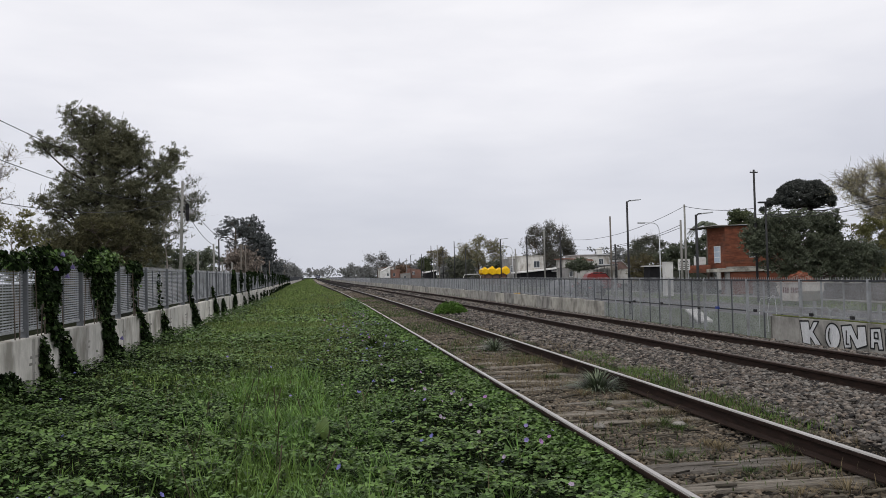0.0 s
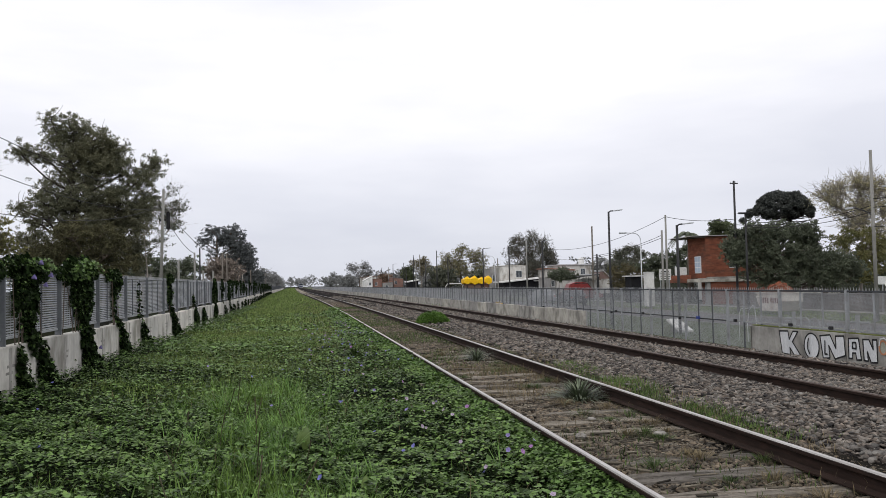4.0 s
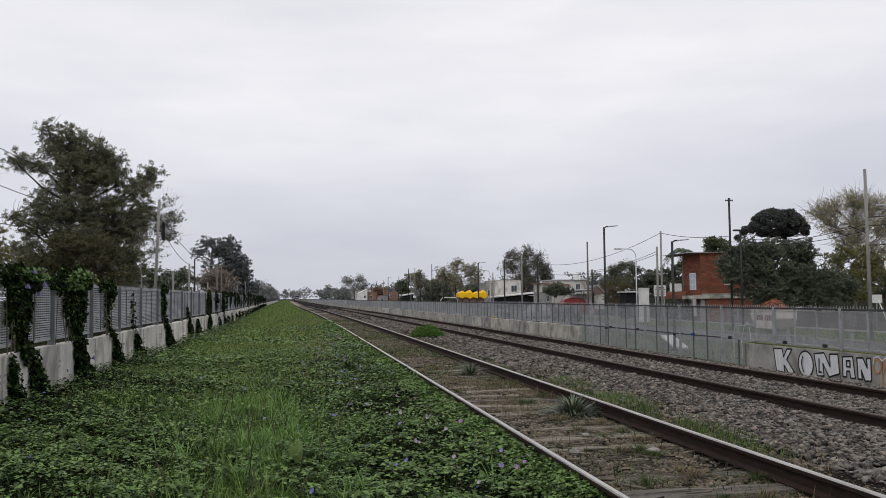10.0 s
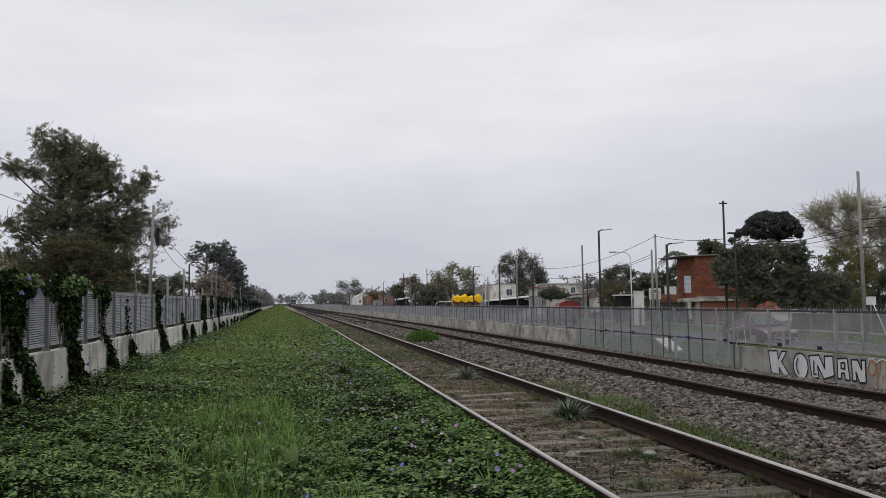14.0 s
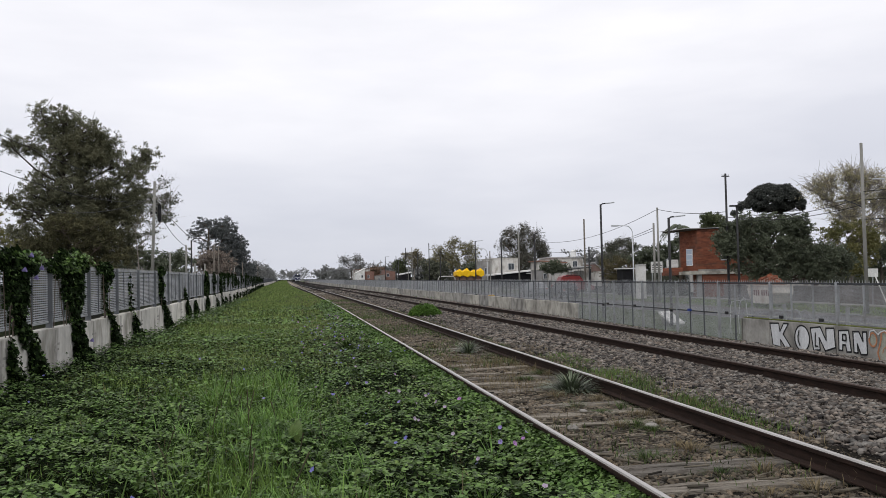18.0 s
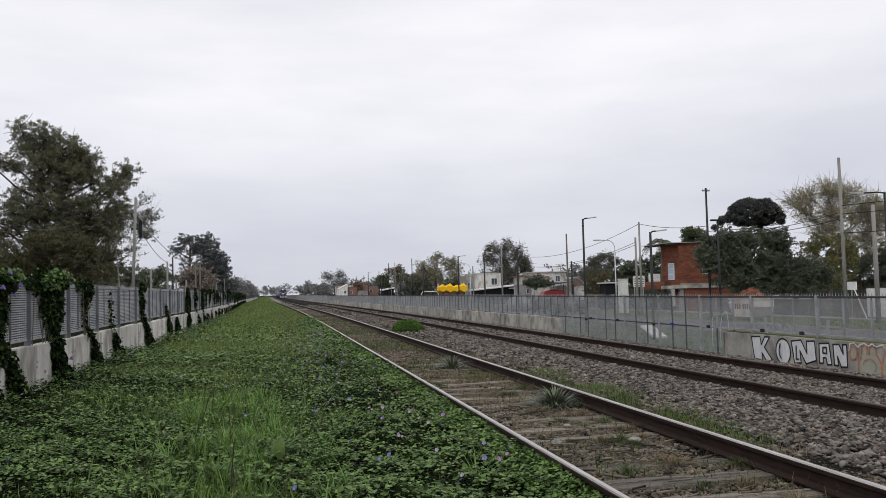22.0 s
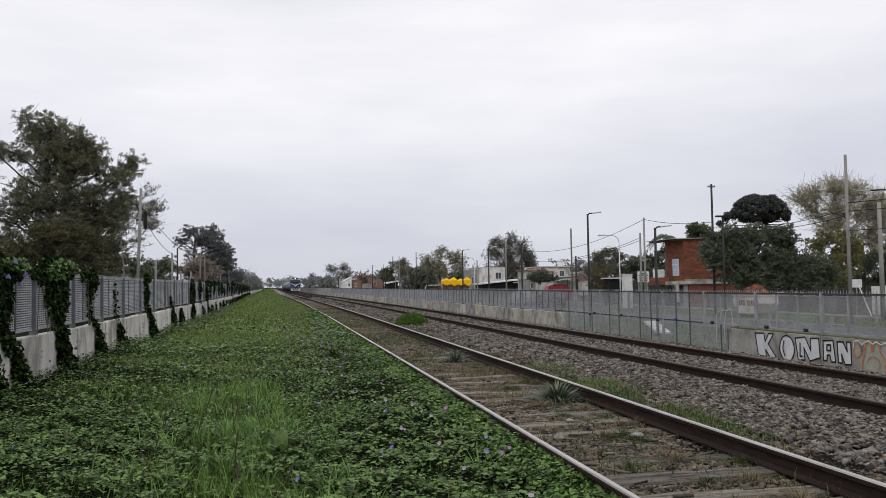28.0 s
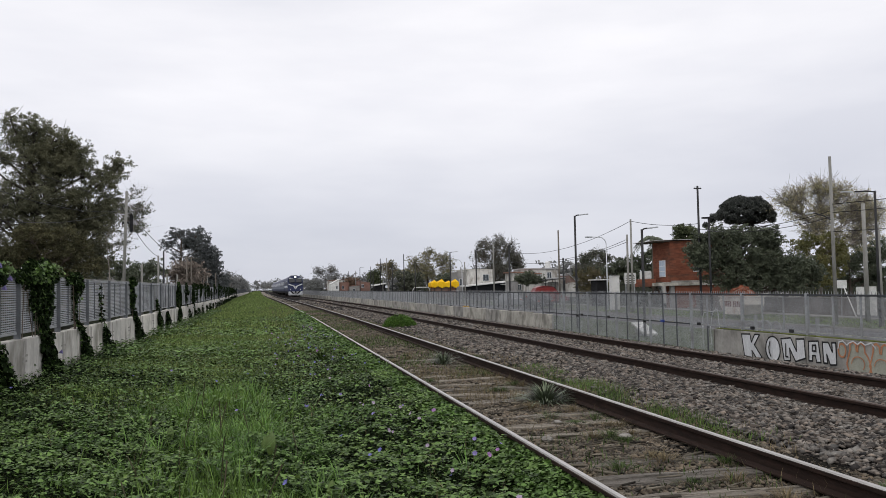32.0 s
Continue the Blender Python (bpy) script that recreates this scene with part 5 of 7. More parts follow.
def yellow_canopy():
    s = empty("yellow_stall_canopy", 22.2, 104, -1.0, label="bright yellow peaked canvas canopy over a red stall", category="canopy")
    n = 4
    w = 3.6 / n
    for k in range(n):
        x0 = -1.8 + k * w
        d = 0.12 * math.sin(k * 2.3)
        bm = bmesh.new()
        P = [bm.verts.new((x0 + w * (0.5 + 0.1 * math.sin(k)), -0.75, 3.22 + d))]
        ring = [(x0, -1), (x0 + w * 0.5, -1.06), (x0 + w, -1), (x0 + w, 1), (x0 + w * 0.5, 1.06), (x0, 1)]
        A = [bm.verts.new((x, y, 2.82 + 0.10 * (i in (1, 4)) + 0.5 * d)) for i, (x, y) in enumerate(ring)]
        B = [bm.verts.new((x, y * 1.03, 2.42 - 0.26 * (i in (1, 4)) + 0.05 * math.sin(3 * k + i))) for i, (x, y) in enumerate(ring)]
        for i in range(6):
            j = (i + 1) % 6
            bm.faces.new((A[i], A[j], P[0]))
            bm.faces.new((A[i], B[i], B[j], A[j]))
        bmesh.ops.recalc_face_normals(bm, faces=bm.faces)
        bmesh.ops.solidify(bm, geom=bm.faces[:], thickness=0.03)
        part("canvas_peak", bm, YELLOW, s, "yellow canvas peak with hanging edge")
    part("stall_body", boxed(-1.5, 1.5, -0.8, 0.8, 1.0, 2.2, 0.04), BRASS_R, s, "rust-red stall body")
    for x in (-1.4, -0.47, 0.47, 1.4):
        part("leg", boxed(x - 0.04, x + 0.04, -0.95, -0.87, -0.1, 2.3), STEEL_D, s)
        part("rear_leg", boxed(x - 0.04, x + 0.04, 0.87, 0.95, -0.1, 2.3), STEEL_D, s)


yellow_canopy()
rk = empty("white_goal_frame", 19.3, 104, -1.0, label="white bent tube frame beside the canopy", category="frame")
part("tube", tube(bmesh.new(), [(-1.1, 0, 0), (-1.1, 0, 2.0), (-0.9, 0, 2.3), (0.9, 0, 2.3), (1.1, 0, 2.0), (1.1, 0, 0)], 0.05, 8), WHITE, rk)


def white_panels():
    s = empty("white_panel_fence", 30.2, 37.35, -0.6, label="white sheet-metal panel gate by the pavement", category="gate")
    for k in range(2):
        part("panel", boxed(-0.03, 0.03, -0.72 + k * 0.73, -0.01 + k * 0.73, 0.05, 1.53 - 0.02 * k, 0.01), WHITE, s)
    part("rail", boxed(0.03, 0.08, -0.7, 0.7, 1.2, 1.28), GALV, s)
    part("foot", boxed(0.03, 0.08, -0.7, 0.7, -0.1, 0.05), GALV, s)
    b = empty("slanted_white_sign", 29.6, 38.4, -0.6, label="white board on a slanted white prop", category="sign")
    part("board", boxed(-0.03, 0.03, -0.35, 0.35, 1.45, 1.88, 0.01), WHITE, b)
    part("prop", rod(bmesh.new(), (-0.08, -1.1, 0.0), (-0.08, -0.2, 1.6), 0.03, 0.03, 7), WHITE, b)
    part("rear_prop", rod(bmesh.new(), (0.08, 0.2, 0.0), (0.06, 0.1, 1.6), 0.03, 0.03, 7), GALV, b)


white_panels()


def water_tank(x, y, z, r, h, material):
    t = empty("water_tank", x, y, z, label="small round water tank on a flat roof", category="water tank")
    part("barrel", rod(bmesh.new(), (0, 0, 0.003), (0, 0, h), r, r * 0.92, 14), material, t)
    part("lid", rod(bmesh.new(), (0, 0, h + 0.002), (0, 0, h + 0.15), r * 0.94, r * 0.4, 14), material, t)


water_tank(46.0, 132, ground_z(46.0) + 4.65, 0.5, 0.95, WHITE)
yw = empty("yard_wall", 37.8, 117, ground_z(37.8), label="low yard wall with peeling white paint", category="wall")
for k in range(5):
    part("wall_panel", boxed(k * 1.5, k * 1.5 + 1.485, -0.08, 0.08, -0.2, 2.0 + 0.12 * ((k * 7) % 3)), PLASTER, yw)
    part("coping", boxed(k * 1.5, k * 1.5 + 1.485, -0.12, 0.12, 2.003 + 0.12 * ((k * 7) % 3), 2.07 + 0.12 * ((k * 7) % 3)), CONC_D, yw)
aw = empty("porch_awning", 41.2, 116.0, ground_z(41.2), label="dark porch awning on thin posts", category="awning")
part("roof", prism(bmesh.new(), [(-1.6, 2.45), (1.6, 2.75), (1.6, 2.85), (-1.6, 2.55)], "y", -1.0, 0.85), STEEL_D, aw)
for x in (-1.5, 0.0, 1.5):
    part("leg", rod(bmesh.new(), (x, -0.9, -0.1), (x, -0.9, 2.5), 0.05, 0.05, 7), STEEL_D, aw)


# ---- plants on the ground ----
def lumps(x, y, s, seed=0.0):
    """Smooth uneven value, about -1 to 1."""
    return (np.sin(x * s * 1.7 + seed) * np.cos(y * s * 1.3 - seed * 2) + np.sin((x + y) * s * 0.9 + seed * 3) * 0.6 + np.sin(x * s * 3.1 - y * s * 2.3 + seed) * 0.4) / 1.6


def spread_points(n, x0, x1, y0, y1, keep):
    x, y = rng.uniform(x0, x1, n), rng.uniform(y0, y1, n)
    k = rng.random(n) < keep(x, y)
    return x[k], y[k]


def grassy(x, y):
    """Share of grass, against vines, over the strip between fence and track."""
    g = np.exp(-((x - 0.05 + 0.06 * y) / (0.68 + 0.015 * y)) ** 2) * np.clip((y - 3) / 3, 0, 1)
    far = np.clip((y - 9.0) / 13, 0, 1) * np.clip((x + 4.0) / 0.8, 0.15, 1)
    right = 1 - 0.55 * np.exp(-((x - 1.3) / 0.8) ** 2) * (y < 24)
    return np.clip(np.maximum(g, far * right) + 0.25 * lumps(x, y, 1.1, 1.0) + 0.15 * lumps(x, y, 3.1, 4.0), 0.03, 1)


BASE = -0.235


def tiers(x, y):
    """Share of leaves in the top tier, with open dark gaps about a hand wide."""
    return np.clip(0.52 + 0.75 * lumps(x, y, 7.3, 1.3) + 0.6 * lumps(x, y, 13.1, 0.4) + 0.3 * lumps(x, y, 3.1, 2.2), 0.06, 1)


GRASS_S = mat("strip_grass", (0.135, 0.215, 0.06), (0.09, 0.15, 0.045), 2.5, 0.55, island=0.55, transl=0.25)
AGAVE = mat("grey_green_blade", (0.135, 0.175, 0.12), (0.065, 0.09, 0.055), 6, 0.45, island=0.7, transl=0.1, spec=0.35)


def vines():
    t = empty("morning_glory_vines", 0, 8, BASE, label="carpet of dark green heart-leaved vines with purple flowers", category="vines")
    o = np.array([0, 8, BASE])

    def lay(n, x0, x1, y0, y1, keep, size, material, up, name="leaves"):
        x, y = spread_points(n, x0, x1, y0, y1, keep)
        h = 0.075 + 0.05 * (1 + lumps(x, y, 1.6, 2.0)) + 0.05 * lumps(x, y, 5.2) + 0.04 * lumps(x, y, 9.5, 2.0) + 0.022 * lumps(x, y, 19.0, 5.0)
        h = h + 0.07 * np.clip((-3.75 - x) / 0.5, 0, 1)
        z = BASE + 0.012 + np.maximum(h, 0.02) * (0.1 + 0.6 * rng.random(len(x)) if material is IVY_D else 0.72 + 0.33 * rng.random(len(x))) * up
        P = np.stack([x, y, z], -1) - o
        m = len(x)
        fine = material is not IVY_D and y0 < 11
        ob = scatter(name, HEART_V if fine else KITE_V, HEART_F if fine else KITE_F, P, rng.uniform(0, 6.3, m), np.abs(rng.normal(0.12, 0.3, m)), rng.uniform(0, 6.3, m), size * rng.uniform(0.6, 1.3, m), material, t)
        tagged(ob, kind="stuff")

    # lower tiers use the darkened leaf, so gaps read as shaded
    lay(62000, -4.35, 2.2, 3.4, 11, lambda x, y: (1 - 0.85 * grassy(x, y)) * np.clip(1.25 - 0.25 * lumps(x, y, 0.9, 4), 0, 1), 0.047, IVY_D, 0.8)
    lay(98000, -4.35, 2.2, 3.4, 11, lambda x, y: (1 - 0.85 * grassy(x, y)) * np.clip(0.75 + 0.3 * lumps(x, y, 0.8, 5.0) - 0.22 * (x > 0.6), 0, 1) * tiers(x, y), 0.044, IVY, 1.1)
    lay(16000, -4.35, 2.2, 3.4, 12, lambda x, y: (1 - grassy(x, y)) * np.clip(0.25 + 0.5 * lumps(x, y, 1.3, 8.0), 0, 1), 0.036, IVY_L, 1.12)
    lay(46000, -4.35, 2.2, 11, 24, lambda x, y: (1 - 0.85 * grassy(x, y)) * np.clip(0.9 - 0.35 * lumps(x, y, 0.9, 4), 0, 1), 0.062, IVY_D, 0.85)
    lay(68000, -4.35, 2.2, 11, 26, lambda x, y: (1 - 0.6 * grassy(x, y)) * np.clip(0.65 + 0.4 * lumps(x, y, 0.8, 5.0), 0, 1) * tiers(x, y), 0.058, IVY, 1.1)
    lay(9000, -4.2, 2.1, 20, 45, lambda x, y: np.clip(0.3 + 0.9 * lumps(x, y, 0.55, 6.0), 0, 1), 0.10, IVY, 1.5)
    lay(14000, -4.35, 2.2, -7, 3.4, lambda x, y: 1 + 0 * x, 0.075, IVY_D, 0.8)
    lay(11000, -4.35, 2.2, -7, 3.4, lambda x, y: np.clip(0.6 + 0.5 * lumps(x, y, 0.8, 5.0), 0, 1), 0.065, IVY, 1.1)
    lay(6000, -4.35, -3.4, 24, 70, lambda x, y: np.clip(0.4 + 0.6 * lumps(x, y, 0.6, 2.0), 0, 1), 0.10, IVY, 0.8)
    # a thick edge of leaves against the first rail
    n = 42000
    y = 3.4 + 52 * rng.random(n) ** 2
    q = rng.random(n)
    P = np.stack([2.236 - 0.36 * q ** 1.3, y, -0.20 + (0.172 - 0.08 * q) * rng.random(n) ** 0.4 * (0.92 + 0.18 * lumps(2.0 + 0 * y, y, 2.3, 1.0))], -1) - o
    tagged(scatter("leaves", HEART_V, HEART_F, P, rng.uniform(0, 6.3, n), np.abs(rng.normal(0.3, 0.4, n)), rng.uniform(0, 6.3, n), 0.04 * rng.uniform(0.6, 1.2, n) * (1 + 0.05 * (y - 3.4)), IVY, t), kind="stuff")
    lay(5000, 1.3, 2.1, 24, 50, lambda x, y: 0.5 + 0.5 * lumps(x, y, 0.8, 5.0), 0.10, IVY, 1.0)
    # flowers
    tint = [mat("violet_petal", (0.33, 0.28, 0.54), (0.25, 0.21, 0.47), 20, 0.6, transl=0.2, world=False), mat("blue_petal", (0.24, 0.24, 0.54), (0.17, 0.17, 0.46), 20, 0.6, transl=0.2, world=False),
            mat("magenta_petal", (0.44, 0.25, 0.48), (0.34, 0.18, 0.42), 20, 0.6, transl=0.2, world=False), mat("pale_petal", (0.48, 0.40, 0.50), (0.40, 0.32, 0.44), 20, 0.6, transl=0.2, world=False)]
    src = []
    for m in tint:
        bm = bmesh.new()
        c = bm.verts.new((0, 0, -0.35))
        a = [bm.verts.new((math.cos(i * 0.628) * (0.42 + 0.1 * (i % 2)), math.sin(i * 0.628) * (0.42 + 0.1 * (i % 2)), 0.05 * (i % 2))) for i in range(10)]
        b = [bm.verts.new((math.cos(i * 0.628) * 0.12, math.sin(i * 0.628) * 0.12, -0.16)) for i in range(10)]
        for i in range(10):
            j = (i + 1) % 10
            bm.faces.new((a[i], a[j], b[j], b[i]))
            bm.faces.new((b[i], b[j], c))
        src.append(bm)
    spots = [(1.94, 7.0, 2), (1.83, 6.86, 2), (2.0, 7.1, 0), (1.75, 7.05, 0), (0.98, 11.5, 0), (0.8, 14.4, 1), (-0.79, 13.8, 1), (0.12, 6.25, 1), (1.15, 10.6, 3), (1.9, 9.6, 2), (0.72, 8.6, 1), (0.70, 8.25, 1), (1.15, 9.3, 0), (-2.35, 8.1, 1), (-2.3, 15.5, 1), (1.6, 8.9, 3), (0.45, 10.2, 0), (1.45, 12.1, 2)]
    for k in range(34):
        y = 5.2 + 20 * rng.random() ** 0.8
        spots.append((rng.normal(1.05 - 0.01 * y, 0.6), y, int(rng.choice([0, 1, 3, 2], p=[0.4, 0.42, 0.1, 0.08]))))
    for k in range(26):
        spots.append((rng.normal(1.65, 0.25), rng.uniform(24, 36), int(rng.choice([0, 2, 3], p=[0.6, 0.2, 0.2]))))
    for k in range(10):
        spots.append((rng.normal(1.6, 0.3), rng.uniform(5.4, 11), 3))
    for k in range(70):
        spots.append((rng.normal(1.0, 0.55), rng.uniform(14, 32), int(rng.choice([0, 1, 2], p=[0.5, 0.4, 0.1]))))
    for k in range(9):
        spots.append((rng.uniform(-3.9, -0.6), rng.uniform(5, 18), int(rng.choice([0, 1]))))
    first = {}
    for x, y, c in spots:
        if x > 2.12:
            continue
        s = 0.042 * rng.uniform(0.6, 1.25) * (1.25 if c == 2 else 1)
        m = Matrix.LocRotScale((x, y - 8, 0.21 + rng.uniform(-0.03, 0.04)), Euler((rng.uniform(0.1, 1.0), rng.normal(0, 0.5), rng.normal(0, 0.7))), (s, s, s))
        if c not in first:
            first[c] = part("flower", src[c], tint[c], t, "small trumpet-shaped flower")
            first[c].matrix_basis = m
        else:
            again("flower", first[c], t, m)


vines()


def grass(name, label, rows):
    """rows: count, x0, x1, y0, y1, keep, height, width, material."""
    t = empty(name, 0, 0, BASE, label=label, category="grass", kind="stuff")
    for n, x0, x1, y0, y1, keep, h, w, m in rows:
        x, y = spread_points(n, x0, x1, y0, y1, keep)
        k = len(x)
        z = np.full(k, -0.01) if x1 <= 2.3 else np.interp(x, [2.2, 4.8, 5.4, 9.3, 10.9, 13.4], [0.05, 0.05, 0.05, 0.07, -0.4, -0.6]) if x1 < 13.6 else np.interp(x, [13.3, 15.0, 20.6, 25.7, 29.4], [-0.605, -0.665, -0.685, -0.59, -0.46])
        hh = h * rng.uniform(0.45, 1.2, k) * (0.8 + 0.35 * lumps(x, y, 1.2, 3.0))
        S = np.stack([w * rng.uniform(0.6, 1.3, k), hh, hh], -1)
        tagged(scatter("blades", BLADE_V if h > 0.3 and y0 < 12 else SHORT_V, BLADE_F if h > 0.3 and y0 < 12 else SHORT_F, np.stack([x + bend(y), y, z], -1), rng.uniform(0, 6.3, k), np.abs(rng.normal(0.15, 0.25, k)), rng.uniform(0, 6.3, k), S, m, t), kind="stuff")
    return t


grass("grass_strip", "rough green grass strip between fence and track", [
    (52000, -2.8, 1.4, 3.6, 14, lambda x, y: grassy(x, y) ** 1.2 * np.clip(0.65 + 0.6 * lumps(x, y, 2.6, 6), 0.1, 1), 0.16, 0.009, GRASS),
    (11000, -2.3, 0.9, 3.8, 14, lambda x, y: grassy(x, y) ** 3 * np.clip(0.3 + lumps(x, y, 1.8, 6), 0, 1), 0.40, 0.013, GRASS),
    (5000, -4.2, 2.0, 3.6, 12, lambda x, y: 0.5 + 0 * x, 0.22, 0.010, GRASS),
    (700, -2.5, 2.0, 4.0, 12, lambda x, y: 0.6 + 0 * x, 0.3, 0.007, DRY),
    (60000, -4.0, 2.1, 12, 30, lambda x, y: grassy(x, y) * 0.95, 0.15, 0.015, GRASS_F),
    (9000, 1.9, 2.225, 9, 90, lambda x, y: np.clip(24 / y, 0.3, 1), 0.2, 0.022, GRASS_F),
    (5000, -3.9, 2.0, 10, 32, lambda x, y: grassy(x, y) * np.clip(0.4 + lumps(x, y, 0.7, 3), 0, 1), 0.17, 0.010, DRY),
    (2500, -3.9, 2.0, 10, 40, lambda x, y: np.clip(lumps(x, y, 0.9, 5), 0, 1), 0.2, 0.02, AGAVE),
    (18000, -3.9, 2.0, 10, 30, lambda x, y: grassy(x, y) * np.clip(0.2 + lumps(x, y, 0.6, 9), 0, 1), 0.16, 0.014, GRASS),
    (34000, -4.1, 2.1, 30, 70, lambda x, y: 0.95 + 0 * x, 0.15, 0.032, GRASS_F),
    (5000, 0.2, 2.2, 26, 75, lambda x, y: np.clip(0.5 + lumps(x, y, 0.3, 2), 0, 1), 0.13, 0.035, DRY),
    (20000, -4.2, 2.1, 70, 170, lambda x, y: 0.95 + 0 * x, 0.17, 0.075, GRASS_F),
    (1200, -4.0, 1.6, 30, 150, lambda x, y: np.clip(lumps(x, y, 0.35, 7), 0, 1), 0.3, 0.07, AGAVE),
    (6000, -4.2, 2.1, 170, 420, lambda x, y: 0.95 + 0 * x, 0.18, 0.28, GRASS_F),
    (5000, -4.2, 2.1, 420, 1000, lambda x, y: 0.95 + 0 * x, 0.2, 0.9, GRASS_F),
    (9000, 0.0, 2.15, 15, 38, lambda x, y: np.clip(0.55 + 0.7 * lumps(x, y, 0.8, 2), 0, 1), 0.13, 0.010, STRAW),
    (3500, -0.4, 2.1, 38, 90, lambda x, y: np.clip(0.5 + 0.7 * lumps(x, y, 0.5, 2), 0, 1), 0.13, 0.026, STRAW),
])
grass("track_weeds", "dry and green weeds between the old rails", [
    (6000, 2.4, 4.4, 4.5, 30, lambda x, y: np.clip(lumps(x, y, 1.1, 1.0) * 1.3 - 0.1, 0, 1), 0.11, 0.005, DRY),
    (12000, 2.4, 4.9, 5, 45, lambda x, y: np.clip(lumps(x, y, 0.9, 4.0) * 1.2 - 0.02, 0, 1), 0.09, 0.010, WEED),
    (12000, 2.35, 3.95, 14, 60, lambda x, y: np.clip(0.4 + lumps(x, y, 0.6, 2.0), 0, 1), 0.09, 0.016, WEED),
    (4000, 2.35, 4.6, 16, 70, lambda x, y: np.clip(0.1 + lumps(x, y, 0.5, 5.0), 0, 1), 0.08, 0.014, STRAW),
    (14000, 4.12, 5.6, 7.2, 15.5, lambda x, y: np.exp(-((x - 4.66 - 0.05 * (y - 9)) / 0.26) ** 2) * np.clip(0.6 + 0.7 * lumps(x, y, 2.0, 3.0), 0, 1), 0.10, 0.008, GRASS_S),
    (2200, 4.12, 5.4, 7.6, 11.5, lambda x, y: np.exp(-((x - 4.72) / 0.2) ** 2) * np.clip(0.5 + lumps(x, y, 2.4, 1.0), 0, 1), 0.15, 0.009, WEED),
    (1500, 4.15, 5.3, 6.8, 18.0, lambda x, y: np.exp(-((x - 4.75 - 0.03 * (y - 9)) / 0.3) ** 2), 0.12, 0.008, DRY),
    (900, 4.2, 5.0, 14, 40, lambda x, y: np.clip(lumps(x, y, 0.5, 2.0), 0, 1), 0.13, 0.016, WEED),
    (2200, 2.7, 3.9, 10.6, 16.0, lambda x, y: np.clip(0.5 + 0.8 * lumps(x, y, 1.7, 2.0), 0, 1), 0.14, 0.007, DRY),
    (1200, 11.3, 13.4, 16, 60, lambda x, y: np.clip(lumps(x, y, 0.5, 5.0) - 0.2, 0, 1), 0.25, 0.02, WEED),
    (24000, 13.8, 20.6, 14, 60, lambda x, y: np.clip(0.6 + 0.5 * lumps(x, y, 0.7, 2.0), 0, 1), 0.07, 0.03, WEED),
    (2500, 13.75, 14.1, 13, 60, lambda x, y: np.clip(0.6 + 0.5 * lumps(x, y, 0.7, 2.0), 0, 1), 0.16, 0.012, GRASS),
    (7000, 25.8, 29.3, 22, 64, lambda x, y: np.clip(0.7 + 0.5 * lumps(x, y, 0.8, 2.0), 0, 1), 0.10, 0.06, GRASS_F),
    (300, 12.9, 13.45, 23.0, 26, lambda x, y: np.clip(0.3 + lumps(x, y, 2.0, 5.0), 0, 1), 0.10, 0.010, WEED),
    (900, 9.5, 12.5, 45, 130, lambda x, y: np.clip(lumps(x, y, 0.2, 5.0), 0, 1), 0.3, 0.06, GRASS),
])


def tuft(x, y, r, h, n, material, name, label, w=0.016):
    t = empty(name, x, y, -0.18, label=label, category="plant")
    a = rng.uniform(0, 6.3, n)
    q = rng.random(n)
    P = np.stack([np.cos(a) * q * r * 0.25, np.sin(a) * q * r * 0.25, np.zeros(n)], -1)
    hh = h * rng.uniform(0.7, 1.2, n)
    scatter("foliage", BLADE_V, BLADE_F, P, a - np.pi / 2, 0.15 + 1.0 * q, a, np.stack([np.full(n, w), hh, hh], -1), material, t)
    return t


tuft(3.64, 10.7, 1.0, 0.29, 320, AGAVE, "grass_tuft", "grey-green arching grass tuft between the rails", 0.02)
tuft(3.5, 16.6, 0.5, 0.33, 170, AGAVE, "grass_tuft", "pale spiky tuft between the rails", 0.018)
for k in range(60):
    y = 5.2 + 13 * rng.random() ** 1.4
    x = rng.choice([rng.uniform(2.45, 3.85), rng.uniform(3.2, 3.9), rng.uniform(4.1, 4.5)])
    dry = rng.random() < 0.45
    tuft(x, y, 0.7, rng.uniform(0.05, 0.12), int(rng.integers(70, 160)), DRY if dry else WEED, "weed_tuft", "small %s weed tuft between old sleepers" % ("dry tan" if dry else "dull green"), 0.005)


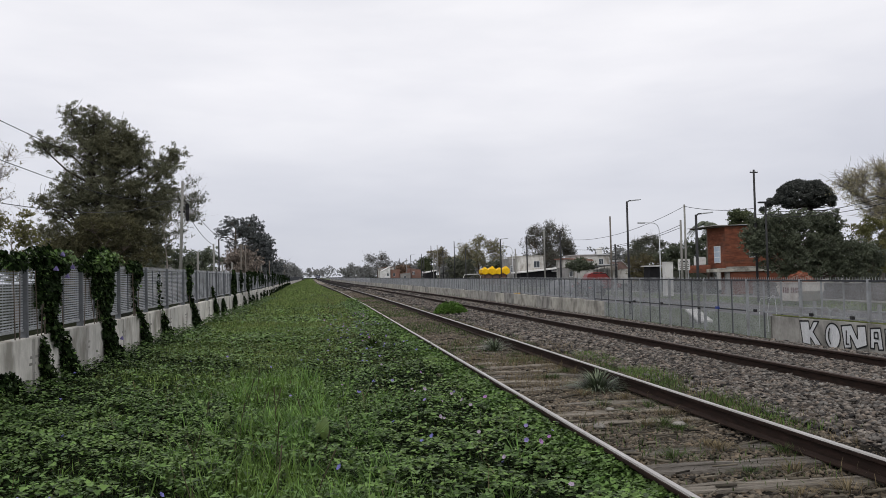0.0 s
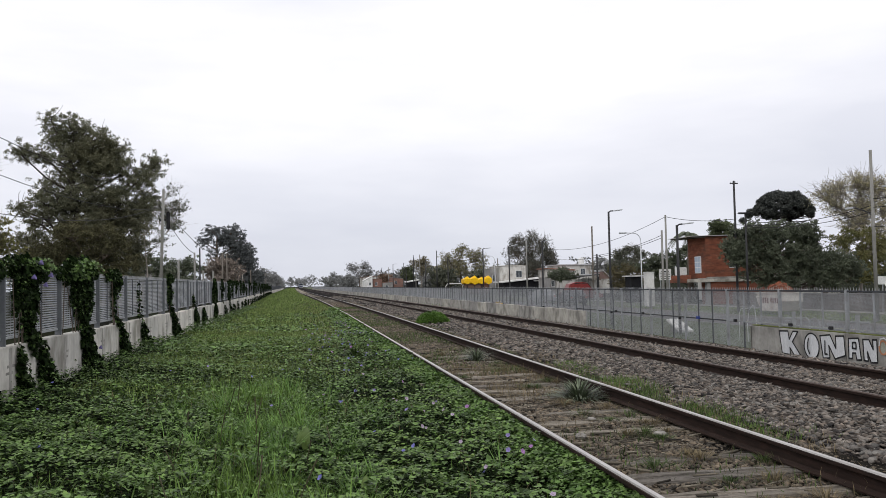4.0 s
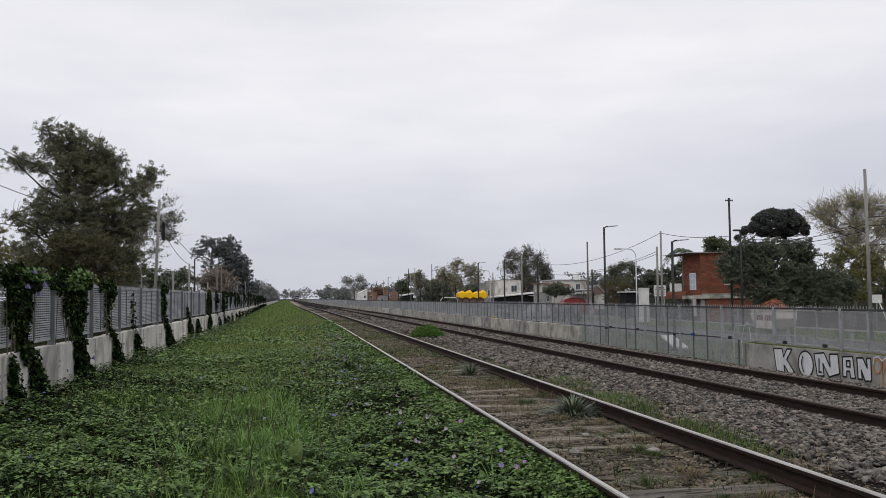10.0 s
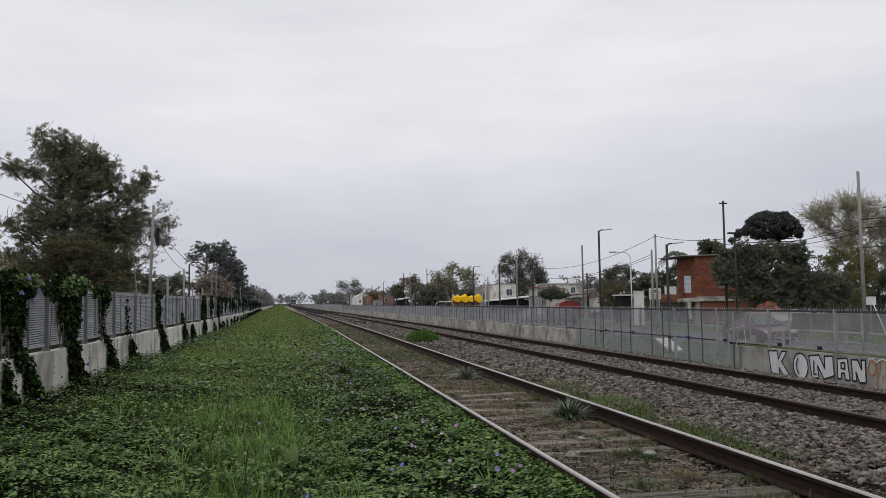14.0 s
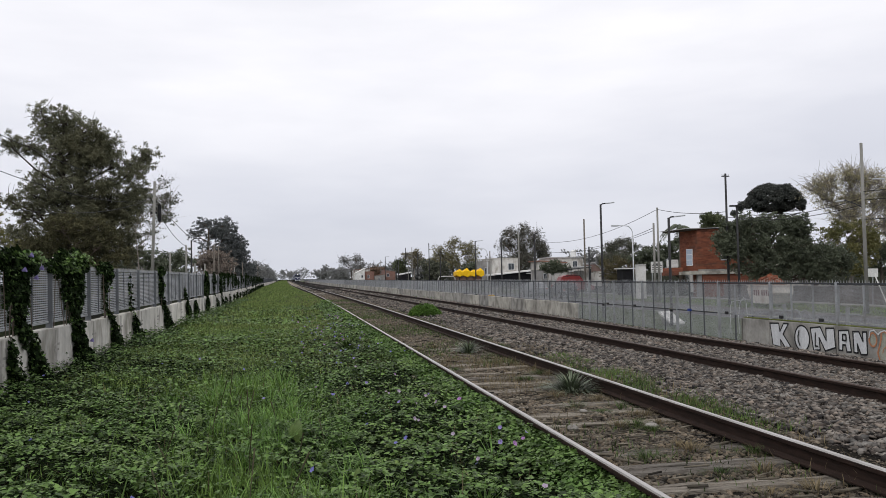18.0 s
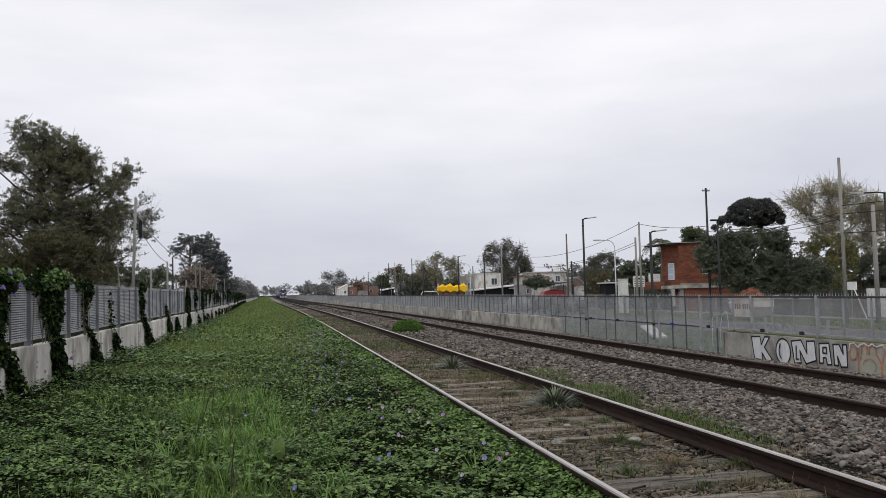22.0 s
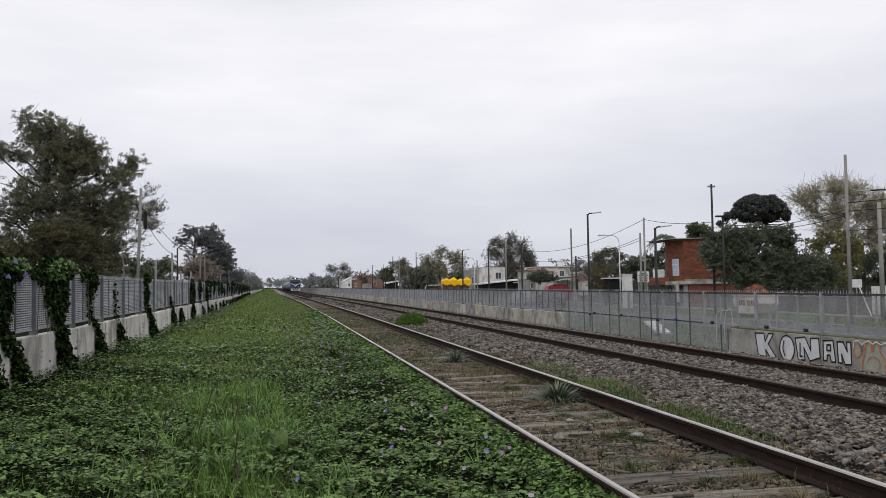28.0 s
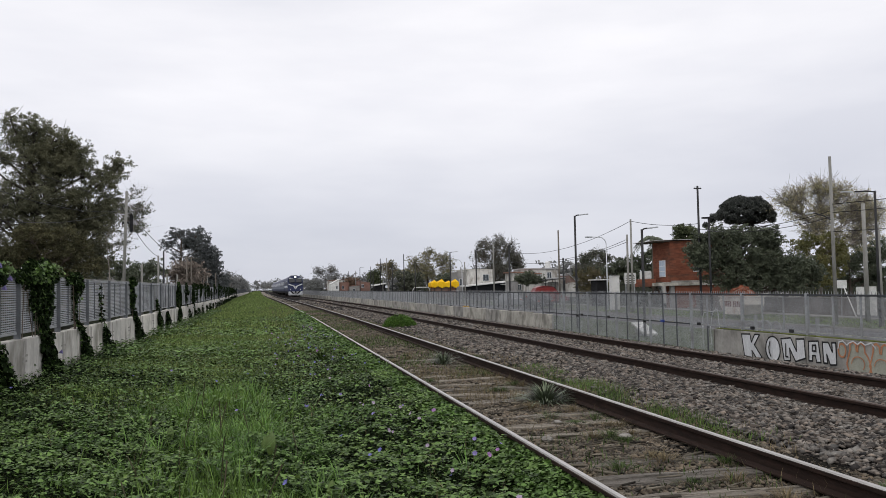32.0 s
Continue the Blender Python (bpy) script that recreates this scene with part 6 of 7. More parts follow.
def tussocks():
    """Clumps of long arching blades in the middle of the strip, with a few dark stalks and broad dock leaves."""
    t = empty("long_grass", 0, 7, BASE, label="tussocks of long arching bright green grass blades", category="grass", kind="stuff")
    P, yaw, tilt, size = [], [], [], []
    for k in range(105):
        y = 5.0 + 8.5 * rng.random() ** 1.5
        x = rng.normal(0.12 - 0.06 * y, 0.42 + 0.025 * y)
        tall = rng.uniform(0.16, 0.34) + 0.10 * (rng.random() < 0.2)
        for _ in range(int(rng.integers(22, 58))):
            a, q = rng.uniform(0, 6.28), rng.random()
            P.append((x + math.cos(a) * q * 0.12, y - 7 + math.sin(a) * q * 0.12, 0.0))
            yaw.append(a - math.pi / 2)
            tilt.append(0.1 + 1.0 * q)
            h = tall * rng.uniform(0.6, 1.25)
            size.append((rng.uniform(0.007, 0.013), h, h))
    n = len(P)
    a = np.array(yaw)
    scatter("blades", BLADE_V, BLADE_F, np.array(P), a, np.array(tilt), a + math.pi / 2, np.array(size), GRASS_L, t)
    S = []
    for k in range(18):
        y = rng.uniform(5.4, 11)
        x = rng.normal(-0.1 - 0.05 * y, 0.5)
        h = rng.uniform(0.3, 0.55)
        dx, dy = rng.normal(0, 0.08, 2)
        S += [[x, y - 7, 0, x + dx * 0.3, y - 7 + dy * 0.3, h * 0.5, 0.004, 0.0035], [x + dx * 0.3, y - 7 + dy * 0.3, h * 0.5, x + dx, y - 7 + dy, h, 0.0035, 0.006]]
    limb_mesh("stalks", S, mat("dark_stalk", (0.06, 0.06, 0.035), (0.09, 0.08, 0.05), 5, 0.8), t, 4)
    for x, y, a, k in ((0.02, 8.1, 1.2, 0.2), (-0.05, 8.15, 0.6, 0.16), (-1.15, 6.6, 2.0, 0.13), (0.45, 6.3, 1.0, 0.12), (-1.0, 9.2, 1.5, 0.14)):
        bm = bmesh.new()
        L, R, M = [], [], []
        for i in range(8):
            q = i / 7
            w = 0.24 * k * math.sin(math.pi * min(1, 0.08 + q * 0.92)) ** 0.7 + 0.002
            c = Vector((0.25 * k * q * q, 0, k * (1.15 * q - 0.1 * q * q)))
            L.append(bm.verts.new(c + Vector((0.02 * k, -w, 0))))
            M.append(bm.verts.new(c))
            R.append(bm.verts.new(c + Vector((0.02 * k, w, 0))))
        for i in range(7):
            bm.faces.new((L[i], M[i], M[i + 1], L[i + 1]))
            bm.faces.new((M[i], R[i], R[i + 1], M[i + 1]))
        lf = part("dock_leaf", bm, IVY_L, t, "broad pale green dock leaf", True)
        lf.matrix_basis = pose(x, y - 7, 0.08, 0, 0, math.degrees(a))


GRASS_L = mat("long_grass_blade", (0.165, 0.305, 0.075), (0.09, 0.19, 0.042), 2.5, 0.45, island=0.5, transl=0.3, spec=0.3)
tussocks()
tuft(1.15, 18.2, 0.9, 0.26, 190, WEED, "dark_weed", "dark low spreading weed in the grass", 0.045)


def bush(x, y, r, h, n, material, label, leaf):
    t = empty("bush", x, y, -0.19, label=label, category="bush")
    S = []
    for k in range(24):
        a, q = rng.uniform(0, 6.3), rng.random() ** 0.5
        S.append([0, 0, -0.05, math.cos(a) * r * q, math.sin(a) * r * q, h * (1 - 0.5 * q * q) * 0.9, 0.012, 0.004])
    limb_mesh("stems", S, BARK, t, 4)
    a, q = rng.uniform(0, 6.3, n), rng.random(n) ** 0.5
    z = h * np.sqrt(np.clip(1 - q * q, 0.02, 1)) * (0.3 + 0.7 * rng.random(n) ** 0.5) * (1 + 0.2 * np.sin(a * 3))
    scatter("leaves", LEAF_V, LEAF_F, np.stack([np.cos(a) * q * r, np.sin(a) * q * r * 1.3, z], -1), rng.uniform(0, 6.3, n), rng.uniform(0, 1.3, n), rng.uniform(0, 6.3, n), leaf * rng.uniform(0.6, 1.2, n), material, t)


bush(5.25, 33.2, 0.66, 0.42, 6000, mat("bright_bush_leaf", (0.10, 0.19, 0.035), (0.07, 0.14, 0.03), 5, 0.6, island=0.4, transl=0.2), "bright green low bush growing in the ballast", 0.07)


# ---- vines that climb the left fence ----
def fence_vines():
    t = empty("climbing_vines", LF, 14, 0, label="dark climbing vines hanging over fence posts and concrete blocks", category="vines")
    L = [(13.9, 1.78, 0.5, 0.2), (14.5, 1.80, 0.6, 0.2), (15.0, 1.72, 0.4, 0.2), (14.1, 1.4, 0.34, 0.35), (14.6, 1.35, 0.4, 0.4), (14.4, 0.95, 0.3, 0.35), (14.5, 0.65, 0.28, 0.22), (13.85, 0.25, 0.13, 0.32), (14.0, -0.05, 0.2, 0.2),
         (14.95, 0.3, 0.2, 0.35), (15.15, -0.02, 0.28, 0.22), (15.4, -0.15, 0.3, 0.12),
         (16.6, 1.74, 0.6, 0.16), (17.4, 1.80, 0.7, 0.26), (18.4, 1.78, 0.6, 0.26), (18.0, 1.95, 0.4, 0.14), (17.5, 1.35, 0.45, 0.35), (18.2, 1.35, 0.5, 0.35), (17.9, 0.95, 0.45, 0.35), (17.9, 0.55, 0.4, 0.3), (18.0, 0.15, 0.45, 0.35), (18.3, -0.12, 0.6, 0.2),
         (20.5, 1.74, 0.5, 0.14), (21.1, 1.62, 0.4, 0.24), (20.75, 1.35, 0.16, 0.25), (20.65, 0.95, 0.05, 0.2), (21.3, 0.25, 0.18, 0.3), (21.5, -0.05, 0.45, 0.25), (21.0, 0.65, 0.2, 0.12),
         (23.8, 1.25, 0.03, 0.3), (23.9, 0.75, 0.05, 0.2), (24.1, 0.2, 0.2, 0.32), (24.4, -0.08, 0.4, 0.2),
         (29.3, 1.72, 0.5, 0.16), (29.2, 1.25, 0.25, 0.4), (29.4, 0.7, 0.22, 0.3), (29.8, 0.2, 0.28, 0.32), (30.1, -0.05, 0.5, 0.2), (35.6, 0.75, 0.10, 0.4), (35.8, 0.1, 0.5, 0.4), (38.5, 0.1, 0.5, 0.35),
         (44.5, 1.2, 1.2, 0.6), (44.0, 0.2, 0.6, 0.4), (9.5, 1.6, 0.9, 0.3), (10.5, 1.2, 0.8, 0.5), (10.2, 0.4, 0.6, 0.6), (11.8, 1.75, 0.8, 0.2), (12.2, -0.05, 0.6, 0.2), (12.9, 1.74, 0.5, 0.12), (7, 1.2, 1.0, 0.7), (6.5, 0.2, 0.9, 0.4)]
    y = 49.0
    while y < 200:
        L.append((y, rng.uniform(0.9, 1.6), rng.uniform(0.3, 0.8), rng.uniform(0.3, 0.7)))
        L.append((y + rng.uniform(-1, 1), 0.05, rng.uniform(0.3, 0.6), 0.3))
        if rng.random() < 0.3:
            L.append((y + 1, 1.72, rng.uniform(0.6, 2), 0.15))
        y += rng.uniform(2.4, 5.2)
    L = np.array(L)
    near = L[:, 0] < 46
    # most fence leaves share the leaf colour that has shade in it
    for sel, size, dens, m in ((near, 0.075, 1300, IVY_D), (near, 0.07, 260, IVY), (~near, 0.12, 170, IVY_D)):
        A = L[sel]
        n = (A[:, 2] * A[:, 3] * 3.14 * dens).astype(int) + 5
        i = np.repeat(np.arange(len(A)), n)
        a, q = rng.uniform(0, 6.3, len(i)), rng.random(len(i)) ** 0.45
        wob = 1 + 0.25 * np.sin(a * 3 + i) + 0.15 * np.sin(a * 7 + 2 * i)
        P = np.stack([0.05 + 0.16 * rng.random(len(i)) * (1.2 - q) + 0.22 * np.clip(0.3 - A[i, 1], 0, 1) * rng.random(len(i)), A[i, 0] - 14 + np.cos(a) * q * A[i, 2] * wob, A[i, 1] + np.sin(a) * q * A[i, 3] * wob], -1)
        P[:, 0] += bend(P[:, 1] + 14)
        P[:, 2] = np.maximum(P[:, 2], -0.22)
        P[:, 0] += np.where((P[:, 2] < 0.62), 0.06, -0.02)
        k = len(P)
        tagged(scatter("leaves", HEART_V, HEART_F, P, rng.uniform(2.2, 4.1, k), rng.uniform(0.5, 1.5, k), rng.normal(0, 0.6, k), size * rng.uniform(0.6, 1.25, k), m, t), kind="stuff")
    A = np.array([(17.9, 1.82, 1.1, 0.16), (17.2, 1.72, 0.6, 0.16), (14.7, 1.80, 0.6, 0.12)])
    i = rng.integers(0, 3, 420)
    a, q = rng.uniform(0, 6.3, 420), rng.random(420) ** 0.5
    P = np.stack([0.14 + 0.1 * rng.random(420), A[i, 0] - 14 + np.cos(a) * q * A[i, 2], A[i, 1] + np.sin(a) * q * A[i, 3] + 0.05], -1)
    tagged(scatter("young_leaves", HEART_V, HEART_F, P, rng.uniform(2.2, 4.1, 420), rng.uniform(0.2, 1.2, 420), rng.normal(0, 0.6, 420), 0.08 * rng.uniform(0.6, 1.2, 420), IVY, t), kind="stuff")
    S = []
    for yy, z, ry, rz in L[near]:
        for _ in range(2):
            y1 = yy + rng.normal(0, ry * 0.5)
            S.append([0.08, y1 - 14, -0.22, 0.06, yy - 14 + rng.normal(0, 0.1), z, 0.012, 0.006])
    tagged(limb_mesh("stem_tangle", S, BARK, t, 4), kind="stuff")
    for y, z in ((14.0, 1.62), (14.35, 1.86), (14.9, 1.66), (18.4, 0.2), (14.6, 1.5)):
        bm = bmesh.new()
        rod(bm, (0.24, y - 14, z), (0.30, y - 14, z + 0.02), 0.012, 0.045, 9, False)
        part("flower", bm, mat("violet_petal", (0.2, 0.1, 0.6)), t, "violet trumpet flower")


fence_vines()


# ---- loose stones of the ballast ----
def ballast():
    t = empty("ballast_stones", 7.4, 12, -0.15, label="loose angular grey-brown ballast stones", category="ballast", kind="stuff")
    OV = np.array([(1, 0, 0.1), (-1, 0, -0.1), (0, 1, 0), (0, -1, 0.1), (0.2, 0.1, 1), (-0.1, 0.2, -1)]) * 0.55
    OF = [(0, 2, 4), (2, 1, 4), (1, 3, 4), (3, 0, 4), (2, 0, 5), (1, 2, 5), (3, 1, 5), (0, 3, 5)]
    for v in range(4):
        V = OV * (1 + rng.normal(0, 0.3, (6, 3)))
        V[4, 2] *= rng.uniform(0.5, 0.9)
        for n, y0, y1, s in ((2500, -7, 4.5, 0.09), (14500, 4.5, 15, 0.071), (8000, 15, 27, 0.084), (5000, 27, 60, 0.11), (1500, 60, 120, 0.19)):
            x, y = rng.uniform(4.75, 10.4, n), rng.uniform(y0, y1, n)
            k = (rng.random(n) < np.where(x < 5.3, 0.55, 1.0)) & (np.abs(x - R1) > 0.05 + s * 0.5) & (np.abs(x - R2) > 0.05 + s * 0.5)
            x, y = x[k], y[k]
            z = np.interp(x, [4.75, 5.35, 5.9, 9.25, 9.75, 10.9], [-0.19, -0.19, -0.15, -0.15, -0.22, -0.62]) + 0.15 + 0.006
            z = z + 0.007 * lumps(x, y, 2.5) - 0.3 * (s - 0.066) + rng.uniform(-0.016, 0.018, len(x))
            m = len(x)
            S = s * rng.uniform(0.5, 1.25, m)[:, None] * (rng.uniform(0.6, 1.25, (m, 3)) * np.array([1.2, 1.2, 0.68]))
            tagged(scatter("stones", V, OF, np.stack([x - 7.4 + bend(y), y - 12, z], -1), rng.uniform(0, 6.3, m), rng.uniform(0, 0.6, m), rng.uniform(0, 6.3, m), S, STONE, t), kind="stuff")
    o = empty("old_bed_stones", 3.1, 10, -0.175, label="sparse dark stones and crumbs between old sleepers", category="stones", kind="stuff")
    DS = mat("dark_bed_stone", (0.165, 0.148, 0.13), (0.07, 0.063, 0.056), 7, 0.95, island=0.6, hue=((1.08, 0.97, 0.88), (0.95, 0.98, 1.0)))
    for v in range(2):
        V = OV * (1 + rng.normal(0, 0.2, (6, 3)))
        for n, y0, y1, s in ((15000, 4.3, 16, 0.043), (9000, 16, 34, 0.062), (5000, 34, 80, 0.10)):
            x, y = rng.uniform(2.0, 4.75, n), rng.uniform(y0, y1, n)
            S = s * rng.uniform(0.4, 1.5, n)[:, None] * rng.uniform(0.7, 1.3, (n, 3)) * np.array([1.15, 1.15, 0.55])
            tagged(scatter("stones", V, OF, np.stack([x - 3.1, y - 10, np.full(n, -0.026) + 0.010 * lumps(x, y, 3.0)], -1), rng.uniform(0, 6.3, n), rng.uniform(0, 0.45, n), rng.uniform(0, 6.3, n), S, DS, o), kind="stuff")
    # splinters and bits of rotten sleeper
    CV = np.array([(x, y, z) for x in (-0.5, 0.5) for y in (-0.5, 0.5) for z in (-0.5, 0.5)])
    CF = [(0, 1, 3), (0, 3, 2), (4, 6, 7), (4, 7, 5), (0, 4, 5), (0, 5, 1), (2, 3, 7), (2, 7, 6), (0, 2, 6), (0, 6, 4), (1, 5, 7), (1, 7, 3)]
    n = 520
    x, y = rng.uniform(2.4, 4.4, n), 4.3 + 26 * rng.random(n) ** 1.5
    S = np.stack([rng.uniform(0.04, 0.22, n), rng.uniform(0.008, 0.028, n), rng.uniform(0.006, 0.02, n)], -1)
    tagged(scatter("splinters", CV, CF, np.stack([x - 3.1, y - 10, rng.uniform(-0.02, 0.02, n)], -1), rng.normal(0, 0.35, n), rng.uniform(0, 0.15, n), rng.uniform(0, 6.3, n), S, mat("wood_splinter", (0.18, 0.168, 0.153), (0.06, 0.055, 0.05), 5, 0.95, island=0.8, spec=0.05), o), kind="stuff")
    for x, y, s in ((3.55, 7.95, 0.05), (2.75, 8.05, 0.055), (3.2, 9.0, 0.04), (4.2, 7.2, 0.04)):
        bm = bmesh.new()
        bmesh.ops.create_icosphere(bm, subdivisions=2, radius=s)
        for q in bm.verts:
            q.co = Vector((q.co.x * 1.3, q.co.y, q.co.z * 0.6)) * (1 + 0.25 * noise.noise(q.co * 18 + Vector((x, y, 0))))
        st = part("stone", bm, STONE)
        st.matrix_basis = pose(x, y, -0.16, 0, 0, 40 * x)
        tagged(st, "rounded grey stone lying between sleepers", "stone")


ballast()


# ---- paint on the right wall ----
PW = mat("white_spray_paint", (0.72, 0.73, 0.74), (0.58, 0.59, 0.61), 3, 0.75, stretch=(1, 2, 0.6))
PB = mat("black_spray_paint", (0.022, 0.022, 0.024), (0.035, 0.035, 0.036), 4, 0.75)
PO = mat("orange_spray_paint", (0.55, 0.26, 0.14), (0.45, 0.20, 0.11), 4, 0.8)
PC = mat("grey_green_spray_paint", (0.42, 0.42, 0.35), (0.34, 0.345, 0.29), 3, 0.8)


def stroke(bm, pts, w, x, closed=False):
    """A painted band along points (y, z) on the wall at x."""
    P = [Vector(p) for p in pts] + ([Vector(pts[0])] if closed else [])
    k = len(bm.faces)
    for a, b in zip(P, P[1:]):
        d = (b - a).normalized()
        s = Vector((-d.y, d.x)) * w / 2
        xx = x - 0.00025 * (k % 60)
        bm.faces.new([bm.verts.new((xx, q.x, q.y)) for q in (a - s, b - s, b + s, a + s)])
        k += 1
    for a in P:
        k += 1
        bm.faces.new([bm.verts.new((x - 0.00025 * (k % 60), a.x + w / 2 * math.cos(i * 0.785), a.y + w / 2 * math.sin(i * 0.785))) for i in range(8)])
    return bm


def patch(bm, pts, x):
    """A flat painted patch bounded by points (y, z)."""
    bm.faces.new([bm.verts.new((x, y - 19, z)) for y, z in pts])
    return bm


def oval(y, z, a, b, n=24, turn=0.0):
    c, s = math.cos(turn), math.sin(turn)
    return [(y + a * math.cos(q) * c - b * math.sin(q) * s, z + a * math.cos(q) * s + b * math.sin(q) * c) for q in np.linspace(0, 2 * math.pi, n + 1)[:-1]]


def graffiti():
    g = empty("graffiti", RF - 0.092, 19, 0, label="white block letters with black outlines sprayed on the wall", category="graffiti")
    letters = [
        [(21.91, -0.17), (21.48, -0.15), (21.43, -0.38), (21.25, -0.15), (21.01, -0.14), (21.28, -0.44), (20.92, -0.78), (21.17, -0.84), (21.41, -0.61), (21.40, -0.81), (21.79, -0.79)],
        oval(20.40, -0.50, 0.33, 0.345),
        [(20.02, -0.20), (19.60, -0.15), (19.37, -0.49), (19.37, -0.17), (19.04, -0.15), (19.00, -0.64), (19.42, -0.76), (19.66, -0.43), (19.63, -0.75), (19.91, -0.78)],
        [(18.86, -0.20), (18.48, -0.17), (18.40, -0.70), (18.57, -0.71), (18.61, -0.54), (18.72, -0.55), (18.73, -0.69), (18.87, -0.69)],
        [(18.32, -0.19), (18.10, -0.18), (17.96, -0.41), (17.97, -0.18), (17.82, -0.17), (17.82, -0.71), (18.05, -0.73), (18.17, -0.48), (18.15, -0.70), (18.30, -0.70)],
    ]
    inner = [[], [(20.50, -0.30), (20.56, -0.45), (20.55, -0.58), (20.48, -0.70)], [(19.80, -0.32), (19.82, -0.66), (19.72, -0.66)], [(18.70, -0.29), (18.57, -0.28), (18.57, -0.43), (18.71, -0.43), (18.70, -0.29)], []]
    for pts, ins in zip(letters, inner):
        e = part("letter", patch(bmesh.new(), pts, -0.002), PW, g, "white fill of a sprayed letter")
        bm = stroke(bmesh.new(), [(y - 19, z) for y, z in pts], 0.042, -0.005, True)
        if ins:
            stroke(bm, [(y - 19, z) for y, z in ins], 0.045, -0.012)
        part("outline", bm, PB, e, "black outline of a sprayed letter")
    palm_shape = [(17.36, -0.84), (17.44, -0.64), (17.36, -0.44), (17.31, -0.30), (17.30, -0.16), (17.20, -0.11), (17.11, -0.17), (17.09, -0.32), (17.05, -0.33), (17.03, -0.17), (16.94, -0.11), (16.85, -0.17), (16.82, -0.34), (16.72, -0.45), (16.64, -0.64), (16.70, -0.84)]
    blobs = [oval(17.60, -0.34, 0.13, 0.16), palm_shape, [(y - 0.76, z) for y, z in palm_shape], [(y - 1.55, z) for y, z in palm_shape]]
    bm = bmesh.new()
    for k, pts in enumerate(blobs):
        patch(bm, pts, -0.002 - 0.0006 * k)
    f = part("figure_fill", bm, PC, g, "grey-green rounded sprayed figure")
    bm = bmesh.new()
    for k, pts in enumerate(blobs):
        stroke(bm, [(y - 19, z) for y, z in pts], 0.045, -0.008, k == 0)
    for c in (17.04, 16.28, 15.49):
        stroke(bm, [(y - 19, z) for y, z in oval(c, -0.62, 0.22, 0.17, 18)[:12]], 0.025, -0.02)
    part("figure_outline", bm, PO, f, "orange sprayed outline")
    bm = bmesh.new()
    stroke(bm, [(y - 19, z) for y, z in ((17.72, -0.30), (17.68, -0.14), (17.54, -0.11), (17.40, -0.20), (17.32, -0.14), (17.18, -0.095), (17.04, -0.16), (16.92, -0.095), (16.78, -0.16), (16.58, -0.10), (16.44, -0.22))], 0.03, -0.024)
    part("figure_edge", bm, PW, f, "thin white sprayed edge")


graffiti()
tagged(part("wall_moss", boxed(RF - 0.07, RF + 0.10, 13, 23.4, -0.076, -0.055), MOSS), "yellow-green moss on top of the low wall", "moss", kind="structure")
# added rod, stands for the bright grass line in the fence gap
tagged(part("yellow_pipe", rod(bmesh.new(), (RF + 0.16, 13, -0.01), (RF + 0.16, 38.5, -0.01), 0.018, 0.018, 7), mat("mustard_green", (0.42, 0.40, 0.10), (0.3, 0.3, 0.08), 3, 0.7)), "thin mustard-green rod for the grass line along the fence", "pipe")


# ---- street furniture behind the right fence ----
def exercise_station(y, hoop):
    """A grey outdoor exercise station: a post with a disc, a foot bar and bent handle tubes."""
    s = empty("exercise_station", 15.6, y, ground_z(15.6), label="grey tube outdoor exercise station on the verge", category="exercise station", group="exercise stations")
    part("post", rod(bmesh.new(), (0, 0.15, -0.1), (0, 0.15, 1.15), 0.06, 0.06, 9), GALV, s)
    part("cross_bar", rod(bmesh.new(), (0, -0.35, 0.95), (0, 0.62, 0.93), 0.03, 0.03, 7), GALV, s)
    for k in range(hoop):
        y0 = -0.45 - 0.5 * k
        part("hoop", tube(bmesh.new(), [(0, y0 + 0.25, -0.1), (0, y0 + 0.28, 0.55)] + [(0, y0 + 0.26 * math.cos(a), 0.72 + 0.26 * math.sin(a)) for a in np.linspace(0, 2.9, 9)] + [(0, y0 - 0.2, 0.45), (0, y0 + 0.0, 0.35)], 0.024, 7), GALV, s)
    part("handle", tube(bmesh.new(), [(0, 0.2, 0.7), (0, 0.7, 0.72), (0, 1.0, 0.68), (0, 1.1, 0.55)], 0.022, 7), GALV, s)


exercise_station(24.3, 2)
exercise_station(21.2, 0)


def white_sticks(x, y):
    s = empty("white_tube_stand", x, y, ground_z(x), label="thin white tube exercise stand on the verge", category="stand")
    for pts in ([(0, 0.85, -0.1), (0, 0.82, 0.95), (0, 0.72, 1.15), (0, 0.1, 1.2)], [(0, 0.15, 1.12), (0, -0.1, 1.30), (0, -0.22, 1.25), (0, -0.42, -0.1)], [(0, 0.25, -0.1), (0, 0.3, 0.6), (0, 0.15, 1.1)]):
        part("tube", tube(bmesh.new(), pts, 0.013, 7), LAMP_G, s)


white_sticks(15.6, 27.0)
bl = empty("concrete_ramp", 15.8, 33.1, ground_z(15.8), label="slanted pale concrete slab behind the fence", category="slab")
sl = part("slab", boxed(-0.3, 0.3, -0.7, 0.7, 0.0, 0.09, 0.01), WHITE, bl)
sl.matrix_basis = pose(0, 0, 0.26, 18, 0, 0)
part("block", boxed(-0.2, 0.2, 0.1, 0.5, -0.1, 0.3, 0.02), PAVE, bl)
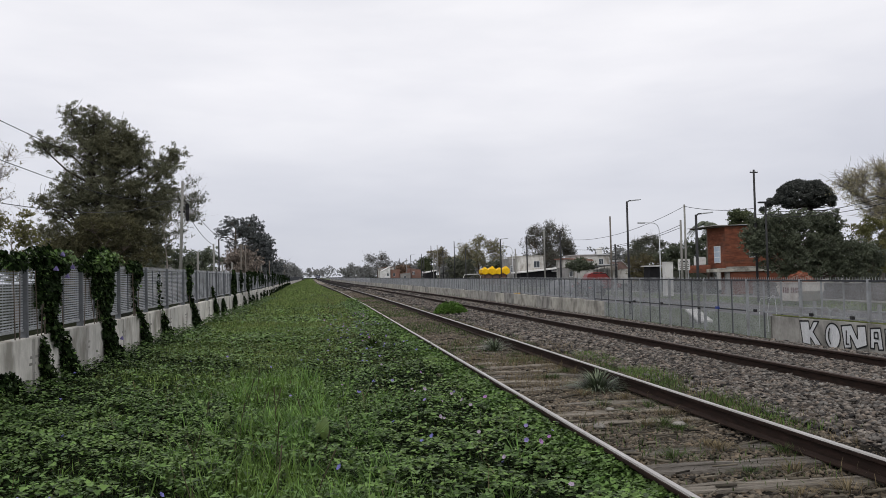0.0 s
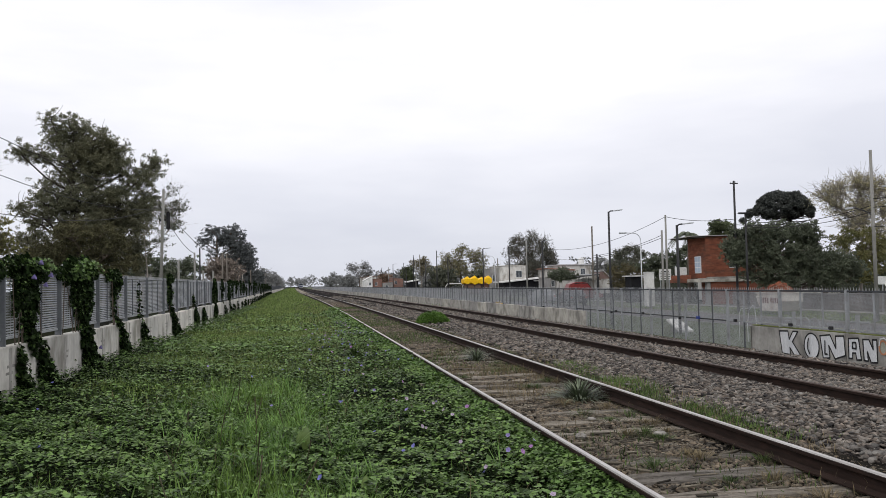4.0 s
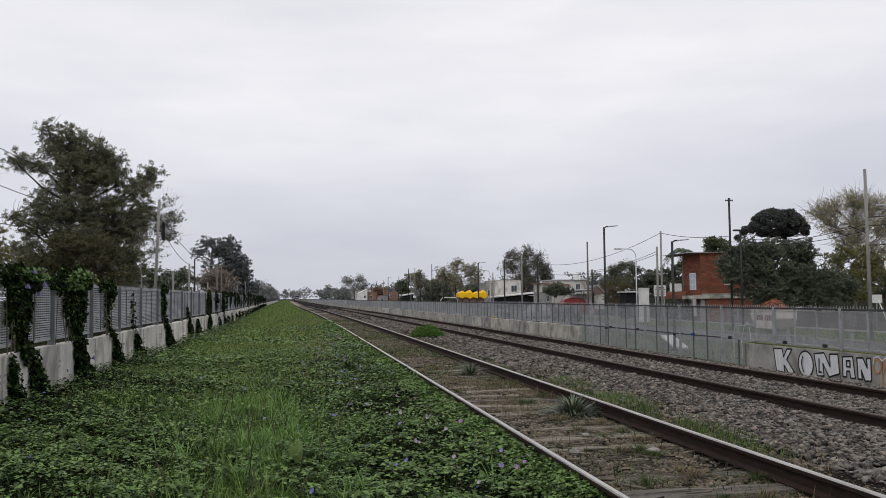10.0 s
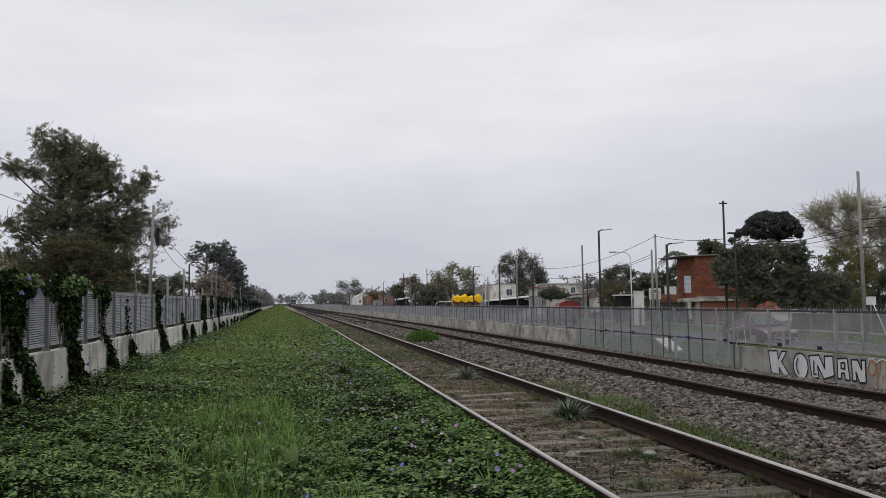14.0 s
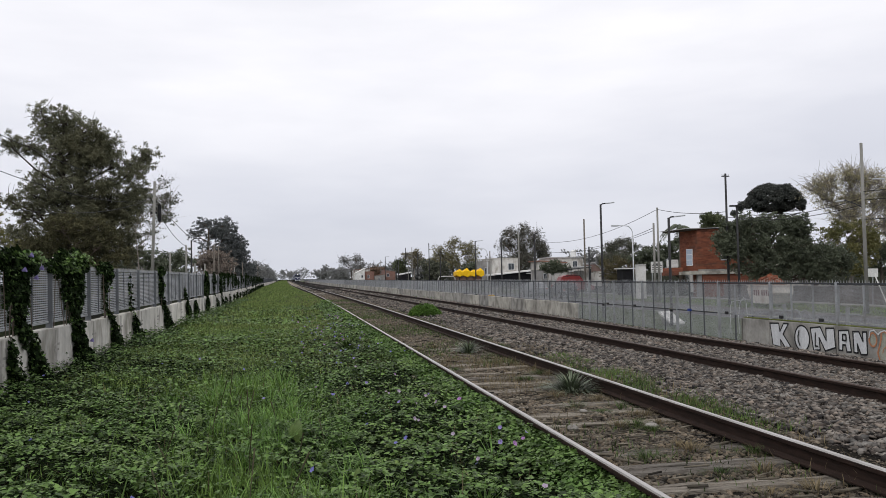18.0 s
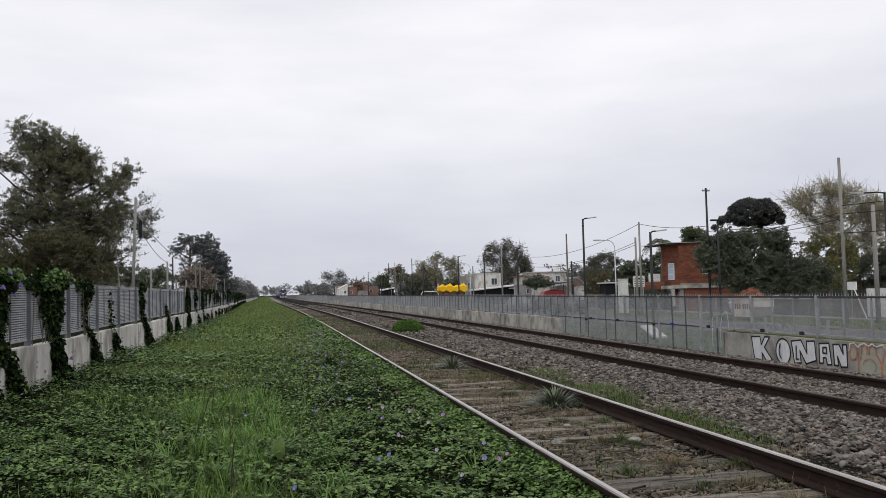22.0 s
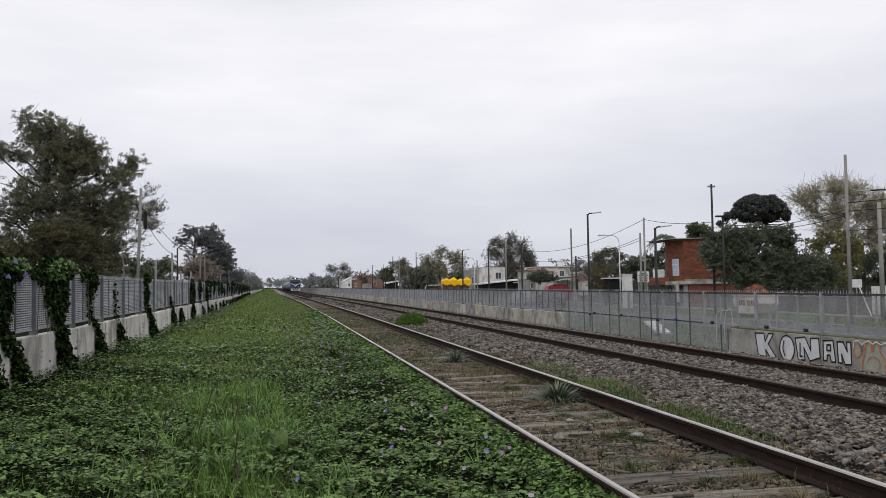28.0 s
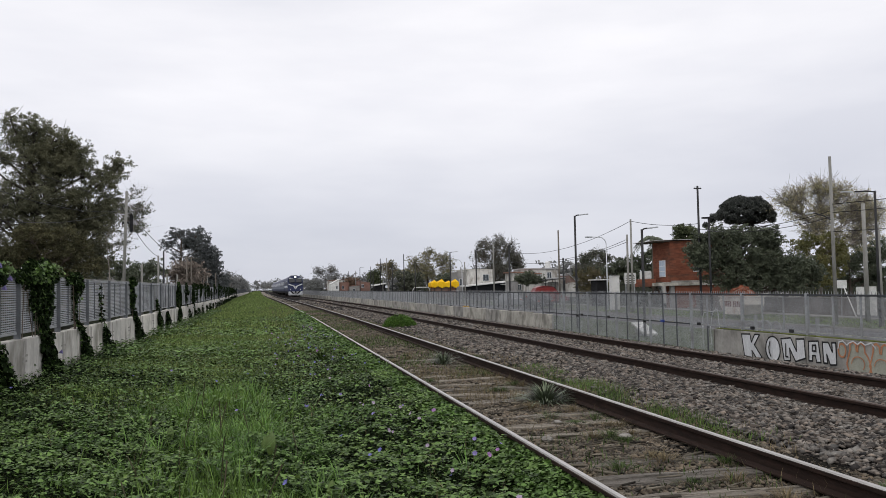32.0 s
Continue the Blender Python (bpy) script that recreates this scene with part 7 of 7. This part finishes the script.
for y, c in ((26.9, "blue_plastic"), (24.4, ""), (21.4, ""), (19.6, ""), (31.6, ""), (34.5, "")):
    q = empty("fence_clamp", RF - 0.05, y, -0.02, label=("blue" if c else "black") + " plastic box clamped to the fence rail", category="clamp")
    part("case", boxed(-0.05, 0.03, -0.09 if c else -0.06, 0.09 if c else 0.06, 0.0, 0.09, 0.01), mat("blue_plastic", (0.05, 0.08, 0.3), None, 3, 0.5) if c else STEEL_D, q)

rag = empty("yellow_sheet", RF - 0.02, 56.4, -0.08, label="crumpled orange-yellow plastic sheet on the wall top", category="sheet")
part("sheet", tube(bmesh.new(), [(0, -0.9, 0.05), (0.02, -0.3, 0.09), (-0.02, 0.2, 0.06), (0.01, 0.8, 0.08)], 0.06, 6), YELLOW, rag)


# ---- the train ----
NAVY = mat("navy_locomotive_paint", (0.034, 0.044, 0.10), (0.026, 0.034, 0.08), 1.0, 0.45, world=False, stain=(0.05, 0.05, 0.06), sscale=0.8, samount=0.4)
TWHITE = mat("white_train_paint", (0.66, 0.68, 0.70), (0.56, 0.58, 0.60), 1.0, 0.5, world=False)
TGREY = mat("grey_train_paint", (0.20, 0.22, 0.26), (0.15, 0.165, 0.20), 1.0, 0.5, world=False)
TPALE = mat("pale_grey_train_paint", (0.46, 0.47, 0.49), (0.36, 0.37, 0.39), 1.0, 0.5, world=False)
TRED = mat("red_train_paint", (0.42, 0.05, 0.04), (0.34, 0.04, 0.035), 1.0, 0.5, world=False)
UNDER = mat("dark_underframe", (0.03, 0.028, 0.026), (0.02, 0.02, 0.02), 2.0, 0.85, world=False)
TGLASS = glass_mat("train_glass", (0.015, 0.018, 0.022))
HEADL = mat("head_lamp", (0.9, 0.9, 0.85), None, 3, 0.3, emit=((1.0, 0.98, 0.94), 1.3))
TX = 7.45


def bogie(parent, y, n):
    b = part("bogie", boxed(-1.15, 1.15, y - 1.7, y + 1.7, 0.35, 0.85, 0.05), UNDER, parent, "dark bogie frame")
    for i in range(n):
        yy = y - 1.4 + 2.8 * i / (n - 1)
        part("wheelset", rod(rod(rod(bmesh.new(), (-0.94, yy, 0.46), (-0.80, yy, 0.46), 0.46, 0.46, 18), (0.80, yy, 0.46), (0.94, yy, 0.46), 0.46, 0.46, 18), (-0.8, yy, 0.46), (0.8, yy, 0.46), 0.08, 0.08, 8), UNDER, b)


def locomotive():
    t = empty("locomotive", TX, 900, 0, label="navy blue diesel locomotive with white chevrons and lit headlamp", category="locomotive")
    L = 18.5
    side = [(-1.45, 1.0), (1.45, 1.0), (1.48, 1.3), (1.48, 3.2), (1.36, 3.62), (0.95, 3.92), (0.4, 4.02), (-0.4, 4.02), (-0.95, 3.92), (-1.36, 3.62), (-1.48, 3.2), (-1.48, 1.3)]
    part("body", prism(bmesh.new(), side, "y", 0.9, L), NAVY, t)
    nose = bmesh.new()
    A = [nose.verts.new((x * 0.93, 0.0 + max(0, z - 2.3) * 0.42, z)) for x, z in side]
    B = [nose.verts.new((x, 0.897, z)) for x, z in side]
    nose.faces.new(A)
    for i in range(len(side)):
        j = (i + 1) % len(side)
        nose.faces.new((A[i], B[i], B[j], A[j]))
    bmesh.ops.recalc_face_normals(nose, faces=nose.faces)
    part("nose", nose, NAVY, t)
    part("underframe", boxed(-1.4, 1.4, 0.5, L, 0.62, 0.998), UNDER, t)
    for s in (-1, 1):
        w = boxed(min(s * 0.08, s * 1.18), max(s * 0.08, s * 1.18), -0.02, 0.03, 0, 0.82, 0.015)
        q = part("windscreen", w, TGLASS, t, "dark windscreen pane")
        q.matrix_basis = pose(0, 0.05, 2.72, -22.8, 0, 0)
        bm = bmesh.new()
        prism(bm, [(s * 0.03, 1.35), (s * 0.03, 2.0), (s * 1.3, 2.5), (s * 1.3, 2.28), (s * 0.42, 1.98)], "y", -0.035, -0.005)
        part("chevron", bm, TWHITE, t, "white slanted band")
        part("pilot_stripe", prism(bmesh.new(), [(s * 0.2, 0.55), (s * 0.65, 1.0), (s * 1.0, 1.0), (s * 0.55, 0.55)], "y", -0.05, -0.02), UNDER, t, "dark slanted stripe")
        part("white_stripe", prism(bmesh.new(), [(s * 0.70, 0.5), (s * 1.05, 0.95), (s * 1.3, 0.95), (s * 0.95, 0.5)], "y", -0.05, -0.021), TWHITE, t, "white slanted stripe")
        part("brow_band", boxed(min(s * 0.42, s * 1.2), max(s * 0.42, s * 1.2), 0.50, 0.58, 3.50, 3.58), TWHITE, t, "white line over the windscreen")
        part("number_plate", boxed(s * 0.98 - 0.22, s * 0.98 + 0.22, 0.30, 0.36, 3.45, 3.62), TWHITE, t)
        for k in range(6):
            part("side_window", boxed(s * 1.484 - 0.006, s * 1.484 + 0.006, 3.0 + k * 2.4, 4.0 + k * 2.4, 2.45, 3.05), TGLASS, t, "dark side window")
        part("side_band", boxed(s * 1.482 - 0.004, s * 1.482 + 0.004, 0.95, L - 0.1, 1.75, 2.1), TWHITE, t, "white side band")
        part("cab_door", boxed(s * 1.486 - 0.006, s * 1.486 + 0.006, 1.6, 2.3, 1.1, 3.0), NAVY, t)
    part("pilot", boxed(-1.35, 1.35, -0.02, 0.45, 0.22, 0.995, 0.05), TPALE, t, "pale pilot plate with dark slanted stripes")
    part("coupler", boxed(-0.15, 0.15, -0.5, -0.03, 0.72, 1.0, 0.03), UNDER, t)
    lamp = part("head_lamp", rod(bmesh.new(), (0, 0.42, 3.78), (0, 0.62, 3.78), 0.2, 0.2, 16), HEADL, t, "lit round headlamp")
    part("lamp_hood", rod(bmesh.new(), (0, 0.46, 3.78), (0, 1.1, 3.78), 0.30, 0.30, 16), NAVY, t)
    for s in (-0.95, 0.95):
        part("marker_lamp", rod(bmesh.new(), (s, -0.03, 1.35), (s, 0.02, 1.35), 0.11, 0.11, 12), TWHITE, t)
    for k in range(3):
        part("roof_fan", rod(bmesh.new(), (0, 6 + 3.5 * k, 4.0), (0, 6 + 3.5 * k, 4.16), 0.6, 0.6, 16), UNDER, t)
    bogie(t, 3.6, 3)
    bogie(t, L - 3.4, 3)
    return t


def coach(k):
    t = empty("railway_coach", TX, 900 + 19.3 + k * 25.6, 0, label="blue and white passenger coach behind the locomotive", category="railway coach", group="train coaches")
    L = 25.0
    side = [(-1.45, 1.0), (1.45, 1.0), (1.48, 1.3), (1.48, 3.15), (1.36, 3.55), (0.95, 3.84), (0, 3.98), (-0.95, 3.84), (-1.36, 3.55), (-1.48, 3.15), (-1.48, 1.3)]
    part("body", prism(bmesh.new(), side, "y", 0, L), NAVY, t)
    part("underframe", boxed(-1.35, 1.35, 0.1, L - 0.1, 0.62, 0.998), UNDER, t)
    part("gangway", boxed(-0.55, 0.55, -0.7, 0, 1.0, 3.2), UNDER, t)
    for s in (-1, 1):
        part("window_band", boxed(s * 1.482 - 0.004, s * 1.482 + 0.004, 0.3, L - 0.3, 1.55, 2.12), TGREY, t, "pale grey side band")
        for i in range(10):
            part("side_window", boxed(s * 1.486 - 0.006, s * 1.486 + 0.006, 2.4 + i * 2.1, 3.9 + i * 2.1, 2.25, 3.05), TGLASS, t, "dark coach window")
    bogie(t, 3.4, 2)
    bogie(t, L - 3.4, 2)
    return t


loco = locomotive()
coaches = [coach(0)]
for k in range(1, 6):
    coaches.append(copy_thing(coaches[0], pose(TX, 900 + 19.3 + k * 25.6, 0)))


# ---- cars in the street ----
TYRE = mat("tyre_rubber", (0.025, 0.025, 0.025), None, 5, 0.9, world=False)
CGLASS = glass_mat("car_glass", (0.02, 0.024, 0.028), 0.05)
CHROME = mat("wheel_alloy", (0.45, 0.46, 0.48), None, 5, 0.35, 0.7, world=False)


def car(x, y, rz, paint, label, L=4.3, H=1.46):
    """A saloon car whose nose points along -y before it is turned by rz."""
    t = empty("car", x, y, ground_z(x) if not 20.7 < x < 25.5 else -0.91, rz, label=label, category="car")
    h = L / 2
    prof = [(-h, 0.42), (-h + 0.05, 0.68), (-h + 0.9, 0.88), (-h + 1.75, H * 0.96), (-h + 2.2, H), (-h + 3.0, H), (h - 0.75, H * 0.90), (h - 0.35, 0.95), (h, 0.90), (h, 0.40), (h - 0.2, 0.28), (-h + 0.2, 0.26)]
    bm = prism(bmesh.new(), prof, "x", -0.84, 0.84)
    for v in bm.verts:
        if v.co.z > 0.95:
            v.co.x *= 0.80
    bmesh.ops.bevel(bm, geom=[e for e in bm.edges if abs(e.verts[0].co.x - e.verts[1].co.x) < 0.3], offset=0.05, segments=2, affect="EDGES", clamp_overlap=True)
    part("body", bm, paint, t, smooth=False)
    for s in (-1, 1):
        def q(z):
            return s * (0.84 - 0.168 * min(1, max(0, (z - 0.93) / 0.05)))
        for name, pts in (("front_window", [(-h + 1.15, 1.0), (-h + 1.80, H - 0.09), (-h + 2.35, H - 0.07), (-h + 2.35, 1.0)]), ("rear_window", [(-h + 2.43, 1.0), (-h + 2.43, H - 0.07), (-h + 3.0, H - 0.08), (h - 0.80, H - 0.24), (h - 0.62, 1.0)])):
            lo, hi = sorted((s * 0.676, s * 0.69))
            part(name, prism(bmesh.new(), pts, "x", lo, hi), CGLASS, t, "dark side window")
        for yy in (-h + 0.85, h - 0.85):
            lo, hi = sorted((s * 0.66, s * 0.862))
            w = part("wheel", rod(bmesh.new(), (lo, yy, 0.31), (hi, yy, 0.31), 0.31, 0.31, 20), TYRE, t)
            a, b2 = sorted((s * 0.863, s * 0.873))
            part("rim", rod(bmesh.new(), (a, yy, 0.31), (b2, yy, 0.31), 0.2, 0.19, 16), CHROME, w)
        part("headlight", boxed(s * 0.62 - 0.17, s * 0.62 + 0.17, -h - 0.005, -h + 0.2, 0.60, 0.74, 0.03), TWHITE, t)
        part("tail_light", boxed(s * 0.66 - 0.13, s * 0.66 + 0.13, h - 0.15, h + 0.008, 0.72, 0.88, 0.02), TRED, t)
    part("windscreen", prism(bmesh.new(), [(-h + 0.98, 0.94), (-h + 1.70, H - 0.08), (-h + 1.66, H - 0.06), (-h + 0.93, 0.95)], "x", -0.62, 0.62), CGLASS, t)
    part("bumper", boxed(-0.8, 0.8, -h - 0.04, -h + 0.12, 0.32, 0.52, 0.04), paint, t)
    return t


GRAPH = mat("dark_car_paint", (0.035, 0.038, 0.045), (0.028, 0.03, 0.036), 1.0, 0.25, 0.2, world=False)
MAROON = mat("maroon_car_paint", (0.085, 0.018, 0.028), (0.06, 0.014, 0.022), 1.0, 0.28, 0.1, world=False, spec=0.5)
car_out = car(22.0, 31.3, 0, MAROON, "dark maroon hatchback driving along the street", 3.85, 1.42)
car_in = car(24.2, 36.3, 180, GRAPH, "dark grey saloon car driving along the street", 4.2, 1.32)
car(24.3, 82.0, 180, mat("silver_car_paint", (0.34, 0.35, 0.37), (0.30, 0.31, 0.33), 1.0, 0.3, 0.3, world=False), "silver car parked by the kerb")
car(24.4, 73.0, 180, GRAPH, "dark car parked by the kerb")
car(30.0, 86.4, 90, RED, "dark red van parked before a white house", 4.4, 1.95)


# ---- what moves ----
def motions():
    for ob, off in [(loco, 0.0)] + [(c, 19.3 + k * 25.6) for k, c in enumerate(coaches)]:
        rows = []
        for t in range(0, 33, 2):
            y = 163.0 + 20.0 * (32 - t) + off
            turn = math.degrees(math.atan2(float(bend(y) - bend(y + 20)), 20))
            rows.append((t, pose(TX + float(bend(y)), y, 0, 0, 0, turn)))
        walk(ob, rows)
    walk(car_out, [(t, pose(22.0, 31.3 - 13.05 * (t - 14.4), -0.90)) for t in (0, 8, 16, 24, 32)])
    walk(car_in, [(t, pose(24.2, 36.3 + 10.4 * (t - 19.1), -0.90, 0, 0, 180)) for t in (0, 8, 16, 24, 32)])


motions()
